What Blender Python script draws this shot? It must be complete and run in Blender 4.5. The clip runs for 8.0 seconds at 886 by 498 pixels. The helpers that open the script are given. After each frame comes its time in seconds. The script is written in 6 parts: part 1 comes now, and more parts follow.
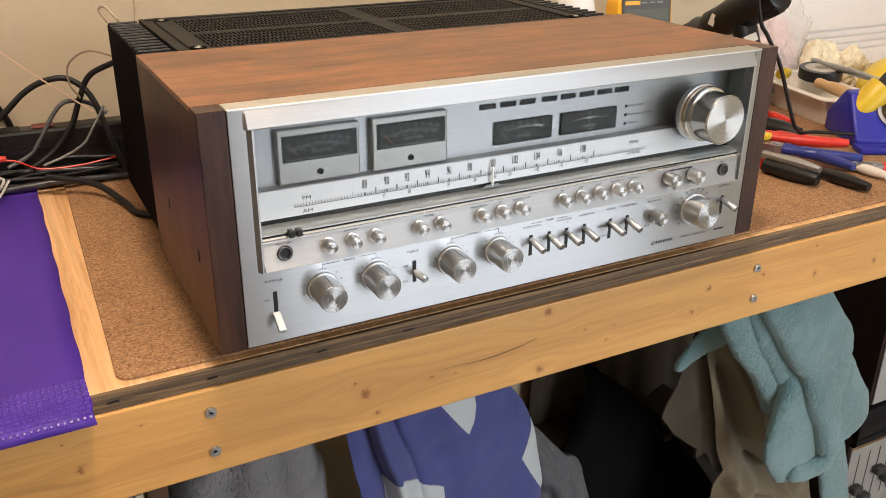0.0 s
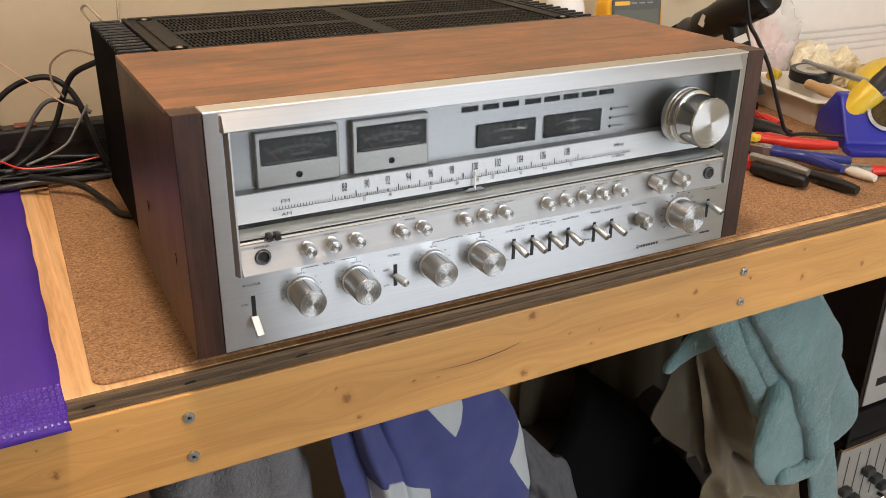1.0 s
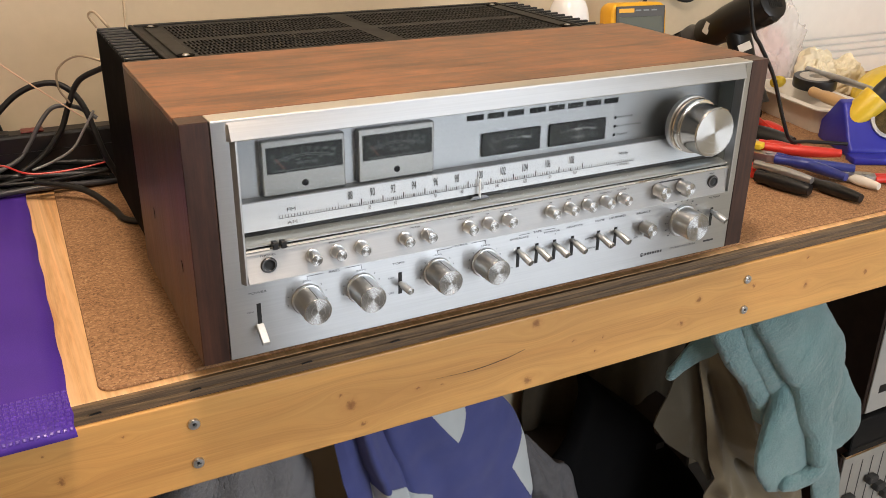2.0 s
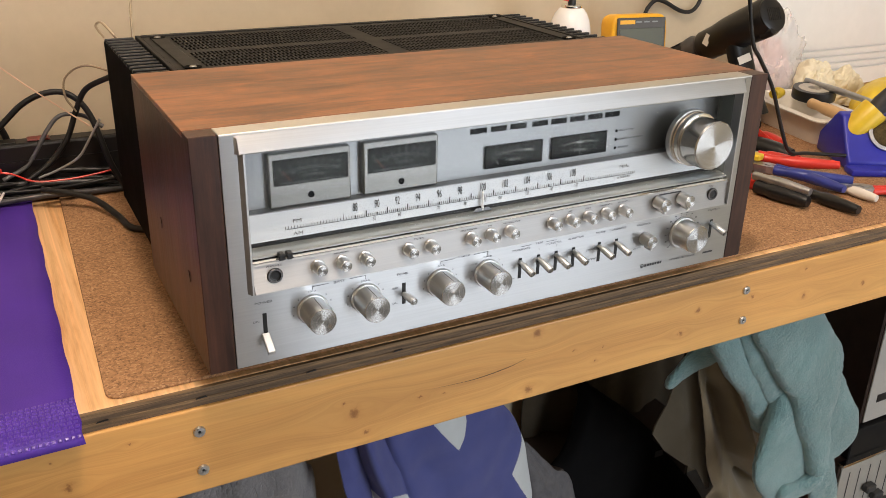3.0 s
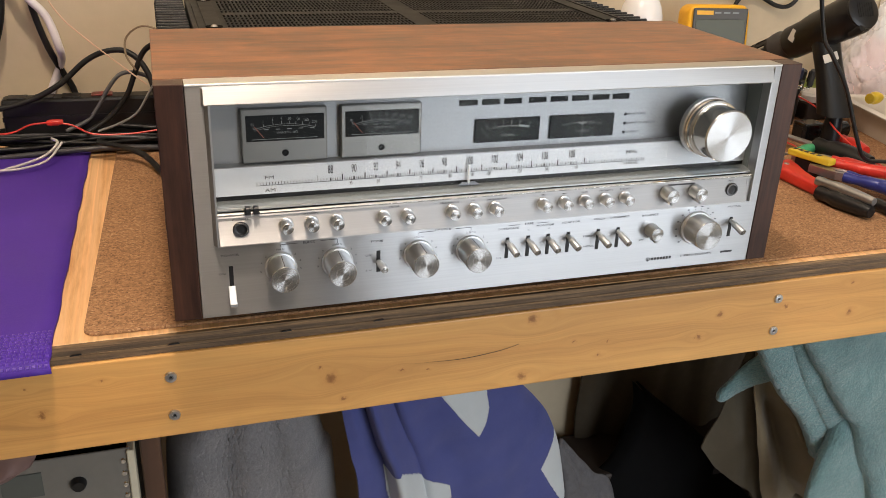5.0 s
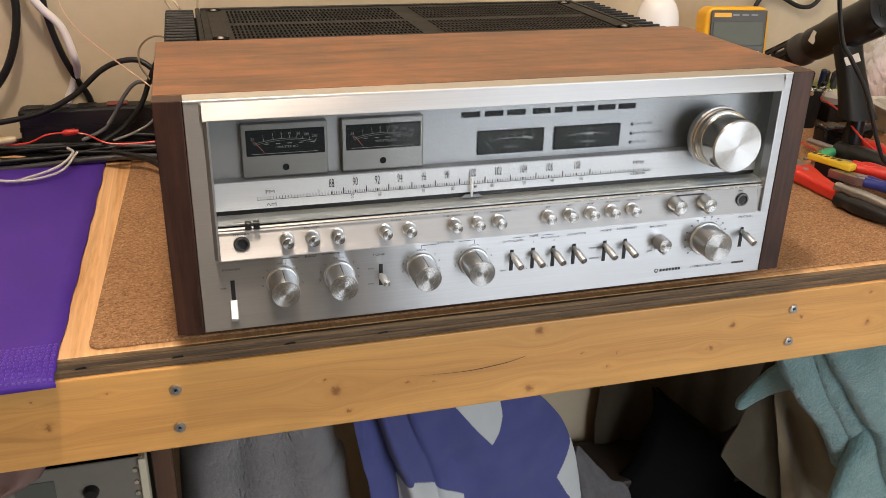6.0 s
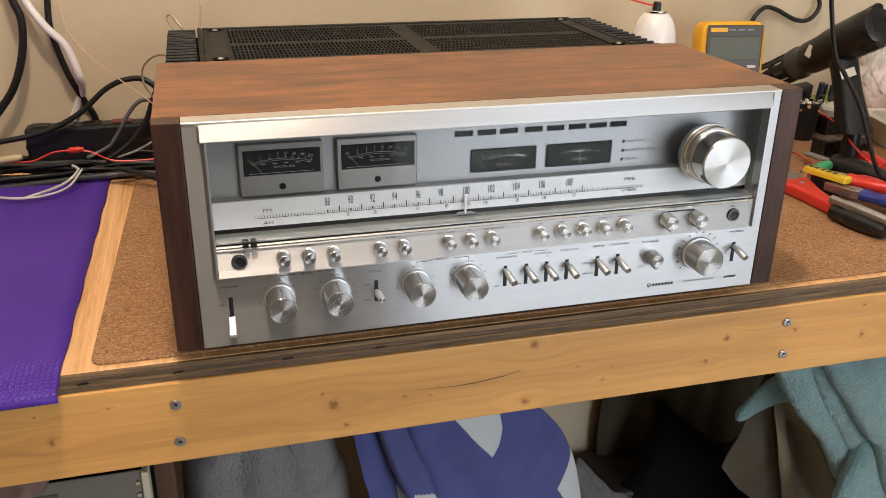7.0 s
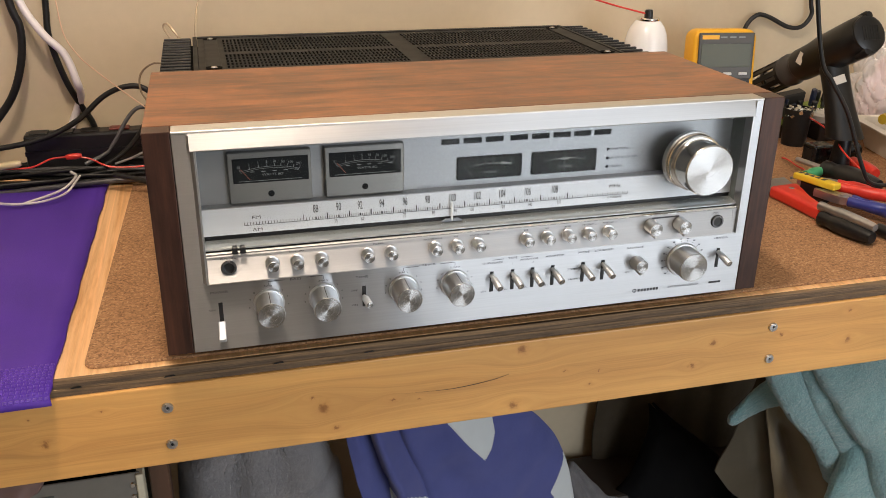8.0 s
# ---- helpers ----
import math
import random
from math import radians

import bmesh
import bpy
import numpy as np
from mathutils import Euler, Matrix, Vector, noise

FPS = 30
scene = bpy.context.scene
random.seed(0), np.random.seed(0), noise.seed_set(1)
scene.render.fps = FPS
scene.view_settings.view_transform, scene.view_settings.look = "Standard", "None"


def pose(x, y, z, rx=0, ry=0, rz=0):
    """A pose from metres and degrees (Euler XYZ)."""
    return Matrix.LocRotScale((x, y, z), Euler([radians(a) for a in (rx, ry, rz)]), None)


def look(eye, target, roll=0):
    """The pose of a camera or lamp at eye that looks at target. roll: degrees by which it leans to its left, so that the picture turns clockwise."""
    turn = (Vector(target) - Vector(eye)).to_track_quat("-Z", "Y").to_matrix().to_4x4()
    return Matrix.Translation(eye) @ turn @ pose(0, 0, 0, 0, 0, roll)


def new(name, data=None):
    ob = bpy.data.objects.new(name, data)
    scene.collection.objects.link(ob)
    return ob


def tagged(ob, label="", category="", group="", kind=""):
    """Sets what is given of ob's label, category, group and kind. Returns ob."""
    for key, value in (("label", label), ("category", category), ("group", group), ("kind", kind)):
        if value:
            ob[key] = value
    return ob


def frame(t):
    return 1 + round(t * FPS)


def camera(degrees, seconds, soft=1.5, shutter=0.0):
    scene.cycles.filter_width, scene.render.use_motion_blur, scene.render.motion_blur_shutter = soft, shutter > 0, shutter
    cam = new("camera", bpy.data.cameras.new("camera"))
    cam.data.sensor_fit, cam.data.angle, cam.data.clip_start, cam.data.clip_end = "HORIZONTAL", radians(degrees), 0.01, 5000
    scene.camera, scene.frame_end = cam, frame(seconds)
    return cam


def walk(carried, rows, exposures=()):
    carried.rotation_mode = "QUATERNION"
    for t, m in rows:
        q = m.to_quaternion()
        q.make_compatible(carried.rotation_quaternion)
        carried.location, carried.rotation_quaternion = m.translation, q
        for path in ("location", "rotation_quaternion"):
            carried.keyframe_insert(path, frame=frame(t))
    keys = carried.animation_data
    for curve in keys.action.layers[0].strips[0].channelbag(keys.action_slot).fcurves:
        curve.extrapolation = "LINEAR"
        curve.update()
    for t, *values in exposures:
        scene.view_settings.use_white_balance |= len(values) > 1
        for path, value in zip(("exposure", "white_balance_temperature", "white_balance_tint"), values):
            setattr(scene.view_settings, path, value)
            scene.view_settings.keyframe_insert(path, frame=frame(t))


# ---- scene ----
cam = camera(53.5, 8.0, 0.85)
PATH = [
    (0, (-0.148, -0.609, 0.354), (0.709, 1.01, -0.449), 0.4),
    (0.5, (-0.137, -0.605, 0.358), (0.722, 1.01, -0.451), 0.7),
    (1, (-0.133, -0.607, 0.356), (0.731, 1.006, -0.452), 0.7),
    (1.5, (-0.133, -0.605, 0.358), (0.728, 1.01, -0.449), 0.7),
    (3, (-0.142, -0.612, 0.37), (0.722, 1.009, -0.421), 1.2),
    (3.5, (-0.138, -0.606, 0.377), (0.713, 1.012, -0.436), 0.9),
    (4, (-0.111, -0.602, 0.382), (0.73, 1.021, -0.431), 1.6),
    (4.1, (-0.101, -0.606, 0.376), (0.726, 1.023, -0.439), 2.0),
    (4.3, (-0.077, -0.631, 0.354), (0.685, 1.035, -0.448), 2.2),
    (4.5, (-0.063, -0.65, 0.35), (0.643, 1.041, -0.452), 2.7),
    (4.7, (-0.042, -0.661, 0.349), (0.604, 1.054, -0.452), 2.6),
    (5.8, (0.008, -0.657, 0.357), (0.526, 1.094, -0.459), 1.6),
    (6, (0.009, -0.657, 0.36), (0.522, 1.096, -0.454), 1.3),
    (6.5, (0.014, -0.663, 0.365), (0.517, 1.098, -0.439), 0.8),
    (7, (0.018, -0.67, 0.371), (0.514, 1.097, -0.423), 0.8),
    (7.5, (0.03, -0.677, 0.375), (0.527, 1.094, -0.411), 0.8),
    (8, (0.03, -0.685, 0.378), (0.517, 1.089, -0.408), 0.7),
]
walk(cam, [(t, look(eye, target, roll)) for t, eye, target, roll in PATH],
     exposures=[(0.0, 0.0, 6500, 15), (0.5, -0.17, 6500, 15), (1.5, -0.1, 6500, 15), (3.5, -0.08, 6500, 15), (4.5, -0.12, 6500, 15), (6.0, -0.17, 6500, 15), (8.0, -0.18, 6500, 15)])

# ---------------------------------------------------------------- world and lights
BENCH = -0.024          # top of the cork
PLY = -0.027            # top of the plywood
FLOOR = -0.93
WALL_Y = 0.62
CEIL = 1.45

world = bpy.data.worlds.new("world")
scene.world = world
world.use_nodes = True
world.node_tree.nodes["Background"].inputs[0].default_value = (1.0, 0.93, 0.84, 1)
world.node_tree.nodes["Background"].inputs[1].default_value = 0.05


def lamp(name, kind, place, power, size, colour, target=None):
    data = bpy.data.lights.new(name, kind)
    data.energy, data.color = power, colour
    if kind == "AREA":
        data.shape, data.size, data.size_y = "RECTANGLE", size[0], size[1]
    else:
        data.shadow_soft_size = size
    ob = new(name, data)
    ob.matrix_world = look(place, target) if target else pose(*place)
    return tagged(ob, kind="structure")


lamp("bulb_light", "POINT", (0.02, -0.30, 1.30), 43, 0.05, (1.0, 0.84, 0.66))
# a second ceiling bulb further into the room
lamp("rear_bulb_light", "POINT", (0.16, -1.35, 1.36), 8, 0.05, (1.0, 0.86, 0.69))
# daylight stands in the opening of the glazed door behind the camera
lamp("door_light", "AREA", (1.60, -2.58, 0.19), 54, (1.74, 2.04), (0.89, 0.965, 1.0), (1.60, 0.0, 0.19))


# ---------------------------------------------------------------- building helpers
def part(name, bm, material, parent=None, label="", smooth=False):
    me = bpy.data.meshes.new(name)
    bm.to_mesh(me)
    bm.free()
    for m in (material if isinstance(material, (list, tuple)) else [material]):
        me.materials.append(m)
    if smooth:
        for p in me.polygons:
            p.use_smooth = True
        try:
            me.set_sharp_from_angle(angle=radians(38))
        except AttributeError:
            pass
    ob = new(name, me)
    if parent is not None:
        ob.parent = parent
    if label:
        ob["label"] = label
    return ob


def share(ob, name, m, parent=None):
    """Another object on the same mesh."""
    o = new(name, ob.data)
    o.parent = parent if parent is not None else ob.parent
    o.matrix_basis = m
    return o


def thing(name, label, category, place=(0, 0, 0), turn=(0, 0, 0), group="", kind=""):
    e = new(name)
    e.empty_display_size = 0.02
    e.matrix_world = pose(*place, *turn)
    return tagged(e, label, category, group, kind)


def box(x0, x1, y0, y1, z0, z1, bevel=0.0, seg=1, bm=None):
    own = bm is None
    b = bmesh.new()
    m = Matrix.Translation(((x0 + x1) / 2, (y0 + y1) / 2, (z0 + z1) / 2)) @ Matrix.Diagonal((x1 - x0, y1 - y0, z1 - z0, 1))
    bmesh.ops.create_cube(b, size=1, matrix=m)
    if bevel:
        bmesh.ops.bevel(b, geom=b.edges[:], offset=bevel, segments=seg, affect="EDGES", profile=0.5)
    if own:
        return b
    merge(bm, b)
    return bm


def merge(bm, other, m=None):
    me = bpy.data.meshes.new("tmp")
    if m is not None:
        other.transform(m)
    other.to_mesh(me)
    other.free()
    bm.from_mesh(me)
    bpy.data.meshes.remove(me)


def lathe(profile, seg=48, m=None):
    """Turn (radius, height) pairs about local z."""
    b = bmesh.new()
    rings = []
    for r, h in profile:
        if r < 1e-6:
            rings.append([b.verts.new((0, 0, h))])
        else:
            rings.append([b.verts.new((r * math.cos(2 * math.pi * i / seg), r * math.sin(2 * math.pi * i / seg), h)) for i in range(seg)])
    for a, c in zip(rings, rings[1:]):
        for i in range(seg):
            j = (i + 1) % seg
            if len(a) == 1 and len(c) == 1:
                continue
            if len(a) == 1:
                b.faces.new((a[0], c[i], c[j]))
            elif len(c) == 1:
                b.faces.new((a[i], c[0], a[j]))
            else:
                b.faces.new((a[i], c[i], c[j], a[j]))
    bmesh.ops.recalc_face_normals(b, faces=b.faces[:])
    if m is not None:
        b.transform(m)
    return b


def outward(x, y, z):
    """A pose whose local z points to the front of the receiver."""
    return pose(x, y, z, 90, 0, 0)


def spline(points, n=10):
    pts = [Vector(p) for p in points]
    pts = [2 * pts[0] - pts[1]] + pts + [2 * pts[-1] - pts[-2]]
    out = []
    for a, b, c, d in zip(pts, pts[1:], pts[2:], pts[3:]):
        for i in range(n):
            t = i / n
            out.append(0.5 * (2 * b + (c - a) * t + (2 * a - 5 * b + 4 * c - d) * t * t + (3 * b - a - 3 * c + d) * t ** 3))
    out.append(pts[-2])
    return out


def tube(points, r, seg=8, n=10, smooth=True, taper=None):
    path = spline(points, n) if smooth else [Vector(p) for p in points]
    b = bmesh.new()
    rings, up = [], Vector((0.13, 0.2, 1)).normalized()
    for i, p in enumerate(path):
        d = (path[min(i + 1, len(path) - 1)] - path[max(i - 1, 0)]).normalized()
        s = d.cross(up)
        s = s.normalized() if s.length > 1e-4 else d.orthogonal().normalized()
        up = s.cross(d).normalized()
        rr = r * (taper(i / (len(path) - 1)) if taper else 1)
        rings.append([b.verts.new(p + rr * (math.cos(2 * math.pi * k / seg) * s + math.sin(2 * math.pi * k / seg) * up)) for k in range(seg)])
    for a, c in zip(rings, rings[1:]):
        for k in range(seg):
            b.faces.new((a[k], a[(k + 1) % seg], c[(k + 1) % seg], c[k]))
    b.faces.new(rings[0][::-1])
    b.faces.new(rings[-1])
    bmesh.ops.recalc_face_normals(b, faces=b.faces[:])
    return b


def prism(outline, depth, m=None, bevel=0.0, seg=2):
    """An outline in local xy, raised by depth along local z."""
    b = bmesh.new()
    lo = [b.verts.new((x, y, 0)) for x, y in outline]
    hi = [b.verts.new((x, y, depth)) for x, y in outline]
    b.faces.new(lo[::-1])
    b.faces.new(hi)
    for i in range(len(lo)):
        j = (i + 1) % len(lo)
        b.faces.new((lo[i], lo[j], hi[j], hi[i]))
    bmesh.ops.recalc_face_normals(b, faces=b.faces[:])
    if bevel:
        edges = [e for e in b.edges if e.calc_face_angle(0) > 0.5]
        bmesh.ops.bevel(b, geom=edges, offset=bevel, segments=seg, affect="EDGES", profile=0.5)
    if m is not None:
        b.transform(m)
    return b


def letters(bm, words, size, m, wide=1.0):
    """Built-in font as flat geometry; local xy centred on the pose."""
    cu = bpy.data.curves.new("tmp", "FONT")
    cu.body, cu.size, cu.align_x, cu.align_y, cu.resolution_u = words, size, "CENTER", "CENTER", 2
    ob = bpy.data.objects.new("tmp", cu)
    me = bpy.data.meshes.new_from_object(ob)
    me.transform(m @ Matrix.Diagonal((wide, 1, 1, 1)))
    bm.from_mesh(me)
    bpy.data.meshes.remove(me)
    bpy.data.objects.remove(ob)
    bpy.data.curves.remove(cu)


# ---------------------------------------------------------------- materials
def mat(name, colour=(0.5, 0.5, 0.5), rough=0.5, metal=0.0, spec=0.5):
    m = bpy.data.materials.new(name)
    m.use_nodes = True
    p = m.node_tree.nodes["Principled BSDF"]
    p.inputs["Base Color"].default_value = (*colour, 1)
    p.inputs["Roughness"].default_value = rough
    p.inputs["Metallic"].default_value = metal
    p.inputs["Specular IOR Level"].default_value = spec
    return m


class Net:
    """Short-hand for wiring a node material."""

    def __init__(self, m):
        self.t = m.node_tree
        self.p = self.t.nodes["Principled BSDF"]

    def put(self, kind, props=None, **sockets):
        n = self.t.nodes.new(kind)
        p = props or {}
        if "operation" in p:
            n.operation = p["operation"]
        if "noise_dimensions" in p:
            n.noise_dimensions = p["noise_dimensions"]
        if "direction_type" in p:
            n.direction_type, n.axis = p["direction_type"], p["axis"]
        if "blend_type" in p:
            n.data_type, n.blend_type = "RGBA", p["blend_type"]
        for k, v in sockets.items():
            self.to(v, n.inputs[int(k[1:])] if k[0] == "i" and k[1:].isdigit() else n.inputs[k])
        return n

    def to(self, v, socket):
        if isinstance(v, bpy.types.Node):
            v = v.outputs[0]
        if isinstance(v, bpy.types.NodeSocket):
            self.t.links.new(v, socket)
        else:
            socket.default_value = v

    def coords(self, scale=(1, 1, 1), loc=(0, 0, 0), rot=(0, 0, 0), kind="Object"):
        c = self.put("ShaderNodeTexCoord")
        mp = self.put("ShaderNodeMapping", None, Vector=c.outputs[kind])
        mp.inputs["Scale"].default_value, mp.inputs["Location"].default_value, mp.inputs["Rotation"].default_value = scale, loc, rot
        return mp

    def noise(self, vec, scale=5, detail=4, rough=0.5, dist=0.0):
        return self.put("ShaderNodeTexNoise", None, Vector=vec, Scale=scale, Detail=detail, Roughness=rough, Distortion=dist)

    def ramp(self, fac, stops):
        r = self.put("ShaderNodeValToRGB", None, Fac=fac)
        e = r.color_ramp.elements
        while len(e) > len(stops):
            e.remove(e[-1])
        while len(e) < len(stops):
            e.new(0.5)
        for el, (pos, col) in zip(e, stops):
            el.position, el.color = pos, (*col, 1) if len(col) == 3 else col
        return r

    def mix(self, fac, a, b, blend="MIX"):
        n = self.put("ShaderNodeMix", {"blend_type": blend})
        self.to(fac, n.inputs[0])
        for v, s in ((a, n.inputs[6]), (b, n.inputs[7])):
            self.to((*v, 1) if isinstance(v, tuple) and len(v) == 3 else v, s)
        return n.outputs[2]

    def math(self, op, a, b=0.0, c=0.0):
        return self.put("ShaderNodeMath", {"operation": op}, i0=a, i1=b, i2=c)

    def bump(self, height, strength=0.2, dist=0.001):
        n = self.put("ShaderNodeBump", None, Height=height, Strength=strength, Distance=dist)
        self.t.links.new(n.outputs[0], self.p.inputs["Normal"])
        return n

    def colour(self, v):
        self.to(v, self.p.inputs["Base Color"])

    def rough(self, v):
        self.to(v, self.p.inputs["Roughness"])


def brushed(name, colour, rough=0.28, aniso=0.75, grain=(6, 260, 900), spread=0.06, tangent=(0, 0, 1), turned=False, bump=0.03):
    m = mat(name, colour, rough, 1.0)
    n = Net(m)
    if turned:
        c = n.put("ShaderNodeTexCoord")
        s = n.put("ShaderNodeSeparateXYZ", None, Vector=c.outputs["Object"])
        r = n.math("SQRT", n.math("ADD", n.math("MULTIPLY", s.outputs[0], s.outputs[0]), n.math("MULTIPLY", s.outputs[1], s.outputs[1])))
        g = n.put("ShaderNodeTexNoise", {"noise_dimensions": "1D"}, W=r, Scale=2600.0, Detail=3.0)
        tg = n.put("ShaderNodeTangent", {"direction_type": "RADIAL", "axis": "Z"})
        n.to(tg, n.p.inputs["Tangent"])
        n.p.inputs["Anisotropic Rotation"].default_value = 0.25
    else:
        g = n.noise(n.coords(grain), 1.0, 5, 0.6)
        v = n.put("ShaderNodeCombineXYZ", None, X=float(tangent[0]), Y=float(tangent[1]), Z=float(tangent[2]))
        n.to(v, n.p.inputs["Tangent"])
    n.p.inputs["Anisotropic"].default_value = aniso
    big = n.noise(n.coords((9, 9, 9)), 1.0, 3)
    f = n.math("ADD", n.math("MULTIPLY", g, 2 * spread), n.math("MULTIPLY", big, spread * 0.7))
    n.rough(n.math("ADD", f, rough - 1.3 * spread))
    n.colour(n.ramp(g, [(0.25, tuple(c * 0.92 for c in colour)), (0.75, tuple(min(1, c * 1.03) for c in colour))]))
    n.bump(g, bump, 0.0004)
    return m


def plain(name, colour, rough=0.5, metal=0.0, vary=0.12, scale=60, bump=0.08, spec=0.5, dist=0.0006):
    m = mat(name, colour, rough, metal, spec)
    n = Net(m)
    a = n.noise(n.coords((scale, scale, scale)), 1.0, 5, 0.6)
    b = n.noise(n.coords((scale * 0.12,) * 3, (3, 1, 7)), 1.0, 3)
    f = n.math("ADD", n.math("MULTIPLY", a, 0.5), n.math("MULTIPLY", b, 0.5))
    n.colour(n.ramp(f, [(0.3, tuple(c * (1 - vary) for c in colour)), (0.7, tuple(min(1, c * (1 + vary)) for c in colour))]))
    n.rough(n.math("ADD", n.math("MULTIPLY", b, 0.2), rough - 0.1))
    if bump:
        n.bump(a, bump, dist)
    return m


def timber(name, light, dark, grain=(1.6, 26, 26), rough=0.45, contrast=(0.3, 0.7), pores=0.25, knots=(), bump=0.12, coat=0.0, loc=(0, 0, 0), patch=0.0):
    """Wood with its grain along local x; knots are (x, z, radius) on the face."""
    m = mat(name, light, rough)
    n = Net(m)
    base = n.coords((1, 1, 1))
    vec = base
    dark_knot = None
    if knots:
        s = n.put("ShaderNodeSeparateXYZ", None, Vector=base)
        push = None
        ragged = n.put("ShaderNodeSeparateColor", None, Color=n.noise(base, 210, 3, 0.6).outputs["Color"])
        rx, rz = n.math("MULTIPLY", n.math("SUBTRACT", ragged.outputs[0], 0.5), 0.010), n.math("MULTIPLY", n.math("SUBTRACT", ragged.outputs[1], 0.5), 0.010)
        for kx, kz, kr in knots:
            dx = n.math("MULTIPLY", n.math("SUBTRACT", s.outputs[0], kx), 0.45)
            dz = n.math("SUBTRACT", s.outputs[2], kz)
            d2 = n.math("ADD", n.math("MULTIPLY", dx, dx), n.math("MULTIPLY", dz, dz))
            g = n.math("POWER", 2.718, n.math("MULTIPLY", d2, -1.0 / (2.2 * kr) ** 2))
            bend = n.math("MULTIPLY", g, n.math("MULTIPLY", dz, 1.6))
            dxx = n.math("ADD", n.math("SUBTRACT", s.outputs[0], kx), rx)
            dzz = n.math("ADD", dz, rz)
            e2 = n.math("ADD", n.math("MULTIPLY", dxx, dxx), n.math("MULTIPLY", dzz, dzz))
            spot = n.math("POWER", 2.718, n.math("MULTIPLY", e2, -1.0 / (0.72 * kr) ** 2))
            push = bend if push is None else n.math("ADD", push, bend)
            dark_knot = spot if dark_knot is None else n.math("MAXIMUM", dark_knot, spot)
        z2 = n.math("SUBTRACT", s.outputs[2], push)
        vec = n.put("ShaderNodeCombineXYZ", None, X=s.outputs[0], Y=s.outputs[1], Z=z2)
    mp = n.put("ShaderNodeMapping", None, Vector=vec)
    mp.inputs["Scale"].default_value, mp.inputs["Location"].default_value = grain, loc
    wide = n.noise(mp, 1.0, 4, 0.55, 0.6)
    mp2 = n.put("ShaderNodeMapping", None, Vector=vec)
    mp2.inputs["Scale"].default_value = (grain[0] * 5, grain[1] * 9, grain[2] * 9)
    fine = n.noise(mp2, 1.0, 4, 0.6)
    f = n.math("ADD", n.math("MULTIPLY", wide, 1 - pores), n.math("MULTIPLY", fine, pores))
    col = n.ramp(f, [(contrast[0], dark), ((contrast[0] + contrast[1]) / 2, tuple((a + b) / 2 * 1.04 for a, b in zip(light, dark))), (contrast[1], light)])
    out = col.outputs[0]
    if patch:
        mp3 = n.put("ShaderNodeMapping", None, Vector=vec)
        mp3.inputs["Scale"].default_value = (grain[0] * 2.2, grain[1] * 0.5, grain[2] * 0.5)
        broad = n.noise(mp3, 1.0, 5, 0.62, 1.2)
        out = n.mix(patch, out, n.ramp(broad, [(0.28, (0.35, 0.30, 0.28)), (0.5, (0.9, 0.9, 0.9)), (0.72, (1.55, 1.5, 1.4))]), "MULTIPLY")
    if dark_knot is not None:
        core = n.put("ShaderNodeMapRange", None, Value=dark_knot)
        core.inputs[1].default_value, core.inputs[2].default_value = 0.40, 0.95
        out = n.mix(n.math("MULTIPLY", dark_knot, 0.60), out, tuple(c * k for c, k in zip(dark, (0.82, 0.66, 0.55))))
        out = n.mix(n.math("MULTIPLY", core, 0.75), out, tuple(c * k for c, k in zip(dark, (0.44, 0.33, 0.28))))
    n.colour(out)
    n.rough(n.math("ADD", n.math("MULTIPLY", fine, 0.2), rough - 0.1))
    n.p.inputs["Coat Weight"].default_value = coat
    n.p.inputs["Coat Roughness"].default_value = 0.3
    n.bump(f, bump, 0.0006)
    return m


ALU = brushed("brushed_aluminium", (0.60, 0.60, 0.60), 0.61, 0.95, spread=0.04)
ALU_DARK = brushed("satin_aluminium_inner", (0.40, 0.415, 0.43), 0.52, 0.85, (5, 160, 600), 0.025, bump=0.012)
ALU_DARK.node_tree.nodes["Principled BSDF"].inputs["Metallic"].default_value = 0.85
TURNED = brushed("turned_aluminium", (0.44, 0.438, 0.43), 0.26, 0.95, turned=True, spread=0.03, bump=0.0)
SIDE_ALU = brushed("knob_side_aluminium", (0.76, 0.785, 0.81), 0.33, 0.3, (400, 400, 4), 0.05, (0, 1, 0))
POLISHED = plain("polished_aluminium", (0.66, 0.655, 0.64), 0.16, 1.0, 0.04, 90, 0.0)
CHROME = plain("bright_chrome", (0.82, 0.82, 0.80), 0.12, 1.0, 0.03, 90, 0.0)
BRASS_RING = plain("champagne_ring", (0.70, 0.63, 0.55), 0.18, 1.0, 0.05, 90, 0.0)
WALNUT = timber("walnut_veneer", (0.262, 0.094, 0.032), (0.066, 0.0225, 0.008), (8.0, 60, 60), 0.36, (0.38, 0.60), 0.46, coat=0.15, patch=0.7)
# same veneer as the top; the cheeks' shade is put into this darker colour
WALNUT_SHADED = timber("walnut_veneer_side", (0.066, 0.0255, 0.0145), (0.017, 0.0068, 0.0045), (34, 34, 3.0), 0.36, (0.36, 0.64), 0.40, patch=0.7)
WALNUT_SHADED.node_tree.nodes["Principled BSDF"].inputs["Specular IOR Level"].default_value = 0.34
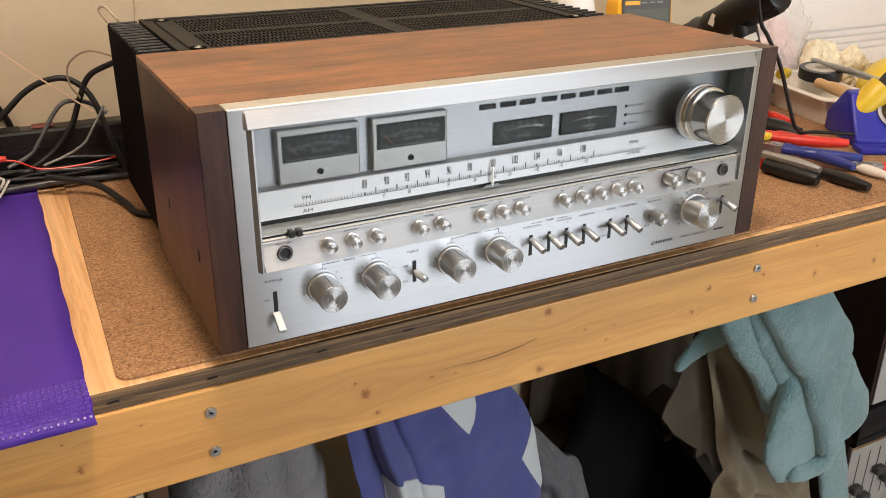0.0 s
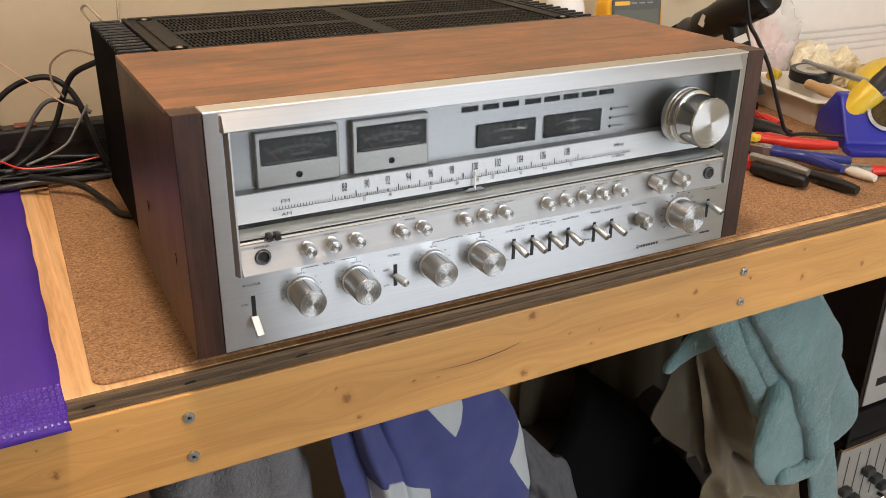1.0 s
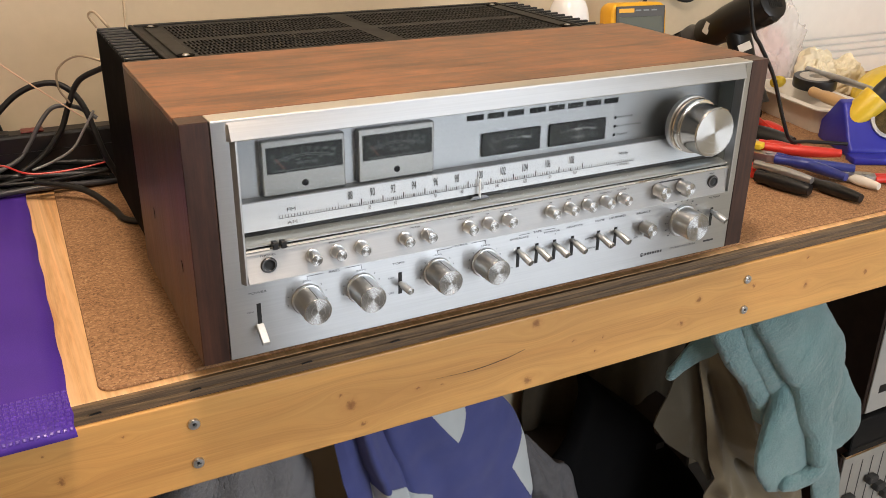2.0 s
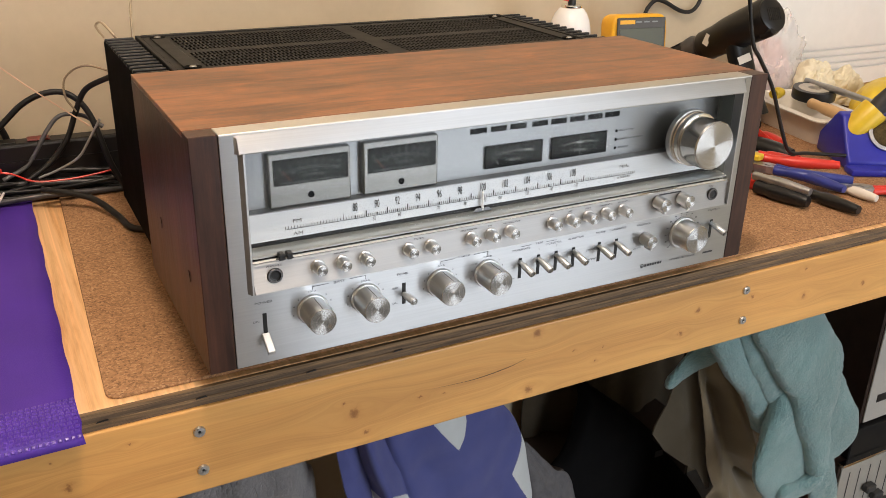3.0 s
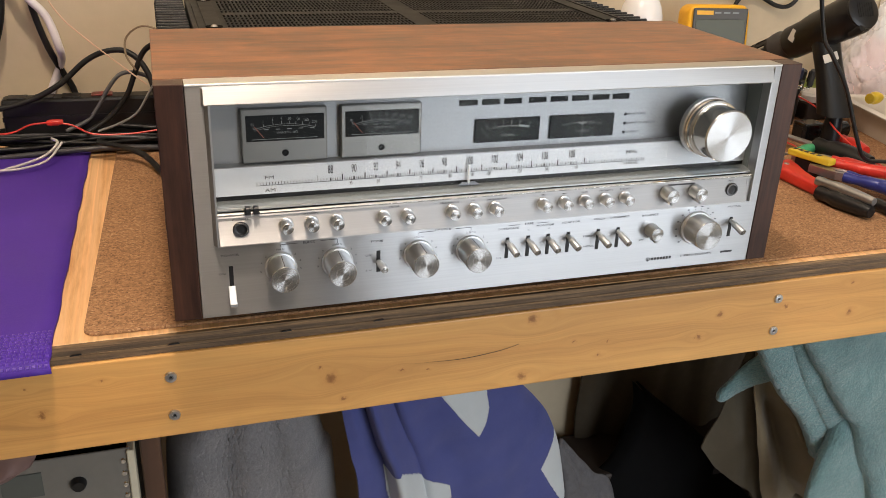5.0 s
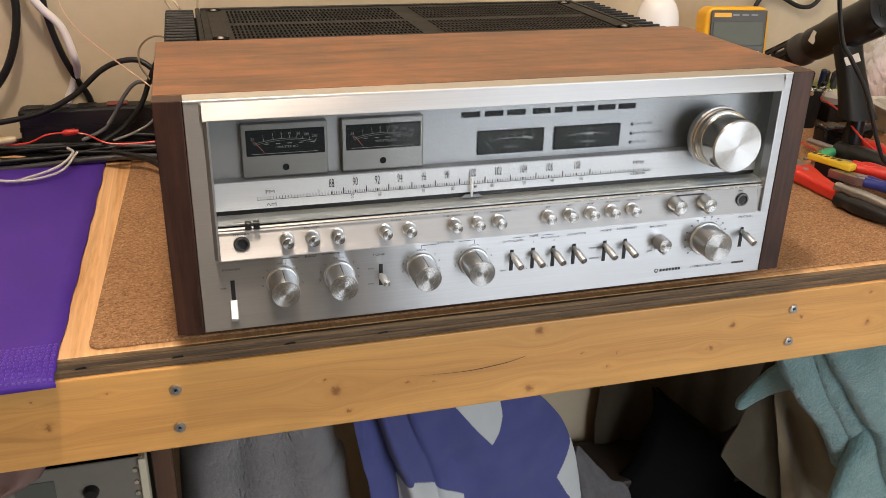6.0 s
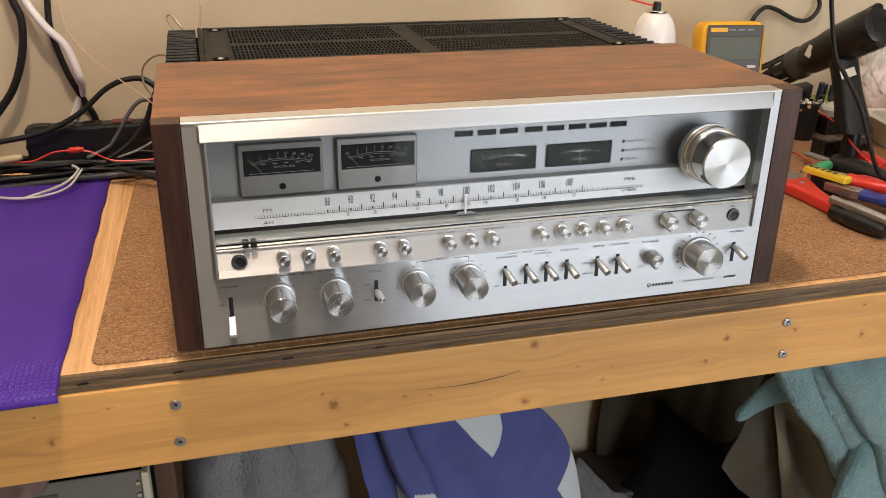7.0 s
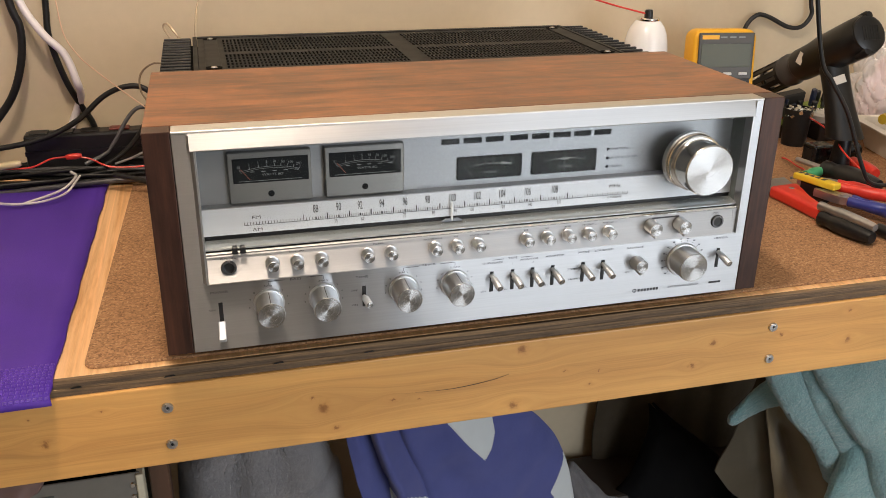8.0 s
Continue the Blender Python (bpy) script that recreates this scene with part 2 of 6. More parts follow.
PINE = timber("pine_beam", (0.70, 0.388, 0.122), (0.50, 0.243, 0.070), (1.5, 58, 56), 0.40, (0.30, 0.66), 0.40, patch=0.2,
              knots=[(0.1094, -0.0904, 0.0085), (0.0993, -0.0781, 0.003), (0.1204, -0.114, 0.004), (0.1779, -0.0915, 0.003), (0.2021, -0.0943, 0.002), (0.3012, -0.1179, 0.0065),
                     (0.3084, -0.0533, 0.008), (0.3844, -0.1037, 0.003), (0.3934, -0.0908, 0.002), (0.3556, -0.0853, 0.0025), (0.5009, -0.0996, 0.0045), (0.5229, -0.0752, 0.0045),
                     (0.606, -0.0759, 0.003), (-0.135, -0.0893, 0.005), (-0.1454, -0.0627, 0.0025), (-0.0855, -0.0638, 0.0025), (0.6936, -0.0931, 0.005), (0.6888, -0.0559, 0.004), (0.80, -0.098, 0.005)], coat=0.12)
PLYTOP = timber("plywood_top", (0.80, 0.50, 0.25), (0.56, 0.285, 0.11), (70, 3.2, 70), 0.5, (0.34, 0.56), 0.3, patch=0.3)
PLY_A = timber("ply_layer_pale", (0.30, 0.19, 0.095), (0.10, 0.062, 0.034), (5, 60, 500), 0.7, (0.34, 0.66), 0.5, patch=0.85)
PLY_B = timber("ply_layer_dark", (0.19, 0.125, 0.070), (0.062, 0.042, 0.027), (7, 60, 500), 0.75, (0.34, 0.66), 0.5, patch=0.85)
BLACK_METAL = plain("black_painted_metal", (0.010, 0.010, 0.0105), 0.5, 0, 0.2, 300, 0.05, 0.16)
DEEP_BLACK = plain("matt_black_casting", (0.003, 0.003, 0.003), 0.8, 0, 0.2, 300, 0.05, 0.04)
FIN_BLACK = plain("black_anodised_fin", (0.012, 0.012, 0.0125), 0.32, 0.2, 0.2, 300, 0.05, 0.6)
BLACK = plain("black_plastic", (0.011, 0.011, 0.0115), 0.36, 0, 0.2, 200, 0.05, 0.4)
RUBBER = plain("black_rubber", (0.010, 0.010, 0.010), 0.42, 0, 0.2, 200, 0.1, 0.35)
WALLPAINT = plain("beige_wall_paint", (0.56, 0.47, 0.33), 0.75, 0, 0.05, 60, 0.12)
WHITE = plain("white_paint", (0.78, 0.77, 0.74), 0.5, 0, 0.04, 40, 0.05)


# ---------------------------------------------------------------- the room
def setting(name, bm, material, label, category):
    return tagged(part(name, bm, material), label, category, kind="structure")


setting("wall_back", box(-1.8, 2.6, WALL_Y, WALL_Y + 0.1, FLOOR, CEIL), WALLPAINT, "beige painted wall behind the workbench", "wall")
setting("wall_left", box(-1.9, -1.8, -2.6, WALL_Y + 0.1, FLOOR, CEIL), WALLPAINT, "beige painted side wall of the workshop", "wall")
setting("wall_right", box(2.6, 2.7, -2.6, WALL_Y + 0.1, FLOOR, CEIL), WALLPAINT, "beige painted far side wall of the workshop", "wall")
DIM = plain("grey_wall_paint", (0.21, 0.20, 0.19), 0.75, 0, 0.06, 60, 0.12)
front = box(-1.9, 0.70, -2.7, -2.6, FLOOR, CEIL)
box(2.46, 2.7, -2.7, -2.6, FLOOR, CEIL, 0, 1, front)
box(0.70, 2.46, -2.7, -2.6, FLOOR, -0.85, 0, 1, front)
box(0.70, 2.46, -2.7, -2.6, 1.26, CEIL, 0, 1, front)
setting("wall_front", front, DIM, "grey painted wall with a window opening", "wall")
win = thing("door_1", "wide white-framed glazed door opposite the bench", "door", kind="structure")
part("window_frame", box(0.70, 2.46, -2.69, -2.67, -0.85, -0.81), WHITE, win)
part("window_frame", box(0.70, 2.46, -2.69, -2.67, 1.22, 1.26), WHITE, win)
part("window_sill", box(0.70, 2.46, -2.66, -2.56, -0.875, -0.852), WHITE, win)
setting("ceiling", box(-1.9, 2.7, -2.7, WALL_Y + 0.1, CEIL, CEIL + 0.1), WHITE, "white painted workshop ceiling", "ceiling")
setting("floor", box(-1.9, 2.7, -2.7, WALL_Y + 0.1, FLOOR - 0.1, FLOOR), plain("concrete", (0.27, 0.26, 0.245), 0.7, 0, 0.2, 30, 0.2), "bare grey concrete floor", "floor")


# ---------------------------------------------------------------- the workbench
def build_bench():
    b = thing("workbench", "pine and plywood workbench with a raw 2x4 front rail", "workbench")
    part("plywood_top", box(-1.5, 2.2, 0.033, WALL_Y - 0.004, PLY - 0.015, PLY, 0.0008), PLYTOP, b, "knotty plywood worktop")
    # the plies show as layers along the front edge
    z = PLY - 0.0006
    for i, (h, m) in enumerate(((0.0042, PLY_A), (0.0050, PLY_B), (0.0022, PLY_A), (0.0054, PLY_B))):
        part("ply_layer", box(-1.5, 2.2, 0.0292 + (i % 2) * 0.0007, 0.0328, z - h, z), m, b)
        z -= h
    part("front_rail", box(-1.5, 2.2, 0.027, 0.065, -0.1285, z - 0.0004, 0.0016, 2), PINE, b, "knotty pine 2x4 rail")
    crack = bmesh.new()
    pts = spline([(0.190, 0, -0.0862), (0.2364, 0, -0.0879), (0.2742, 0, -0.0845), (0.2955, 0, -0.0798)], 8)
    for p, q in zip(pts, pts[1:]):
        f = abs((p.x + q.x) / 2 - 0.258) / 0.07
        h = 0.0005 * max(0.15, 1 - f)
        crack.faces.new([crack.verts.new(v) for v in ((p.x, 0.0268, p.z - h), (q.x, 0.0268, q.z - h), (q.x, 0.0268, q.z + h), (p.x, 0.0268, p.z + h))])
    part("crack", crack, PLY_B, b, "dark drying crack in the rail")
    for x in (-0.108, -0.030, 0.066, 0.150):
        chip = prism([(0, 0), (0.010, 0.0006), (0.009, 0.0020), (0.001, 0.0012)], 0.0006, pose(x, 0.0290, PLY - 0.010, 90, 0, 0))
        part("edge_chip", chip, RUBBER, b, "dark chip in the plywood edge")
    part("rear_rail", box(-1.5, 2.2, WALL_Y - 0.045, WALL_Y - 0.005, -0.1285, PLY - 0.0152, 0.003), PINE, b)
    for x in (-1.35, 1.45):
        part("leg", box(x, x + 0.089, 0.066, 0.104, FLOOR, PLY - 0.0152, 0.003), PINE, b)
        part("leg", box(x, x + 0.089, WALL_Y - 0.10, WALL_Y - 0.046, FLOOR, PLY - 0.0152, 0.003), PINE, b)
    ZINC = plain("zinc_plated_steel", (0.55, 0.56, 0.58), 0.3, 1.0, 0.1, 400, 0.05)
    first = None
    for x, z in ((-0.030, -0.067), (-0.030, -0.106), (0.593, -0.065), (0.595, -0.104)):
        if first is None:
            head = lathe([(0.0, 0.0012), (0.0017, 0.0012), (0.0022, 0.0024), (0.0046, 0.0022), (0.0052, 0.0010), (0.0052, 0.0), (0.0, 0.0)], 20)
            first = part("screw", head, ZINC, b, "zinc-plated screw head", True)
            first.matrix_basis = outward(x, 0.0268, z)
            star = prism([(0.0017 * (1 if k % 2 else 0.6) * math.cos(k * math.pi / 6), 0.0017 * (1 if k % 2 else 0.6) * math.sin(k * math.pi / 6)) for k in range(12)], 0.0004)
            part("drive_recess", star, BLACK, first).matrix_basis = pose(0, 0, 0.0011)
        else:
            o = share(first, "screw", outward(x, 0.0268, z), b)
            share(first.children[0], "drive_recess", pose(0, 0, 0.0011), o)
    return b


build_bench()


# ---------------------------------------------------------------- cork sheet and purple mat
def build_cork():
    pts = []
    r = 0.012
    x0, x1, y0, y1 = -0.097, 1.35, 0.040, WALL_Y - 0.03
    for cx, cy, a0 in ((x1 - r, y1 - r, 0), (x0 + r, y1 - r, 90), (x0 + r, y0 + r, 180), (x1 - r, y0 + r, 270)):
        for k in range(7):
            a = radians(a0 + 15 * k)
            x, y = cx + r * math.cos(a), cy + r * math.sin(a)
            pts.append((x + 0.033 * (y - y0) * (x < 0), y))
    m = mat("cork_granules", (0.36, 0.2, 0.1), 0.85)
    n = Net(m)
    c = n.coords((1, 1, 1))
    v = n.put("ShaderNodeTexVoronoi", None, Vector=c, Scale=520.0)
    big = n.noise(c, 14, 4, 0.6)
    fine = n.noise(c, 700, 3, 0.6)
    s = n.put("ShaderNodeSeparateColor", None, Color=v.outputs["Color"])
    f = n.math("ADD", n.math("MULTIPLY", s.outputs[0], 0.42), n.math("ADD", n.math("MULTIPLY", fine, 0.4), n.math("MULTIPLY", big, 0.25)))
    n.colour(n.ramp(f, [(0.20, (0.085, 0.041, 0.018)), (0.42, (0.27, 0.140, 0.063)), (0.66, (0.365, 0.195, 0.092)), (0.9, (0.56, 0.36, 0.20))]))
    n.bump(f, 0.5, 0.0008)
    ob = part("cork_sheet", prism(pts, BENCH - PLY - 0.0002, pose(0, 0, PLY + 0.0002), 0.0006, 1), m)
    return tagged(ob, "brown granular cork sheet lying on the plywood", "cork mat")


build_cork()


def build_mat():
    """A foam mat whose front end bends down over the edge; its underside weave shows as nubs near the end."""
    X0, X1 = -0.75, -0.1195
    prof = [(WALL_Y - 0.06, PLY + 0.0035)]
    for k in range(22):
        prof.append((0.56 - k * 0.0255, PLY + 0.0035 + 0.0008 * math.sin(k * 1.3)))
    prof += [(0.016, PLY + 0.0028), (0.011, PLY + 0.0018), (0.006, PLY + 0.0002), (0.002, PLY - 0.0028), (0.000, PLY - 0.0070)]
    b = bmesh.new()
    nx = 40
    rows = []
    for j, (y, z) in enumerate(prof):
        row = []
        for i in range(nx + 1):
            x1 = X1 + 0.007 * max(0, y) / 0.585 + 0.0008 * math.sin(j * 1.7)
            x = X0 + (x1 - X0) * i / nx
            row.append(b.verts.new((x, y - 0.012 * (nx - i) / nx * (y < 0.05), z + 0.0008 * noise.noise((x * 9, y * 9, 3)))))
        rows.append(row)
    for a, c in zip(rows, rows[1:]):
        for i in range(nx):
            b.faces.new((a[i], c[i], c[i + 1], a[i + 1]))
    bmesh.ops.recalc_face_normals(b, faces=b.faces[:])
    m = mat("purple_mat", (0.085, 0.03, 0.36), 0.5)
    n = Net(m)
    rg = n.noise(n.coords((60, 8, 60)), 1, 3)
    big = n.noise(n.coords((11, 11, 11)), 1, 4)
    n.colour(n.ramp(big, [(0.3, (0.056, 0.021, 0.25)), (0.7, (0.080, 0.031, 0.32))]))
    n.p.inputs["Specular IOR Level"].default_value = 0.28
    n.rough(n.math("ADD", n.math("MULTIPLY", big, 0.25), 0.44))
    n.bump(n.math("ADD", n.noise(n.coords((700, 700, 700)), 1, 3), rg), 0.35, 0.0007)
    ob = part("exercise_mat", b, m, smooth=True)
    sol = ob.modifiers.new("thick", "SOLIDIFY")
    sol.thickness, sol.offset = 0.0034, 0.0
    # raised nubs of the underside weave show along the turned end
    NUB = plain("purple_nub", (0.085, 0.034, 0.33), 0.34, 0, 0.15, 500, 0.1, 0.5)
    verts, faces = [], []
    edge = [p for p in prof if p[0] < 0.052]
    lens = [0.0]
    for p, q in zip(edge, edge[1:]):
        lens.append(lens[-1] + math.hypot(q[0] - p[0], q[1] - p[1]))
    for r in range(int(lens[-1] / 0.0046)):
        d = 0.002 + r * 0.0046
        k = max(i for i in range(len(lens) - 1) if lens[i] <= d)
        f = (d - lens[k]) / (lens[k + 1] - lens[k])
        (ya, za), (yb, zb) = edge[k], edge[k + 1]
        T = Vector((0, yb - ya, zb - za)).normalized()
        N = Vector((0, -T.z, T.y)) * (-1 if T.y < 0 else 1)
        for c in range(46):
            x = X1 - 0.0024 - c * 0.0046 - 0.0023 * 0.3 * (r % 2)
            o = Vector((x, ya + (yb - ya) * f - 0.012 * (X1 - x) / (X1 - X0), za + (zb - za) * f)) + N * 0.0014
            n0 = len(verts)
            for w, h in ((0.0017, 0.0), (0.0009, 0.0011)):
                verts += [o + Vector((sx * w, 0, 0)) + T * sy * w + N * h for sx, sy in ((-1, -1), (1, -1), (1, 1), (-1, 1))]
            faces += [(n0 + i, n0 + (i + 1) % 4, n0 + 4 + (i + 1) % 4, n0 + 4 + i) for i in range(4)] + [(n0 + 4, n0 + 5, n0 + 6, n0 + 7)]
    me = bpy.data.meshes.new("nub_pattern")
    me.from_pydata(verts, [], faces)
    me.materials.append(NUB)
    nubs = new("nub_pattern", me)
    nubs.parent = ob
    tagged(nubs, "raised square nubs at the mat's end", kind="stuff")
    return tagged(ob, "purple foam exercise mat hanging over the bench edge", "mat")


build_mat()


# ---------------------------------------------------------------- the receiver
W, TOP = 0.52, 0.1935      # front plate width and top
WX0, WX1 = -0.0215, 0.5415  # outer faces of the wooden cheeks
WOOD_BACK, SINK_BACK = 0.2285, 0.446
OX0, OX1, OZ0, OZ1 = 0.0160, 0.5085, 0.0640, 0.1775   # window opening in the plate
BACK = 0.026               # depth of the recessed plate

INK = mat("black_print", (0.045, 0.045, 0.05), 0.6)
PALE_INK = mat("pale_print", (0.22, 0.24, 0.24), 0.5)
BRIGHT_INK = mat("bright_print", (0.48, 0.50, 0.49), 0.5)
FACE = brushed("front_plate_aluminium", (0.43, 0.438, 0.446), 0.30, 0.96, (9, 240, 620), 0.045, bump=0.045)

receiver = thing("stereo_receiver", "vintage silver-faced stereo receiver in a walnut cabinet, standing on cork", "stereo receiver")


def sweep_x(profile, x0, x1, closed=True):
    """A (y, z) section drawn out along x."""
    b = bmesh.new()
    a = [b.verts.new((x0, y, z)) for y, z in profile]
    c = [b.verts.new((x1, y, z)) for y, z in profile]
    n = len(profile)
    for i in range(n if closed else n - 1):
        j = (i + 1) % n
        b.faces.new((a[i], a[j], c[j], c[i]))
    if closed:
        b.faces.new(a)
        b.faces.new(c[::-1])
    bmesh.ops.recalc_face_normals(b, faces=b.faces[:])
    return b


def build_front():
    xa, xb, zt = OX0 - 0.0004, OX1 + 0.0004, TOP - 0.0015
    outline = [(0, 0), (W, 0), (W, zt), (xb, zt), (xb, OZ0), (xa, OZ0), (xa, zt), (0, zt)]
    part("front_plate", prism(outline, 0.0125, pose(0, 0.0125, 0, 90, 0, 0), 0.0006, 2), FACE, receiver, "brushed aluminium front plate")
    part("front_plate_top", box(OX0, OX1, 0.0004, 0.0265, OZ1 + 0.0100, TOP - 0.0016, 0.0003), FACE, receiver)
    brow = [(0.0003, TOP - 0.0016), (-0.0004, 0.1898), (-0.0040, 0.1795), (-0.0040, 0.1788), (-0.0030, 0.1779), (-0.0020, OZ1), (0.0262, OZ1), (0.0262, 0.1870), (0.006, 0.1870)]
    # the flare runs out into the plate at both ends
    b = bmesh.new()
    rows = []
    for x, k in ((OX0 - 0.0050, 0.0), (OX0 - 0.0043, 0.20), (OX0 - 0.0036, 0.65), (OX0 - 0.0030, 1.0), (OX1 + 0.0016, 1.0), (OX1 + 0.0024, 0.65), (OX1 + 0.0032, 0.20), (OX1 + 0.0040, 0.0)):
        rows.append([b.verts.new((x, (min(y, 0.0) * k * 1.25 - 0.0003 if y < 0.001 else y), z)) for y, z in brow])
    for p, q in zip(rows, rows[1:]):
        for i in range(len(brow)):
            b.faces.new((p[i], p[(i + 1) % len(brow)], q[(i + 1) % len(brow)], q[i]))
    b.faces.new(rows[0])
    b.faces.new(rows[-1][::-1])
    bmesh.ops.recalc_face_normals(b, faces=b.faces[:])
    part("brow", b, brushed("brow_aluminium", (0.62, 0.625, 0.63), 0.54, 0.93, spread=0.04, bump=0.015), receiver, "flared aluminium brow over the window", True)
    # raised side rims of the window, slanting out from the plate
    RIM = brushed("rim_aluminium", (0.50, 0.505, 0.51), 0.34, 0.3, (300, 300, 8), 0.04)
    # darker colour for the slanted sides stands in for the dim surroundings they mirror
    RIM_SHADED = plain("grey_anodised_rim", (0.22, 0.215, 0.21), 0.5, 0.4, 0.1, 200, 0.05)
    for x, k in ((OX0, 1), (OX1, -1)):
        sec = [(x - 0.0030 * k, -0.0001), (x - 0.0004 * k, -0.0050), (x + 0.0012 * k, -0.0050), (x + 0.0014 * k, 0.0060), (x - 0.0030 * k, 0.0060)]
        b = prism(sec if k > 0 else sec[::-1], 0.1790 - OZ0, pose(0, 0, OZ0), 0.0002, 1)
        for f in b.faces:
            f.material_index = 1 if f.normal.x * k < -0.3 else 0
        part("window_rim", b, [RIM, RIM_SHADED], receiver, "slanted aluminium rim, outer side coloured dark for its dim reflection")
    # flat cap of the plate behind the front edge
    part("top_trim", box(0.0, W, -0.0005, 0.0195, TOP - 0.0018, TOP, 0.0004), brushed("trim_aluminium", (0.62, 0.61, 0.58), 0.45, 0.4, (5, 900, 300), 0.05, (0, 1, 0)), receiver, "aluminium top trim")
    # recessed plate and dial
    part("inner_plate", box(OX0 - 0.0002, OX1 + 0.0002, BACK, BACK + 0.002, 0.1195, OZ1 + 0.0005), ALU_DARK, receiver, "recessed satin aluminium plate")
    DIAL = brushed("dial_plate_silver", (0.76, 0.785, 0.82), 0.63, 0.85, (5, 160, 500), 0.02, bump=0.008)
    DIAL.node_tree.nodes["Principled BSDF"].inputs["Metallic"].default_value = 0.6
    part("dial_plate", box(OX0, OX1, 0.0150, BACK - 0.0002, 0.0990, 0.1222), DIAL, receiver, "pale silver tuning scale")
    part("dial_edge", box(OX0, OX1, 0.0153, BACK - 0.0002, 0.1223, 0.1229), ALU_DARK, receiver)
    part("dial_gap", box(OX0, OX1, 0.0162, BACK - 0.0008, 0.0915, 0.0988), BLACK, receiver, "black slot under the tuning scale")
    sill = mat("window_sill_glass", (0.40, 0.43, 0.43), 0.22, 0.6)
    Net(sill).bump(Net(sill).noise(Net(sill).coords((8, 90, 90)), 1, 2), 0.02, 0.0004)
    part("window_sill", sweep_x([(0.0160, 0.0950), (0.0030, 0.0936), (0.0012, 0.0926), (0.0012, 0.0915), (0.0160, 0.0915)], OX0, OX1), sill, receiver, "grey-green sill under the window")
    LINER = plain("slate_liner", (0.15, 0.17, 0.17), 0.4, 0, 0.08, 90, 0.04)
    part("window_liner", box(OX1 - 0.0010, OX1 + 0.0002, 0.0010, BACK - 0.0002, 0.0930, OZ1 - 0.0003), LINER, receiver, "dark grey side liner of the window")
    part("window_liner", box(OX0 - 0.0002, OX0 + 0.0010, 0.0010, BACK - 0.0002, 0.0930, OZ1 - 0.0003), LINER, receiver, "dark grey side liner of the window")
    for x in (0.0405, 0.0470):
        tab = part("slider_tab", box(x - 0.0022, x + 0.0022, -0.0052, 0.0010, 0.0895, 0.0955, 0.0006), BLACK, receiver, "small ribbed black slider tab")
        for k in (-1, 1):
            part("rib", box(x - 0.0026, x + 0.0026, -0.0056, -0.0040, 0.0925 + 0.0016 * k - 0.0005, 0.0925 + 0.0016 * k + 0.0005), BLACK, tab)
    # control strip with its rails
    part("strip_rail", sweep_x([(0.0012, 0.0908), (-0.0012, 0.0908), (-0.0022, 0.0897), (-0.0022, 0.0891), (0.0012, 0.0889)], OX0, OX1), CHROME, receiver, smooth=True)
    part("strip_rail", sweep_x([(0.0012, 0.0886), (-0.0016, 0.0886), (-0.0026, 0.0878), (-0.0026, 0.0872), (0.0012, 0.0870)], OX0, OX1), ALU, receiver, smooth=True)
    strip = part("control_strip", sweep_x([(-0.0014, 0.0868), (-0.0018, 0.0862), (-0.0022, 0.0830), (-0.0027, 0.0790), (-0.0033, 0.0750), (-0.0042, 0.0715), (-0.0054, 0.0685), (-0.0066, 0.0664), (-0.0068, 0.0655), (-0.0062, 0.0646), (0.004, 0.0644), (0.004, 0.0868)], OX0 + 0.0015, OX1 - 0.0062), ALU, receiver, "brushed aluminium control strip", True)
    part("strip_end", box(OX1 - 0.0060, OX1 - 0.0013, -0.0020, 0.006, 0.0646, 0.0905, 0.0006, 2), ALU, receiver)
    # glass window in front of scale and meters
    glass = bpy.data.materials.new("window_glass")
    glass.use_nodes = True
    t = glass.node_tree
    for nd in list(t.nodes):
        if nd.type == "BSDF_PRINCIPLED":
            t.nodes.remove(nd)
    tr, gl, mx, lw = (t.nodes.new("ShaderNodeBsdfTransparent"), t.nodes.new("ShaderNodeBsdfGlossy"), t.nodes.new("ShaderNodeMixShader"), t.nodes.new("ShaderNodeLayerWeight"))
    tr.inputs[0].default_value = (0.975, 0.982, 0.98, 1)
    gl.inputs["Roughness"].default_value = 0.03
    lw.inputs["Blend"].default_value = 0.5
    pw, sc = t.nodes.new("ShaderNodeMath"), t.nodes.new("ShaderNodeMath")
    pw.operation, sc.operation = "POWER", "MULTIPLY_ADD"
    pw.inputs[1].default_value, sc.inputs[1].default_value, sc.inputs[2].default_value = 5.0, 0.4, 0.005
    t.links.new(lw.outputs["Facing"], pw.inputs[0])
    t.links.new(pw.outputs[0], sc.inputs[0])
    t.links.new(sc.outputs[0], mx.inputs[0])
    t.links.new(tr.outputs[0], mx.inputs[1])
    t.links.new(gl.outputs[0], mx.inputs[2])
    t.links.new(mx.outputs[0], t.nodes["Material Output"].inputs[0])
    pane = part("window_pane", box(OX0 + 0.0004, OX1 - 0.0004, 0.0076, 0.0086, 0.0945, OZ1 - 0.0003), glass, receiver, "clear window over the tuning scale")
    pane.visible_shadow = False


build_front()


DIAL_Y = 0.0150


def on_dial(x, z):
    return pose(x, DIAL_Y - 0.0004, z, 90, 0, 0)


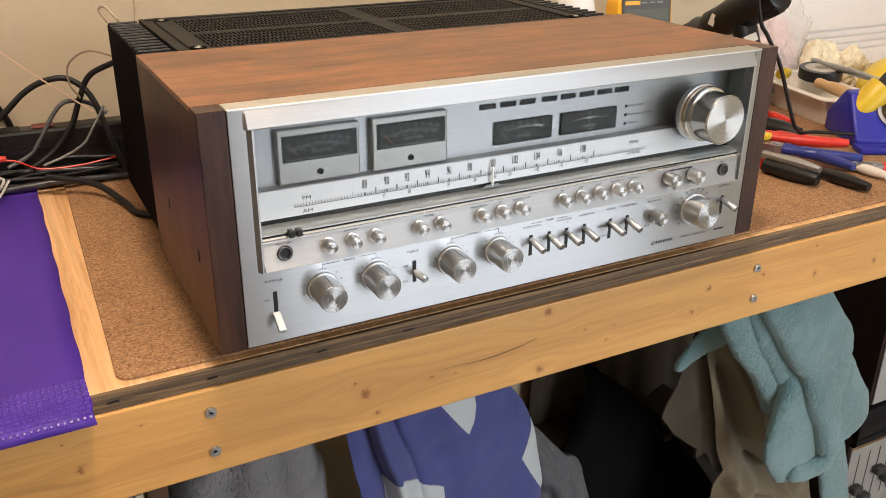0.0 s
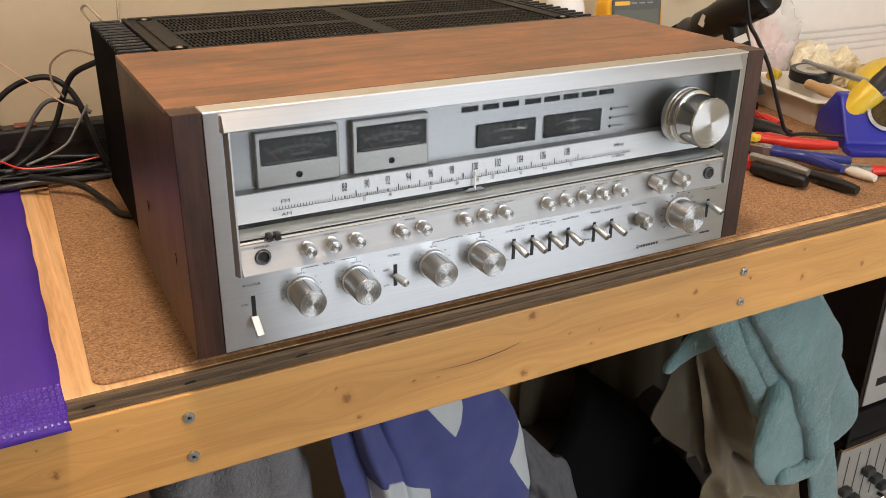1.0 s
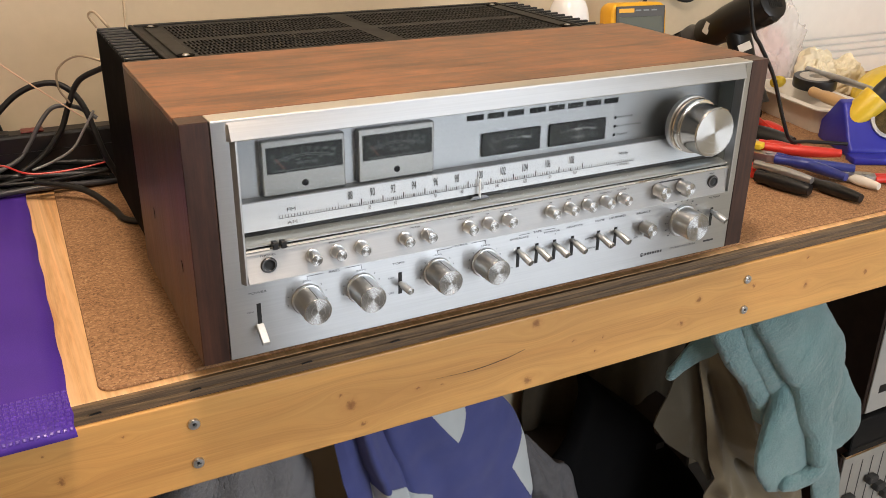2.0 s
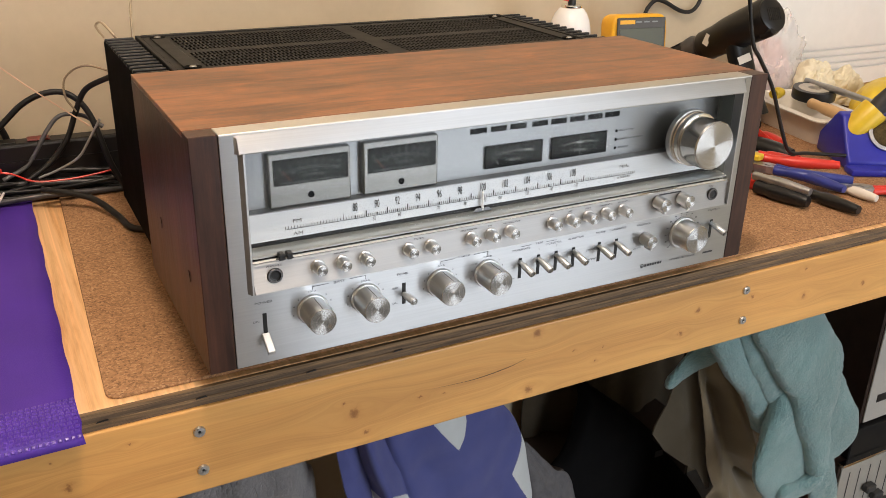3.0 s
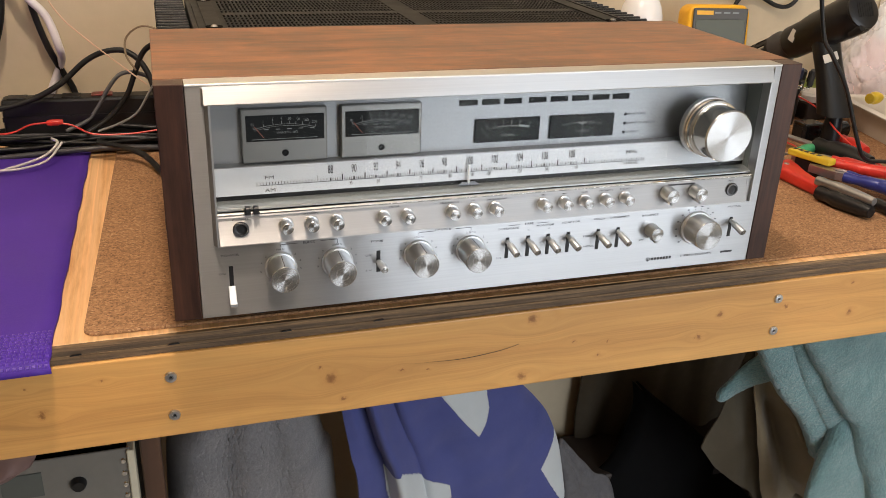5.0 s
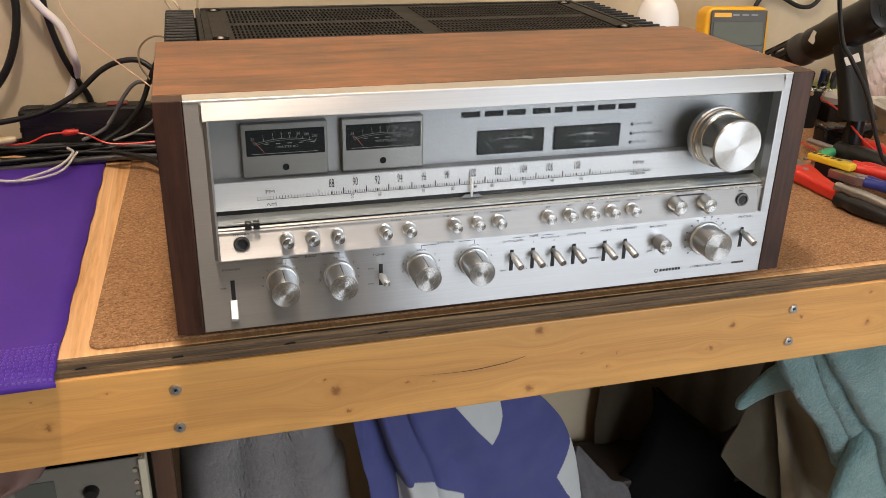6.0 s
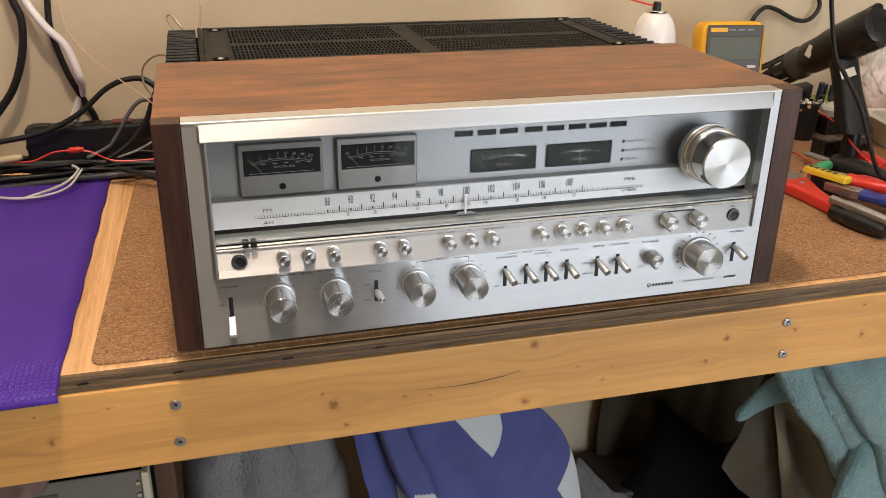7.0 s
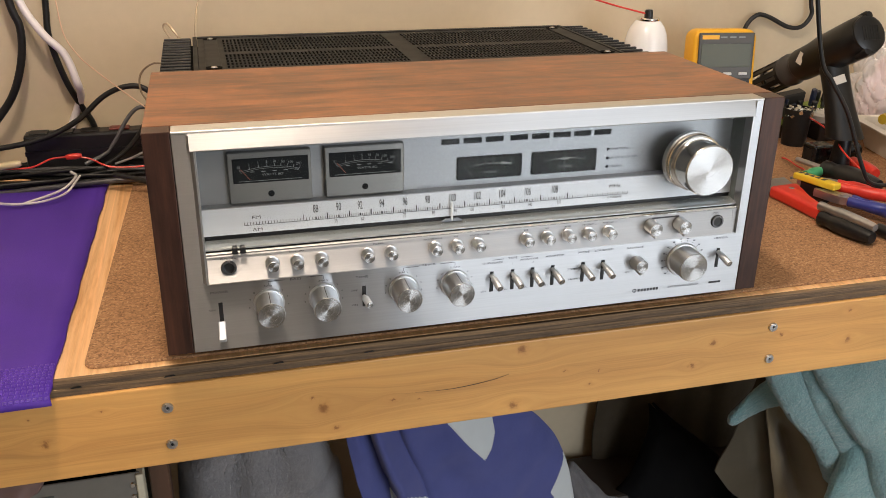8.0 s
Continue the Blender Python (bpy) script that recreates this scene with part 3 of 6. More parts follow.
def build_dial():
    b = bmesh.new()
    xs = [0.110, 0.1295, 0.148, 0.167, 0.1875, 0.2075, 0.230, 0.253, 0.276, 0.300, 0.326]
    base = 0.1068

    def mark(x, z0, z1, w):
        y = DIAL_Y - 0.0004
        b.faces.new([b.verts.new(v) for v in ((x - w, y, z0), (x + w, y, z0), (x + w, y, z1), (x - w, y, z1))])

    def numeral(words, size, x, z, wide):
        t = bmesh.new()
        letters(t, words, size, on_dial(x, z), wide)
        part("scale_numeral", t, INK, receiver)

    for i, x in enumerate(xs):
        numeral(str(88 + 2 * i), 0.0104, x, 0.1160, 0.44)
        mark(x, base, base + 0.0024, 0.0006)
        step = (xs[i + 1] - x) if i + 1 < len(xs) else 0.026
        for k in range(1, 10):
            if x + step * k / 10 < 0.400:
                mark(x + step * k / 10, base, base + (0.0052 if k == 5 else 0.0023), 0.0002 if k != 5 else 0.00045)
    for k in range(24):
        mark(0.0505 + k * 0.00245, base, base + 0.0022 + 0.0030 * (k in (20,)), 0.0002)
    for k in range(18):
        mark(0.3565 + k * 0.0025, base, base + 0.0022, 0.0002)
    mark(0.2245, base - 0.0006, base - 0.0002, 0.1745)
    for x, wd in ((0.127, "55"), (0.150, "60"), (0.187, "70"), (0.213, "80"), (0.233, "90"), (0.248, "100"), (0.277, "120"), (0.303, "140"), (0.331, "160")):
        numeral(wd, 0.0046, x, 0.1036, 0.62)
    numeral("FM", 0.0042, 0.0605, 0.1128, 1.5)
    numeral("AM", 0.0040, 0.0610, 0.1020, 1.5)
    numeral("MHz", 0.0044, 0.3855, 0.1148, 1.35)
    numeral("x10kHz", 0.0036, 0.3860, 0.1042, 1.35)
    part("scale_marks", b, INK, receiver, "black printed tuning scale")["kind"] = "stuff"
    # pointer
    p = part("dial_pointer", box(0.2281, 0.2299, 0.0108, 0.0126, 0.0958, 0.1135, 0.0004), plain("frosted_pointer", (0.80, 0.82, 0.84), 0.3, 0, 0.02), receiver, "frosted white dial pointer")
    part("pointer_foot", prism([(-0.010, 0.0), (0.010, 0.0), (0.006, 0.0028), (-0.006, 0.0028)], 0.0014, pose(0.2290, 0.0122, 0.0955, 90, 0, 0), 0.0003, 1), plain("smoked_plastic", (0.20, 0.22, 0.26), 0.25, 0, 0.05), p)


build_dial()

METER_FRAME = brushed("meter_frame_grey", (0.27, 0.268, 0.258), 0.46, 0.6, (9, 300, 900), 0.04)
METER_BLACK = plain("meter_black", (0.012, 0.013, 0.014), 0.55, 0, 0.15, 90, 0.0, 0.15)


def needle_arc(b, cx, zc, r, a0, a1, w, y):
    n = 24
    for k in range(n):
        p, q = radians(a0 + (a1 - a0) * k / n), radians(a0 + (a1 - a0) * (k + 1) / n)
        b.faces.new([b.verts.new(v) for v in ((cx + (r - w) * math.sin(p), y, zc + (r - w) * math.cos(p)), (cx + (r - w) * math.sin(q), y, zc + (r - w) * math.cos(q)),
                                              (cx + (r + w) * math.sin(q), y, zc + (r + w) * math.cos(q)), (cx + (r + w) * math.sin(p), y, zc + (r + w) * math.cos(p)))])


def stroke(b, x0, z0, x1, z1, w, y):
    d = Vector((x1 - x0, 0, z1 - z0)).normalized()
    s = Vector((-d.z, 0, d.x)) * w
    b.faces.new([b.verts.new((p[0] + k * s.x, y, p[1] + k * s.z)) for p, k in (((x0, z0), -1), ((x1, z1), -1), ((x1, z1), 1), ((x0, z0), 1))])


def build_power_meter(x0, x1):
    cx = (x0 + x1) / 2
    z0, z1 = 0.1238, 0.1678
    m = part("power_meter", box(x0, x1, 0.0190, BACK - 0.0002, z0, z1, 0.0012, 2), METER_FRAME, receiver, "boxed power meter with a silver frame")
    wx0, wx1, wz0, wz1 = x0 + 0.004, x1 - 0.0025, 0.1418, 0.1628
    part("meter_window", box(wx0, wx1, 0.0183, 0.0191, wz0, wz1, 0.0002), METER_BLACK, m, "black meter face")
    b = bmesh.new()
    y = 0.01805
    zc = 0.0704
    needle_arc(b, cx, zc, 0.0850, -16.5, 16.5, 0.00016, y)
    needle_arc(b, cx, zc, 0.0836, -16.5, 16.5, 0.00013, y)
    for k, a in enumerate((-16.5, -11, -6, -1.5, 2.5, 6, 9.5, 13, 16.5)):
        a = radians(a)
        stroke(b, cx + 0.085 * math.sin(a), zc + 0.085 * math.cos(a), cx + 0.0874 * math.sin(a), zc + 0.0874 * math.cos(a), 0.0002, y)
    for wd, a in ((".01", -16.5), (".1", -11), ("1", -6), ("5", -1.5), ("10", 2.5), ("50", 7), ("100", 11), ("200", 15.5)):
        a = radians(a)
        letters(b, wd, 0.0032, pose(cx + 0.0890 * math.sin(a), y, zc + 0.0890 * math.cos(a), 90, 0, 0), 0.9)
    letters(b, "WATTS 8\u03a9", 0.0027, pose(cx + 0.002, y, 0.1484, 90, 0, 0), 1.3)
    for k in range(5):
        stroke(b, cx - 0.016 + k * 0.009, 0.1514, cx - 0.0125 + k * 0.009, 0.1514, 0.0003, y)
    stroke(b, cx - 0.026, 0.1436, cx + 0.026, 0.1436, 0.0002, y)
    nb = bmesh.new()
    stroke(nb, cx - 0.0165, 0.1449, cx - 0.0235, 0.1539, 0.00022, y - 0.0003)
    part("needle", nb, plain("red_needle", (0.35, 0.10, 0.06), 0.5, 0, 0.1), m, "thin reddish needle")
    part("meter_print", b, PALE_INK, m, "pale meter scale")
    part("zero_screw", lathe([(0, 0.0002), (0.0019, 0.0002), (0.0024, 0.0009), (0.0027, 0.0), (0, 0)], 20, outward(cx, 0.0190, 0.1314)), METER_BLACK, m, "black zero screw", True)
    return m


build_power_meter(0.0405, 0.1087)
build_power_meter(0.1196, 0.1878)


def build_small_meter(x0, x1, words, needle):
    cx = (x0 + x1) / 2
    m = part("tuning_meter", box(x0, x1, 0.0235, BACK - 0.0002, 0.1285, 0.1492, 0.0006, 2), METER_BLACK, receiver, "small black meter set in the plate")
    b = bmesh.new()
    y, zc = 0.0233, 0.0575
    needle_arc(b, cx, zc, 0.0850, -13, 13, 0.0002, y)
    for a in (-13, -8, -3, 2, 7, 13) if needle < 0 else (-13, 0, 13):
        a = radians(a)
        stroke(b, cx + 0.085 * math.sin(a), zc + 0.085 * math.cos(a), cx + 0.0874 * math.sin(a), zc + 0.0874 * math.cos(a), 0.0002, y)
    if needle < 0:
        for k, a in enumerate((-13, -8, -3, 2, 7, 13)):
            a = radians(a)
            letters(b, str(k), 0.0030, pose(cx + 0.0888 * math.sin(a), y, zc + 0.0888 * math.cos(a), 90, 0, 0))
        needle_arc(b, cx, zc, 0.0860, 7, 13, 0.0005, y)
        stroke(b, cx - 0.0165, 0.1320, cx - 0.0245, 0.1415, 0.0002, y - 0.0002)
    else:
        stroke(b, cx - 0.0035, 0.1415, cx + 0.0035, 0.1415, 0.0004, y)
        stroke(b, cx - 0.0035, 0.1415, cx - 0.0035, 0.1430, 0.0004, y)
        stroke(b, cx + 0.0035, 0.1415, cx + 0.0035, 0.1430, 0.0004, y)
        stroke(b, cx, 0.1300, cx, 0.1470, 0.0002, y - 0.0002)
    letters(b, words, 0.0026, pose(cx, y, 0.1345, 90, 0, 0), 1.4)
    part("meter_print", b, BRIGHT_INK, m, "pale meter scale and needle")


build_small_meter(0.2370, 0.2970, "SIGNAL", -1)
build_small_meter(0.3068, 0.3692, "TUNING", 1)

for k, x in enumerate((0.2222, 0.2427, 0.2628, 0.2857, 0.3060, 0.3265, 0.3465, 0.3662)):
    part("indicator_slot", box(x, x + 0.0166, BACK - 0.0005, BACK + 0.0004, 0.1613, 0.1662, 0.0002), METER_BLACK, receiver, "dark unlit function indicator")
for z in (0.1470, 0.1386, 0.1303):
    part("indicator_lamp", lathe([(0, 0.0007), (0.0010, 0.0006), (0.0015, 0.0), (0, 0)], 14, outward(0.3813, BACK - 0.0001, z)), METER_BLACK, receiver, "dark unlit indicator lamp", True)


# ---- knobs, buttons, levers
def knob(name, label, x, z, y_front, r, y_back=0.0, groove=True, seg=56):
    d = y_back - y_front
    k = part(name, lathe([(r * 1.0, 0.0), (r * 1.0, d * 0.08), (r * 0.985, d * 0.10), (r * 0.985, d * 0.93), (r * 0.955, d - 0.0002)], seg), SIDE_ALU, receiver, label, True)
    k.matrix_basis = outward(x, y_back - 0.0002, z)
    cap = part("knob_face", lathe([(r * 0.955, -0.0002), (r * 0.93, 0.0001), (0.0003, 0.0), (0.0, 0.0)], seg), TURNED, k, "spun aluminium face", True)
    cap.matrix_basis = pose(0, 0, d)
    return k


for x, nm in ((0.0650, "bass"), (0.1118, "bass"), (0.1822, "treble"), (0.2292, "treble")):
    k = knob("tone_knob", "spun aluminium %s knob" % nm, x, 0.0400, -0.0250, 0.0118)
    part("index_groove", box(-0.00025, 0.00025, 0.0100, 0.01172, 0.004, 0.0243), METER_BLACK, k)
    part("skirt", lathe([(0.0132, 0), (0.0134, 0.0010), (0.0128, 0.0018), (0.0, 0.0018)], 48), SIDE_ALU, k, "", True)
knob("volume_knob", "large spun aluminium volume knob", 0.4560, 0.0405, -0.0225, 0.0146)
part("skirt", lathe([(0.0164, 0), (0.0166, 0.0012), (0.0158, 0.0022), (0.0, 0.0022)], 56, outward(0.4560, -0.0001, 0.0405)), SIDE_ALU, receiver, "", True)

tun = part("tuning_knob", lathe([(0.0272, 0.0), (0.0272, 0.005), (0.0264, 0.0056), (0.0256, 0.0056)], 72), SIDE_ALU, receiver, "large spun aluminium tuning knob", True)
tun.matrix_basis = outward(0.4555, 0.0094, 0.1375)
part("gold_ring", lathe([(0.0256, 0.0050), (0.0264, 0.0062), (0.0264, 0.0088), (0.0254, 0.0098)], 72), BRASS_RING, tun, "champagne-coloured ring", True)
part("ring", lathe([(0.0254, 0.0094), (0.0260, 0.0104), (0.0260, 0.0144), (0.0244, 0.0156), (0.0236, 0.0156)], 72), CHROME, tun, "polished ring", True)
part("knob_body", lathe([(0.0236, 0.0150), (0.0236, 0.0362), (0.0228, 0.0372)], 72), POLISHED, tun, "", True)
part("knob_face", lathe([(0.0228, -0.0003), (0.0225, 0.0001), (0.0003, 0.0), (0, 0)], 72), TURNED, tun, "spun aluminium face", True).matrix_basis = pose(0, 0, 0.0373)

STRIP_Y = -0.0030
first = None
for x in (0.0700, 0.0905, 0.1110, 0.1502, 0.1705, 0.2098, 0.2295, 0.2488, 0.2940, 0.3140, 0.3340, 0.3540, 0.3740):
    if first is None:
        first = part("push_button", lathe([(0.0049, 0), (0.0049, 0.0103), (0.0044, 0.0108)], 32), SIDE_ALU, receiver, "round aluminium push button", True)
        first.matrix_basis = outward(x, STRIP_Y - 0.0002, 0.0785)
        part("button_face", lathe([(0.0044, -0.0001), (0.0002, 0.0), (0, 0)], 32), TURNED, first, "", True).matrix_basis = pose(0, 0, 0.0110)
        part("button_collar", lathe([(0.0057, 0), (0.0060, 0.0005), (0.0055, 0.0011), (0.0049, 0.0011)], 32), SIDE_ALU, first, "", True)
    else:
        o = share(first, "push_button", outward(x, STRIP_Y - 0.0002, 0.0785), receiver)
        for c in first.children:
            share(c, c.name.split(".")[0], c.matrix_basis.copy(), o)

for x, z, yb, nm in ((0.4165, 0.0800, STRIP_Y, "phono_knob"), (0.4462, 0.0795, STRIP_Y, "phono_knob"), (0.4075, 0.0425, 0.0, "balance_knob")):
    k = knob(nm, "small spun aluminium selector knob", x, z, yb - 0.0130, 0.0064, yb, seg=32)
    part("knob_wing", box(-0.0014, 0.0014, -0.0088, 0.0010, 0.002, 0.0126, 0.0006, 2), SIDE_ALU, k, "", True)


LEVER_ALU = brushed("lever_aluminium", (0.56, 0.60, 0.64), 0.36, 0.2, (400, 400, 4), 0.05, (0, 1, 0))
LEVER_ALU.node_tree.nodes["Principled BSDF"].inputs["Metallic"].default_value = 0.6


def lever(x, z_slot0, z_slot1, z, tip_z, tip_dx, y=0.0, size=1.0):
    s = part("lever_slot", box(x - 0.0017, x + 0.0017, y - 0.0003, y + 0.0004, z_slot0, z_slot1), BLACK, receiver, "black lever slot")
    a, c = Vector((x, y + 0.0002, z)), Vector((x + tip_dx, y - 0.0185 * size, tip_z))
    d = (c - a).normalized()
    L = (c - a).length
    m = Matrix.Translation(a) @ d.to_track_quat("Z", "Y").to_matrix().to_4x4()
    part("lever_stem", lathe([(0.0020, 0), (0.0020, L * 0.22), (0.0031, L * 0.27), (0.0033, L * 0.965), (0.0029, L - 0.0001)], 20, m), LEVER_ALU, s, "polished lever", True)
    part("lever_tip", lathe([(0.0029, -0.0002), (0.0002, 0.0), (0, 0)], 20), TURNED, s, "", True).matrix_basis = m @ Matrix.Translation((0, 0, L))


for x in (0.2640, 0.2838, 0.3032, 0.3230, 0.3530, 0.3732, 0.4943):
    lever(x, 0.0278, 0.0478, 0.0440, 0.0385, 0.0025)
lever(0.1470, 0.0270, 0.0468, 0.0365, 0.0365, 0.0015)
slot = part("lever_slot", box(0.0250 - 0.0017, 0.0250 + 0.0017, -0.0003, 0.0004, 0.0200, 0.0450), BLACK, receiver, "black lever slot")
paddle = box(-0.0030, 0.0030, -0.0020, 0.0020, 0.0, 0.0190, 0.0007, 2)
paddle.transform(Matrix.Translation((0.0248, 0.0, 0.0262)) @ Vector((-0.02, -0.80, -0.42)).to_track_quat("Z", "Y").to_matrix().to_4x4())
part("power_paddle", paddle, LEVER_ALU, slot, "flat bright power paddle")

for x, nm in ((0.0345, "phones_jack"), (0.4865, "microphone_jack")):
    j = part(nm, lathe([(0.0064, 0), (0.0064, 0.0010), (0.0058, 0.0018), (0.0046, 0.0018), (0.0044, 0.0006)], 36, outward(x, STRIP_Y - 0.0001, 0.0775)), plain("black_nickel", (0.16, 0.16, 0.165), 0.3, 0.9, 0.1, 90, 0.0), receiver, "dark jack socket", True)
    part("socket_hole", lathe([(0.0044, 0.0007), (0.0030, 0.0004), (0.0, 0.0004)], 36, outward(x, STRIP_Y - 0.0001, 0.0775)), BLACK, j)


# ---- printing on the plate
def build_print():
    b = bmesh.new()

    def word(s, x, z, size=0.0038, y=-0.0003, wide=1.45):
        t = bmesh.new()
        letters(t, s, size * 0.76, pose(x, y, z, 90, 0, 0), wide)
        part("printed_word", t, INK, receiver)

    def line(x0, z0, x1, z1, y=-0.0003, w=0.00022):
        t = bmesh.new()
        stroke(t, x0, z0, x1, z1, w, y)
        part("printed_line", t, INK, receiver)

    word("POWER", 0.0248, 0.0545)
    word("ON", 0.0178, 0.0385, 0.0032)
    word("BASS", 0.0885, 0.0600, 0.0042)
    word("TREBLE", 0.2035, 0.0612, 0.0044)
    for a, c in ((0.0655, 0.1120), (0.1822, 0.2292)):
        line(a, 0.0600, a + 0.014, 0.0602)
        line(c - 0.014, 0.0606, c, 0.0608)
        line(a, 0.0572, a, 0.0600)
        line(c, 0.0572, c, 0.0608)
    for x, hz in ((0.0650, "50Hz"), (0.1118, "200Hz"), (0.1822, "10kHz"), (0.2292, "2.5kHz")):
        word(hz, x, 0.0560, 0.0030)
        for k, wd in ((-100, "5"), (-72, "4"), (-46, "2"), (46, "2"), (72, "4"), (100, "5")):
            a = radians(k)
            word(wd, x + 0.0165 * math.sin(a), 0.0400 + 0.0155 * math.cos(a), 0.0030)
    word("TONE", 0.1455, 0.0555)
    word("OFF", 0.1385, 0.0430, 0.0030)
    word("ON", 0.1385, 0.0290, 0.0030)
    word("DUPLICATE", 0.2645, 0.0562, 0.0034)
    word("TAPE", 0.2835, 0.0592, 0.0036)
    word("MONITOR", 0.2995, 0.0565, 0.0034)
    word("1", 0.2838, 0.0535, 0.0030)
    word("2", 0.3032, 0.0535, 0.0030)
    line(0.2640, 0.0590, 0.2750, 0.0592)
    line(0.2915, 0.0592, 0.3030, 0.0592)
    word("ADAPTOR", 0.3245, 0.0572, 0.0036)
    word("MODE", 0.3530, 0.0578, 0.0036)
    word("LOUDNESS", 0.3735, 0.0580, 0.0036)
    word("BALANCE", 0.4050, 0.0572, 0.0036)
    word("VOLUME", 0.4565, 0.0630, 0.0030)
    word("MUTING", 0.4955, 0.0585, 0.0036)
    word("STEREO", 0.3440, 0.0418, 0.0034)
    word("MONO", 0.3450, 0.0315, 0.0034)
    word("LEFT", 0.3985, 0.0325, 0.0028)
    for x in (0.2565, 0.2770, 0.2965, 0.3165):
        word("ON", x, 0.0285, 0.0028)
    for k in range(-130, 131, 20):
        a = radians(k)
        line(0.4560 + 0.0178 * math.sin(a), 0.0405 + 0.0178 * math.cos(a), 0.4560 + 0.0194 * math.sin(a), 0.0405 + 0.0194 * math.cos(a))
        line(0.4560 + 0.0212 * math.sin(a) - 0.001, 0.0405 + 0.0212 * math.cos(a), 0.4560 + 0.0212 * math.sin(a) + 0.001, 0.0405 + 0.0212 * math.cos(a), w=0.0006)
    # maker's mark as plain shapes, the model number as a bar
    needle_arc(b, 0.4088, 0.0118, 0.0017, 0, 360, 0.00035, -0.0003)
    line(0.4088, 0.0095, 0.4088, 0.0118, w=0.0004)
    for k in range(7):
        line(0.4122 + k * 0.0032, 0.0118, 0.4145 + k * 0.0032, 0.0118, w=0.0013)
    word("STEREO RECEIVER", 0.4610, 0.0118, 0.0036, wide=1.55)
    line(0.4885, 0.0118, 0.5015, 0.0118, w=0.0010)
    # strip lettering
    ys = -0.0023
    word("PHONES", 0.0345, 0.0852, 0.0030, ys)
    word("MIC", 0.4850, 0.0858, 0.0030, ys)
    word("SPEAKERS", 0.0905, 0.0862, 0.0026, ys)
    word("FILTER", 0.1600, 0.0862, 0.0028, ys)
    word("MULTIPATH", 0.2080, 0.0858, 0.0028, ys)
    word("FM", 0.2290, 0.0862, 0.0026, ys)
    word("MUTING OFF", 0.2510, 0.0858, 0.0028, ys)
    for x, wd in ((0.2940, "FM"), (0.3140, "AM"), (0.3340, "AUX"), (0.3552, "PHONO 2"), (0.3755, "PHONO 1")):
        word(wd, x, 0.0860, 0.0028, ys)
    line(0.4180, 0.0862, 0.4460, 0.0862, ys, 0.0008)
    yb = BACK - 0.0004
    word("FINE TUNE", 0.3925, 0.1470, 0.0033, yb)
    word("QUARTZ LOCKED", 0.3975, 0.1386, 0.0033, yb)
    word("STEREO", 0.3905, 0.1303, 0.0033, yb)
    part("printed_ring", b, INK, receiver, "small printed ring of the maker's mark")


build_print()


# ---- cabinet and chassis
def build_cabinet():
    for x0, x1 in ((WX0, -0.0004), (W + 0.0004, WX1)):
        b = sweep_x([(0, 0), (0, TOP), (0.0196, TOP), (0.0196, TOP - 0.0045), (WOOD_BACK, TOP - 0.0045), (WOOD_BACK, 0)], x0, x1)
        bmesh.ops.bevel(b, geom=[e for e in b.edges if e.calc_face_angle(0) > 0.5], offset=0.0006, segments=2, affect="EDGES", profile=0.5)
        side = part("wood_side", b, WALNUT_SHADED, receiver, "walnut cabinet cheek, coloured darker for its shade")
        if x0 < 0:
            for y, z in ((0.044, 0.068), (0.150, 0.076)):
                hole = lathe([(0.0052, 0), (0.0052, 0.0004), (0.0, 0.0004)], 24, pose(x0 - 0.0002, y, z, 0, -90, 0) @ Matrix.Diagonal((1, 0.55, 1, 1)))
                part("screw_hole", hole, BLACK, side, "dark recessed screw hole")
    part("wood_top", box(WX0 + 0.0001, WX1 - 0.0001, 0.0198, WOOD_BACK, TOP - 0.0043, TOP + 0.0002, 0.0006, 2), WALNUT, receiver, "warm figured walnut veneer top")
    part("base", box(0.004, W - 0.004, 0.013, WOOD_BACK, 0.0005, 0.008), BLACK_METAL, receiver)
    part("chassis", box(0.004, W - 0.004, 0.030, WOOD_BACK - 0.002, 0.009, TOP - 0.006), BLACK_METAL, receiver, "black steel chassis")
    for x in (0.05, W - 0.05):
        for y in (0.06, 0.40):
            part("foot", lathe([(0.0, BENCH), (0.016, BENCH), (0.018, BENCH + 0.003), (0.019, 0.0006), (0, 0.0006)], 28, pose(x, y, 0)), RUBBER, receiver, "black rubber foot", True)


build_cabinet()


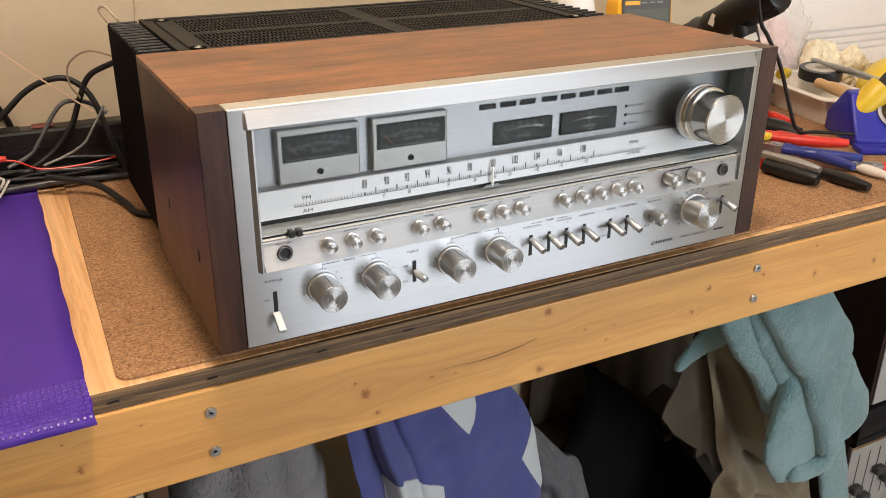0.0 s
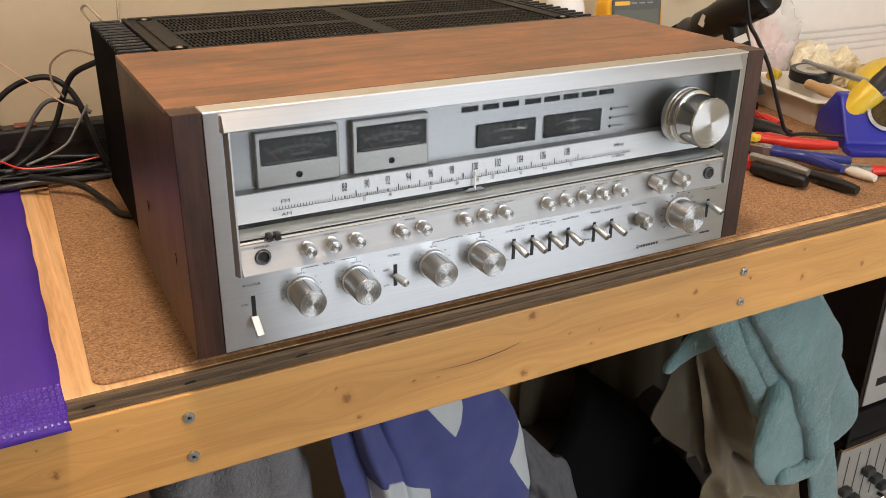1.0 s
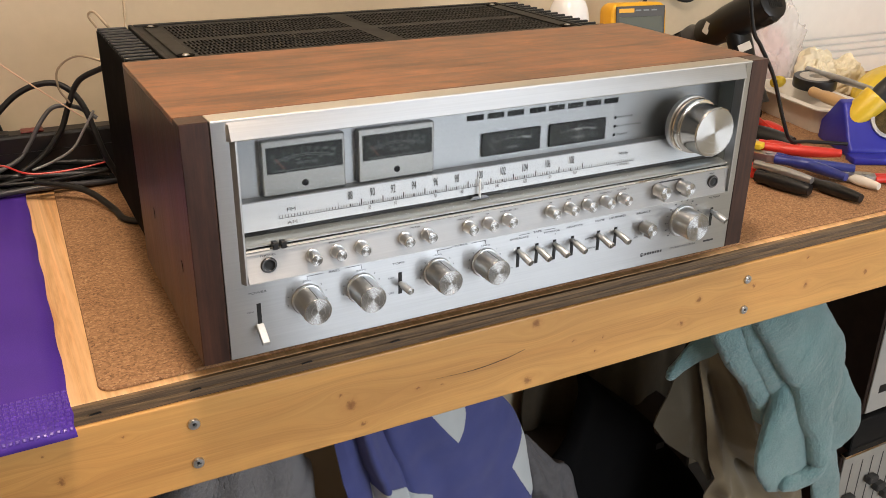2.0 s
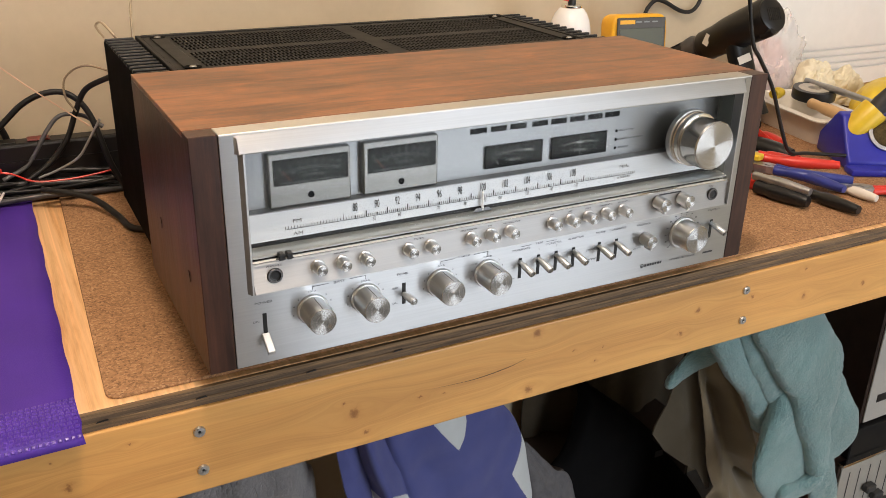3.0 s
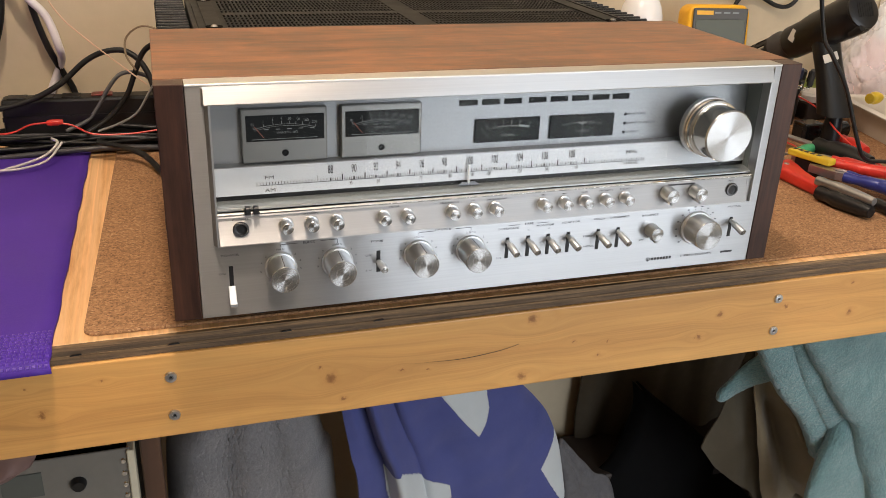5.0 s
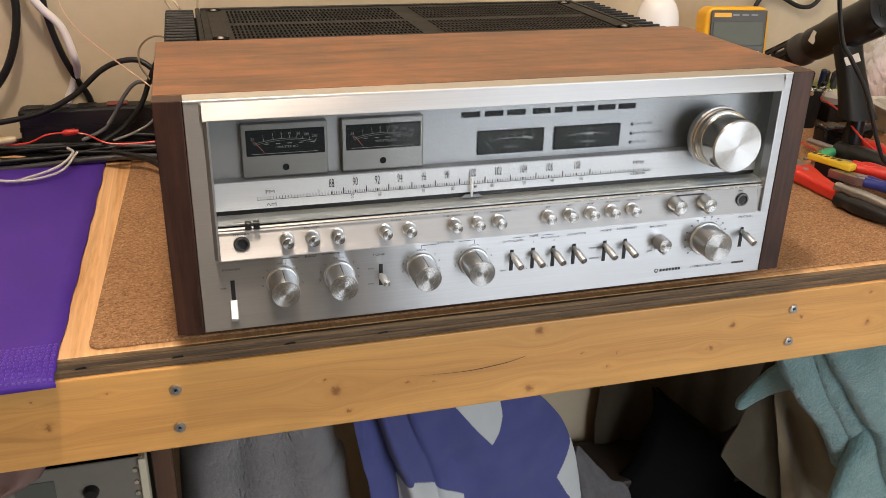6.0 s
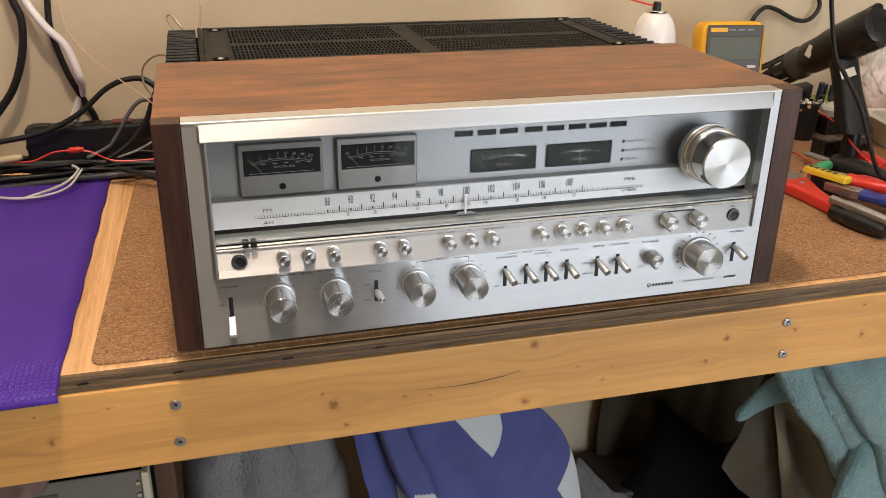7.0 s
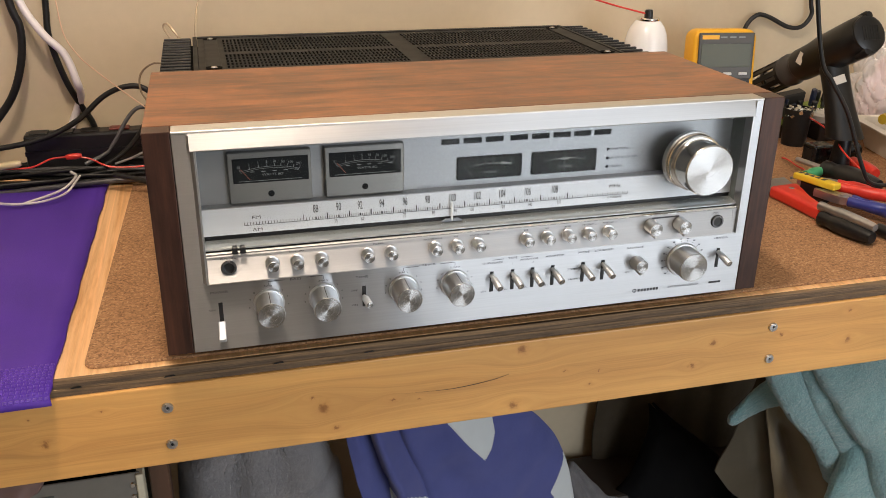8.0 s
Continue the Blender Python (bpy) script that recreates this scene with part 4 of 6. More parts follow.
def build_heatsink():
    zt = TOP - 0.0035
    y0, y1 = WOOD_BACK + 0.001, SINK_BACK
    # fins stand across both ends
    core_x = ((-0.0140, 0.0205), (0.4995, 0.5325))
    for side, (xa, xb) in enumerate(core_x):
        inner = xb if side == 0 else xa
        part("heat_sink_core", box(inner - 0.004, inner, y0, y1, 0.004, zt - 0.010) if side == 0 else box(inner, inner + 0.004, y0, y1, 0.004, zt - 0.010), DEEP_BLACK, receiver)
        xo = xa - 0.0006 if side == 0 else xb - 0.0004
        part("fin_side_plate", box(xo, xo + 0.0010, y0 + 0.001, y1 - 0.001, 0.004, zt - 0.003, 0.0003), DEEP_BLACK, receiver)
        n = 14
        fin = None
        for k in range(n):
            y = y0 + 0.004 + (y1 - y0 - 0.008) * k / (n - 1)
            if fin is None:
                fin = part("heat_sink_fin", box(xa, xb - 0.003, -0.0020, 0.0020, 0.004, zt, 0.0012, 2) if side == 0 else box(xa + 0.003, xb, -0.0020, 0.0020, 0.004, zt, 0.0012, 2), FIN_BLACK, receiver, "black cast cooling fin")
                fin.matrix_basis = pose(0, y, 0)
            else:
                share(fin, "heat_sink_fin", pose(0, y, 0), receiver)
        part("fin_rail", box(0.0195, 0.0245, y0, y1, zt - 0.010, zt + 0.001, 0.0006) if side == 0 else box(0.4955, 0.5005, y0, y1, zt - 0.010, zt + 0.001, 0.0006), BLACK_METAL, receiver)
    # top grille with rows of slots, cut clean through
    X0, X1 = 0.0250, 0.4950
    b = bmesh.new()
    zt2, zb2 = zt, zt - 0.0015
    gy0, gy1 = y0 + 0.006, y1 - 0.010
    panels = [(0.052, 0.249), (0.271, 0.468)]
    bands = [(gy0 + 0.018, (gy0 + gy1) / 2 - 0.008), ((gy0 + gy1) / 2 + 0.008, gy1 - 0.012)]
    px, pw = 0.0043, 0.0024

    def slab(xa, xb, ya, yb):
        box(xa, xb, ya, yb, zb2, zt2, 0, 1, b)

    slab(X0, panels[0][0], gy0, gy1)
    slab(panels[0][1], panels[1][0], gy0, gy1)
    slab(panels[1][1], X1, gy0, gy1)
    for xa, xb in panels:
        slab(xa, xb, gy0, bands[0][0])
        slab(xa, xb, bands[0][1], bands[1][0])
        slab(xa, xb, bands[1][1], gy1)
        for ya, yb in bands:
            nrow = 5
            h = (yb - ya) / nrow
            for r in range(nrow - 1):
                slab(xa, xb, ya + h * (r + 1) - 0.0044, ya + h * (r + 1))
            n = int((xb - xa) / px)
            for k in range(n):
                x = xa + (xb - xa) * k / n
                slab(x, x + (xb - xa) / n - pw, ya, yb)
    part("top_grille", b, BLACK_METAL, receiver, "black slotted ventilation cover")
    part("grille_lip", box(X0, X1, gy0 - 0.006, gy0, zt - 0.006, zt + 0.0006, 0.0005), BLACK_METAL, receiver)
    part("grille_lip", box(X0, X1, gy1, gy1 + 0.010, zt - 0.010, zt + 0.0012, 0.0010), BLACK_METAL, receiver)
    part("rear_panel", box(0.0, W, y1 - 0.006, y1 - 0.002, 0.004, zt - 0.011), BLACK_METAL, receiver)
    part("inner_floor", box(0.026, 0.494, y0 + 0.002, y1 - 0.008, 0.006, 0.010), BLACK_METAL, receiver)
    TIN = plain("tinned_parts", (0.80, 0.76, 0.68), 0.30, 0.7, 0.2, 200, 0.1)
    for x, y, w, d, h in ((0.053, 0.262, 0.044, 0.016, 0.184), (0.14, 0.30, 0.10, 0.08, 0.10), (0.34, 0.30, 0.10, 0.08, 0.11)):
        part("transformer_can" if w > 0.05 else "inner_bracket", box(x, x + w, y, y + d, 0.0102, h, 0.002), TIN if w < 0.05 else BLACK_METAL, receiver)
    for x in (0.032, 0.472):
        part("cover_plate", box(x, x + 0.016, gy0 + 0.012, gy1 - 0.012, zt + 0.0002, zt + 0.0016, 0.0008, 2), BLACK_METAL, receiver)
        for y in (gy0 + 0.014, gy1 - 0.014):
            part("screw_dish", lathe([(0, 0.0), (0.0082, 0.0), (0.0086, 0.0004), (0, 0.0004)], 24, pose(x + 0.008, y, zt + 0.0014)), DEEP_BLACK, receiver)
            part("cover_screw", lathe([(0, 0.0014), (0.0024, 0.0015), (0.0040, 0.0), (0, 0)], 18, pose(x + 0.008, y, zt + 0.0015)), plain("bright_screw", (0.42, 0.42, 0.42), 0.25, 0.9, 0.1), receiver, "dark cover screw", True)


build_heatsink()


# ---------------------------------------------------------------- cloth and things under the bench
def along(poly, v):
    """A point at share v of a polyline, spaced by length."""
    pts = [Vector(p) for p in poly]
    ls = [(b - a).length for a, b in zip(pts, pts[1:])]
    d = v * sum(ls)
    for a, b, l in zip(pts, pts[1:], ls):
        if d <= l or (a, b) == (pts[-2], pts[-1]):
            return a.lerp(b, min(1, d / l if l else 0))
        d -= l
    return pts[-1]


def at_height(poly, z):
    for (ax, az), (bx, bz) in zip(poly, poly[1:]):
        if (az - z) * (bz - z) <= 0 and az != bz:
            return Vector((ax + (bx - ax) * (z - az) / (bz - az), z, 0))
    return Vector((poly[-1][0], z, 0))


def drape(name, left, right, depth, folds, material, label, category, nu=90, nv=110, thick=0.004, patches=(), edge=0.03, pile=0.0, level=False):
    """Hanging cloth between two (x, z) edge lines; depth(x, z) gives its y, folds(u, v) is added."""
    b = bmesh.new()
    grid = []
    sl, sr = [Vector(p) for p in spline([(*p, 0) for p in left], 8)], [Vector(p) for p in spline([(*p, 0) for p in right], 8)]
    for j in range(nv + 1):
        v = j / nv
        if level:
            zz = left[0][1] + (left[-1][1] - left[0][1]) * v
            l, r = at_height(left, zz), at_height(right, zz)
        else:
            l, r = along(sl, v), along(sr, v)
        row = []
        for i in range(nu + 1):
            u = i / nu
            x, z = l.x + (r.x - l.x) * u, l.y + (r.y - l.y) * u
            roll_back = edge * (abs(2 * u - 1) ** 7 + (1 - min(1, v / 0.10)) ** 2)
            f = folds(x, z) if level else folds(u, v)
            row.append(b.verts.new((x + 0.25 * f, depth(x, z) + f + roll_back + 0.004 * noise.noise((x * 22, z * 22, 1.7)) - pile * (noise.noise((x * 230, z * 230, 4.1)) + 0.7 * noise.noise((x * 480, z * 480, 9.3))), z)))
        grid.append(row)
    for j in range(nv):
        for i in range(nu):
            f = b.faces.new((grid[j][i], grid[j + 1][i], grid[j + 1][i + 1], grid[j][i + 1]))
            c = f.calc_center_median()
            for poly in patches:
                if inside(poly, c.x, c.z):
                    f.material_index = 1
    bmesh.ops.recalc_face_normals(b, faces=b.faces[:])
    prints = []
    for poly in patches:
        p = b.copy()
        bmesh.ops.delete(p, geom=[f for f in p.faces if not inside(poly, f.calc_center_median().x, f.calc_center_median().z)], context="FACES")
        prints.append(p)
    if patches:
        bmesh.ops.delete(b, geom=[f for f in b.faces if f.material_index == 1], context="FACES")
    ob = part(name, b, material, smooth=True)
    for p in prints:
        for f in p.faces:
            f.material_index = 0
        q = part("leaf_print", p, LEAFWHITE, ob, "white printed leaf", True)
        s = q.modifiers.new("thick", "SOLIDIFY")
        s.thickness, s.offset = thick, 1.0
    s = ob.modifiers.new("thick", "SOLIDIFY")
    s.thickness, s.offset = thick, 1.0
    return tagged(ob, label, category)


def inside(poly, x, z):
    hit = False
    for (ax, az), (bx, bz) in zip(poly, poly[1:] + poly[:1]):
        if (az > z) != (bz > z) and x < (bx - ax) * (z - az) / (bz - az) + ax:
            hit = not hit
    return hit


def fabric(name, colour, vary=0.12, weave=900, rough=0.9, fuzz=0.0, bump=0.3, clump=70, span=(0.3, 0.7)):
    m = mat(name, colour, rough)
    n = Net(m)
    c = n.coords((1, 1, 1))
    fine = n.noise(c, weave, 3, 0.6)
    mid = n.noise(c, clump, 4, 0.6)
    big = n.noise(c, 9, 3, 0.5)
    f = n.math("ADD", n.math("MULTIPLY", fine, 0.35), n.math("ADD", n.math("MULTIPLY", mid, 0.4), n.math("MULTIPLY", big, 0.25)))
    n.colour(n.ramp(f, [(span[0], tuple(v * (1 - vary) for v in colour)), (span[1], tuple(min(1, v * (1 + vary)) for v in colour))]))
    n.p.inputs["Sheen Weight"].default_value = fuzz
    n.p.inputs["Specular IOR Level"].default_value = 0.12
    n.p.inputs["Sheen Roughness"].default_value = 0.5
    n.bump(n.math("ADD", n.math("MULTIPLY", fine, 0.5), mid), bump, 0.003)
    return m


NAVY = fabric("navy_cotton", (0.070, 0.085, 0.255), 0.12, 1500, 0.85, 0.2, 0.08, 40)
LEAFWHITE = fabric("white_print_cotton", (0.52, 0.57, 0.60), 0.06, 1500, 0.85, 0.2, 0.08, 40)
LEAVES = [
    [(0.272, -0.245), (0.292, -0.277), (0.318, -0.315), (0.350, -0.359), (0.360, -0.345), (0.366, -0.322), (0.361, -0.295), (0.352, -0.245)],
    [(0.494, -0.403), (0.494, -0.428), (0.487, -0.442), (0.472, -0.474), (0.492, -0.510), (0.523, -0.562), (0.545, -0.545), (0.535, -0.42)],
    [(0.231, -0.365), (0.229, -0.370), (0.213, -0.370), (0.217, -0.407), (0.230, -0.460), (0.26, -0.50), (0.312, -0.48), (0.317, -0.458), (0.312, -0.434), (0.271, -0.401)],
    [(0.36, -0.60), (0.44, -0.56), (0.47, -0.66), (0.40, -0.70)],
]


def shirt_folds(u, v):
    low = max(0.0, v - 0.08)
    pleat = 0.020 * math.exp(-((u - 0.10 - 0.10 * v) / 0.035) ** 2) - 0.014 * math.exp(-((u - 0.17 - 0.12 * v) / 0.03) ** 2) + 0.012 * math.exp(-((u - 0.26 - 0.1 * v) / 0.03) ** 2)
    return pleat + 0.030 * low * math.sin(u * 17 + 1.5 * v) * (1.2 - u) + 0.004 * math.sin(u * 9 - v * 6) + 0.005 * noise.noise((u * 6, v * 9, 2.7))


drape("patterned_shirt", [(0.146, -0.20), (0.155, -0.25), (0.168, -0.328), (0.178, -0.39), (0.185, -0.62), (0.17, FLOOR)],
      [(0.34, -0.205), (0.380, -0.255), (0.417, -0.305), (0.450, -0.346), (0.482, -0.390), (0.507, -0.450), (0.525, -0.519), (0.536, -0.62), (0.55, FLOOR)],
      lambda x, z: 0.228 + 0.31 * (x - 0.236) - 0.03 * (z + 0.4), shirt_folds, NAVY, "navy cotton shirt with large white leaf print, draped over a heap", "shirt", 260, 320, 0.003, LEAVES, 0.014)

TERRY_GREY = fabric("grey_terry", (0.19, 0.19, 0.205), 0.16, 900, 0.95, 0.5, 0.7, 300, (0.4, 0.6))
drape("grey_towel", [(0.0, -0.20), (-0.030, -0.27), (-0.046, -0.33), (-0.055, -0.6), (-0.06, FLOOR)],
      [(0.085, -0.20), (0.112, -0.262), (0.131, -0.300), (0.142, -0.345), (0.154, -0.382), (0.165, -0.6), (0.17, FLOOR)],
      lambda x, z: 0.236 + 0.10 * (x - 0.05) - 0.10 * (z + 0.33), lambda u, v: 0.010 * math.sin(u * 6 + 4 * v) * (0.3 + v) + 0.004 * math.sin(u * 19 + v * 7), TERRY_GREY,
      "fluffy grey terry towel heaped under the bench", "towel", 160, 200, 0.006, (), 0.05, 0.0013)

BAGFILM = plain("brown_plastic_film", (0.17, 0.105, 0.095), 0.28, 0, 0.25, 40, 0.3)
drape("plastic_bag", [(-0.34, -0.100), (-0.34, -0.150), (-0.33, -0.205)], [(-0.130, -0.100), (-0.160, -0.172), (-0.172, -0.182), (-0.195, -0.193)],
      lambda x, z: 0.075, lambda u, v: 0.006 * math.sin(u * 23 + 5 * v) * v + 0.006 * noise.noise((u * 9, v * 4, 6.1)), BAGFILM, "crumpled brown plastic bag tucked behind the rail", "bag", 60, 30, 0.001, (), 0.004)

DARKBOX = plain("dark_brown_board", (0.032, 0.022, 0.017), 0.6, 0, 0.2, 60, 0.1)
tagged(part("storage_box", box(0.60, 1.02, 0.47, 0.60, FLOOR, -0.655, 0.006, 2), DARKBOX), "dark brown storage box against the wall", "box")
JEANS = fabric("faded_grey_denim", (0.115, 0.115, 0.125), 0.3, 1200, 0.9, 0.1, 0.3, 90)
drape("denim_cloth", [(0.505, -0.462), (0.510, -0.53), (0.52, -0.62), (0.53, FLOOR)], [(0.530, -0.470), (0.584, -0.540), (0.637, -0.610), (0.690, FLOOR)],
      lambda x, z: 0.345, lambda u, v: 0.016 * math.sin(u * 10 + 14 * v * (0.5 - u)) * (0.5 + v) + 0.020 * noise.noise((u * 4, v * 9, 3.3)) * (0.5 + v) + 0.004 * noise.noise((u * 9, v * 18, 7.3)), JEANS, "crumpled faded grey denim beside the shirt", "clothes", 90, 100, 0.005, (), 0.008)

KHAKI_DARK = fabric("dark_khaki_cloth", (0.078, 0.063, 0.044), 0.15, 1300, 0.9, 0.0, 0.15, 60)
drape("dark_curtain", [(0.695, -0.14), (0.686, -0.50), (0.682, -0.63), (0.70, -0.90)], [(1.08, -0.14), (1.10, -0.45), (1.14, -0.7), (1.15, -0.90)],
      lambda x, z: 0.575, lambda u, v: 0.012 * math.sin(u * 19 + 3 * math.sin(3 * v) + 5 * v) * (0.6 + 0.4 * v) + 0.003 * math.sin(u * 47 + 4 * v) + 0.012 * noise.noise((u * 7, v * 5, 1.1)), KHAKI_DARK,
      "dark khaki cloth hanging behind the heap", "curtain", 130, 60, 0.003, (), 0.02)

BLACKCLOTH = fabric("black_nylon", (0.0045, 0.0045, 0.005), 0.2, 1400, 0.9, 0.0, 0.1, 50)
bag = drape("black_bag", [(0.758, -0.508), (0.722, -0.602), (0.706, -0.632), (0.66, -0.70), (0.60, FLOOR)], [(0.768, -0.508), (0.862, -0.588), (0.955, -0.685), (1.05, -0.815), (1.12, FLOOR)],
      lambda x, z: 0.475 + 0.10 * (z + 0.5), lambda u, v: 0.010 * math.sin(u * 5 + 1) * v, BLACKCLOTH, "black nylon bag slumped to a peak", "bag", 60, 70, 0.004, (), 0.03)


def crease(poly, deep, near, far, x, z):
    """A fold along a line: steep on one side, gentle on the other; deep < 0 is a ridge."""
    best = 1e9
    for (ax, az), (bx, bz) in zip(poly, poly[1:]):
        ex, ez = bx - ax, bz - az
        t = max(0.0, min(1.0, ((x - ax) * ex + (z - az) * ez) / (ex * ex + ez * ez)))
        dx, dz = x - ax - t * ex, z - az - t * ez
        d2 = dx * dx + dz * dz
        if d2 < best:
            best, side = d2, (ex * dz - ez * dx) / math.sqrt((ex * ex + ez * ez) * (d2 + 1e-12))
    w = far + (near - far) * (0.5 + 0.5 * side)
    return deep * math.exp(-best / (w * w)) if best < 12 * w * w else 0.0


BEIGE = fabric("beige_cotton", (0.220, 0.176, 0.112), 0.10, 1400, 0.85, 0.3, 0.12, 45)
PLEATS = [
    ([(0.812, -0.330), (0.845, -0.470), (0.885, -0.576), (0.916, -0.647)], -0.016, 0.016, 0.022),
    ([(0.822, -0.345), (0.880, -0.470), (0.935, -0.593), (0.990, -0.660)], 0.030, 0.014, 0.018),
    ([(0.824, -0.330), (0.890, -0.415), (0.947, -0.523), (1.000, -0.637), (1.040, -0.700)], -0.034, 0.016, 0.022),
    ([(0.860, -0.360), (0.960, -0.500), (1.050, -0.620)], 0.020, 0.02, 0.02),
    ([(0.905, -0.705), (0.960, -0.682), (1.040, -0.715)], -0.040, 0.022, 0.018),
    ([(0.985, -0.655), (1.020, -0.678), (1.060, -0.690)], 0.034, 0.014, 0.012),
    ([(0.925, -0.745), (0.985, -0.730), (1.060, -0.755)], 0.034, 0.016, 0.014),
    ([(0.920, -0.660), (0.950, -0.720), (0.930, -0.800)], -0.024, 0.016, 0.016),
]


def beige_folds(x, z):
    """Pleats that fan out from the pinched top."""
    k = max(0.0, min(1.0, (-0.31 - z) * 9))
    return k * sum(crease(p, d, a, b, x, z) for p, d, a, b in PLEATS) + 0.003 * noise.noise((x * 30, z * 18, 5.5)) * k


def beige_depth(x, z):
    ridge = 0.812 + 0.22 * max(0.0, -0.33 - z)
    return 0.285 + 0.22 * max(0.0, min(0.13, ridge - 0.006 - x)) + 0.06 * max(0.0, -0.5 - z)


trousers = drape("beige_trousers", [(0.800, -0.20), (0.803, -0.318), (0.832, -0.47), (0.866, -0.576), (0.893, -0.630), (0.888, -0.665), (0.878, -0.70), (0.864, -0.75), (0.84, FLOOR)],
                 [(0.818, -0.20), (0.822, -0.318), (0.870, -0.360), (0.910, -0.42), (0.960, -0.50), (1.03, -0.59), (1.09, -0.665), (1.16, -0.76), (1.22, FLOOR)],
                 beige_depth, beige_folds, BEIGE, "beige cotton trousers hanging from a pinched fold", "trousers", 190, 230, 0.003, (), 0.0, 0.0, True)
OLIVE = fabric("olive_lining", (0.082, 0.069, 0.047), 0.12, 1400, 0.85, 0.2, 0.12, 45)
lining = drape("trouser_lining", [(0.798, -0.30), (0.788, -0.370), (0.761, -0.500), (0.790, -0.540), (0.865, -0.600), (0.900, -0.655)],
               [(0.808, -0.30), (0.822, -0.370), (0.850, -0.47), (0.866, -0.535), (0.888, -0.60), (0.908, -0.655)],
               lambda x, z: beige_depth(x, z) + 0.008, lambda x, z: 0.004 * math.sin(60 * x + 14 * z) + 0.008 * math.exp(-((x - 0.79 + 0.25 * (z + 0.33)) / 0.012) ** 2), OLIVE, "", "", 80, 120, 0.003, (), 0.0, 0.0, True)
patch = part("sewn_label", box(0.898, 0.918, 0.4420, 0.4430, -0.676, -0.662, 0.0003), plain("grey_label", (0.03, 0.03, 0.034), 0.6, 0, 0.1), bag, "small dark grey sewn label")

TEAL = fabric("teal_terry", (0.180, 0.330, 0.342), 0.45, 900, 0.95, 0.7, 0.8, 420, (0.38, 0.62))


def fold(name, rows, deep, parent, seg=110, both=False):
    """A thick rounded fold of terry along rows of (x, y, z, half width), closed round at its lower end."""
    pts = [Vector(r) for r in rows]
    pts = [2 * pts[0] - pts[1]] + pts + [2 * pts[-1] - pts[-2]]
    path = []
    for a, b, c, d in zip(pts, pts[1:], pts[2:], pts[3:]):
        n = max(6, int((c - b).xyz.length / 0.0019))
        for i in range(n):
            t = i / n
            path.append(0.5 * (2 * b + (c - a) * t + (2 * a - 5 * b + 4 * c - d) * t * t + (3 * b - a - 3 * c + d) * t ** 3))
    m = bmesh.new()
    rings = []
    last = len(path) - 1
    for i, p in enumerate(path):
        d = (path[min(i + 2, last)] - path[max(i - 2, 0)]).xyz.normalized()
        side = d.cross(Vector((0, 1, 0))).normalized()
        end = max(0.0, 1 - (last - i) * 0.0019 / max(0.012, 0.6 * p.w))
        if both:
            end = max(end, 1 - i * 0.0019 / max(0.012, 0.6 * p.w))
        k = math.sqrt(max(0.0, 1 - end * end)) + 0.02
        ring = []
        for q in range(seg):
            a = 2 * math.pi * q / seg
            ca, sa = math.cos(a), math.sin(a)
            off = side * p.w * k * math.copysign(abs(ca) ** 0.85, ca) + Vector((0, -1, 0)) * deep * k * math.copysign(abs(sa) ** 0.8, sa)
            o = p.xyz + off
            out = off.normalized()
            h = 0.0045 * noise.noise(o * 18) + 0.0016 * noise.noise(o * 55) + 0.0012 * noise.noise(o * 300) + 0.0010 * noise.noise(o * 640)
            ring.append(m.verts.new(o + out * h))
        rings.append(ring)
    for a, c in zip(rings, rings[1:]):
        for q in range(seg):
            m.faces.new((a[q], a[(q + 1) % seg], c[(q + 1) % seg], c[q]))
    m.faces.new(rings[-1])
    bmesh.ops.recalc_face_normals(m, faces=m.faces[:])
    return part(name, m, TEAL, parent, "", True)


tw = thing("teal_towel", "teal terry towel hanging in thick folds under the bench", "towel")
fold("fold", [(0.710, 0.212, -0.150, 0.024), (0.7725, 0.208, -0.2628, 0.024), (0.8020, 0.208, -0.3076, 0.024), (0.8370, 0.208, -0.351, 0.023), (0.8760, 0.210, -0.404, 0.021), (0.900, 0.214, -0.470, 0.014)], 0.016, tw)
fold("fold", [(0.772, 0.205, -0.150, 0.030), (0.8264, 0.202, -0.2632, 0.031), (0.8532, 0.202, -0.3124, 0.031), (0.8898, 0.202, -0.3639, 0.031), (0.9300, 0.204, -0.4174, 0.030), (0.960, 0.206, -0.470, 0.026)], 0.020, tw)
fold("fold", [(0.800, 0.182, -0.150, 0.054), (0.8633, 0.178, -0.2385, 0.058), (0.9089, 0.176, -0.3003, 0.060), (0.9461, 0.172, -0.3562, 0.054), (0.9520, 0.168, -0.4246, 0.036), (0.9681, 0.164, -0.4799, 0.024), (0.9900, 0.164, -0.5437, 0.021)], 0.024, tw)
fold("fold", [(0.990, 0.212, -0.350, 0.024), (1.022, 0.206, -0.3996, 0.034), (1.0452, 0.202, -0.4543, 0.046), (1.0649, 0.200, -0.5019, 0.054), (1.0890, 0.200, -0.570, 0.052)], 0.013, tw)
fold("fold", [(0.906, 0.196, -0.375, 0.016), (0.9035, 0.184, -0.4068, 0.026), (0.9065, 0.178, -0.4566, 0.048), (0.9134, 0.176, -0.499, 0.061), (0.9356, 0.178, -0.5426, 0.057), (0.9600, 0.182, -0.5800, 0.040)], 0.015, tw)
fold("fold", [(0.905, 0.166, -0.560, 0.014), (0.940, 0.164, -0.566, 0.015), (0.985, 0.163, -0.560, 0.016), (1.000, 0.166, -0.545, 0.012)], 0.012, tw, both=True)
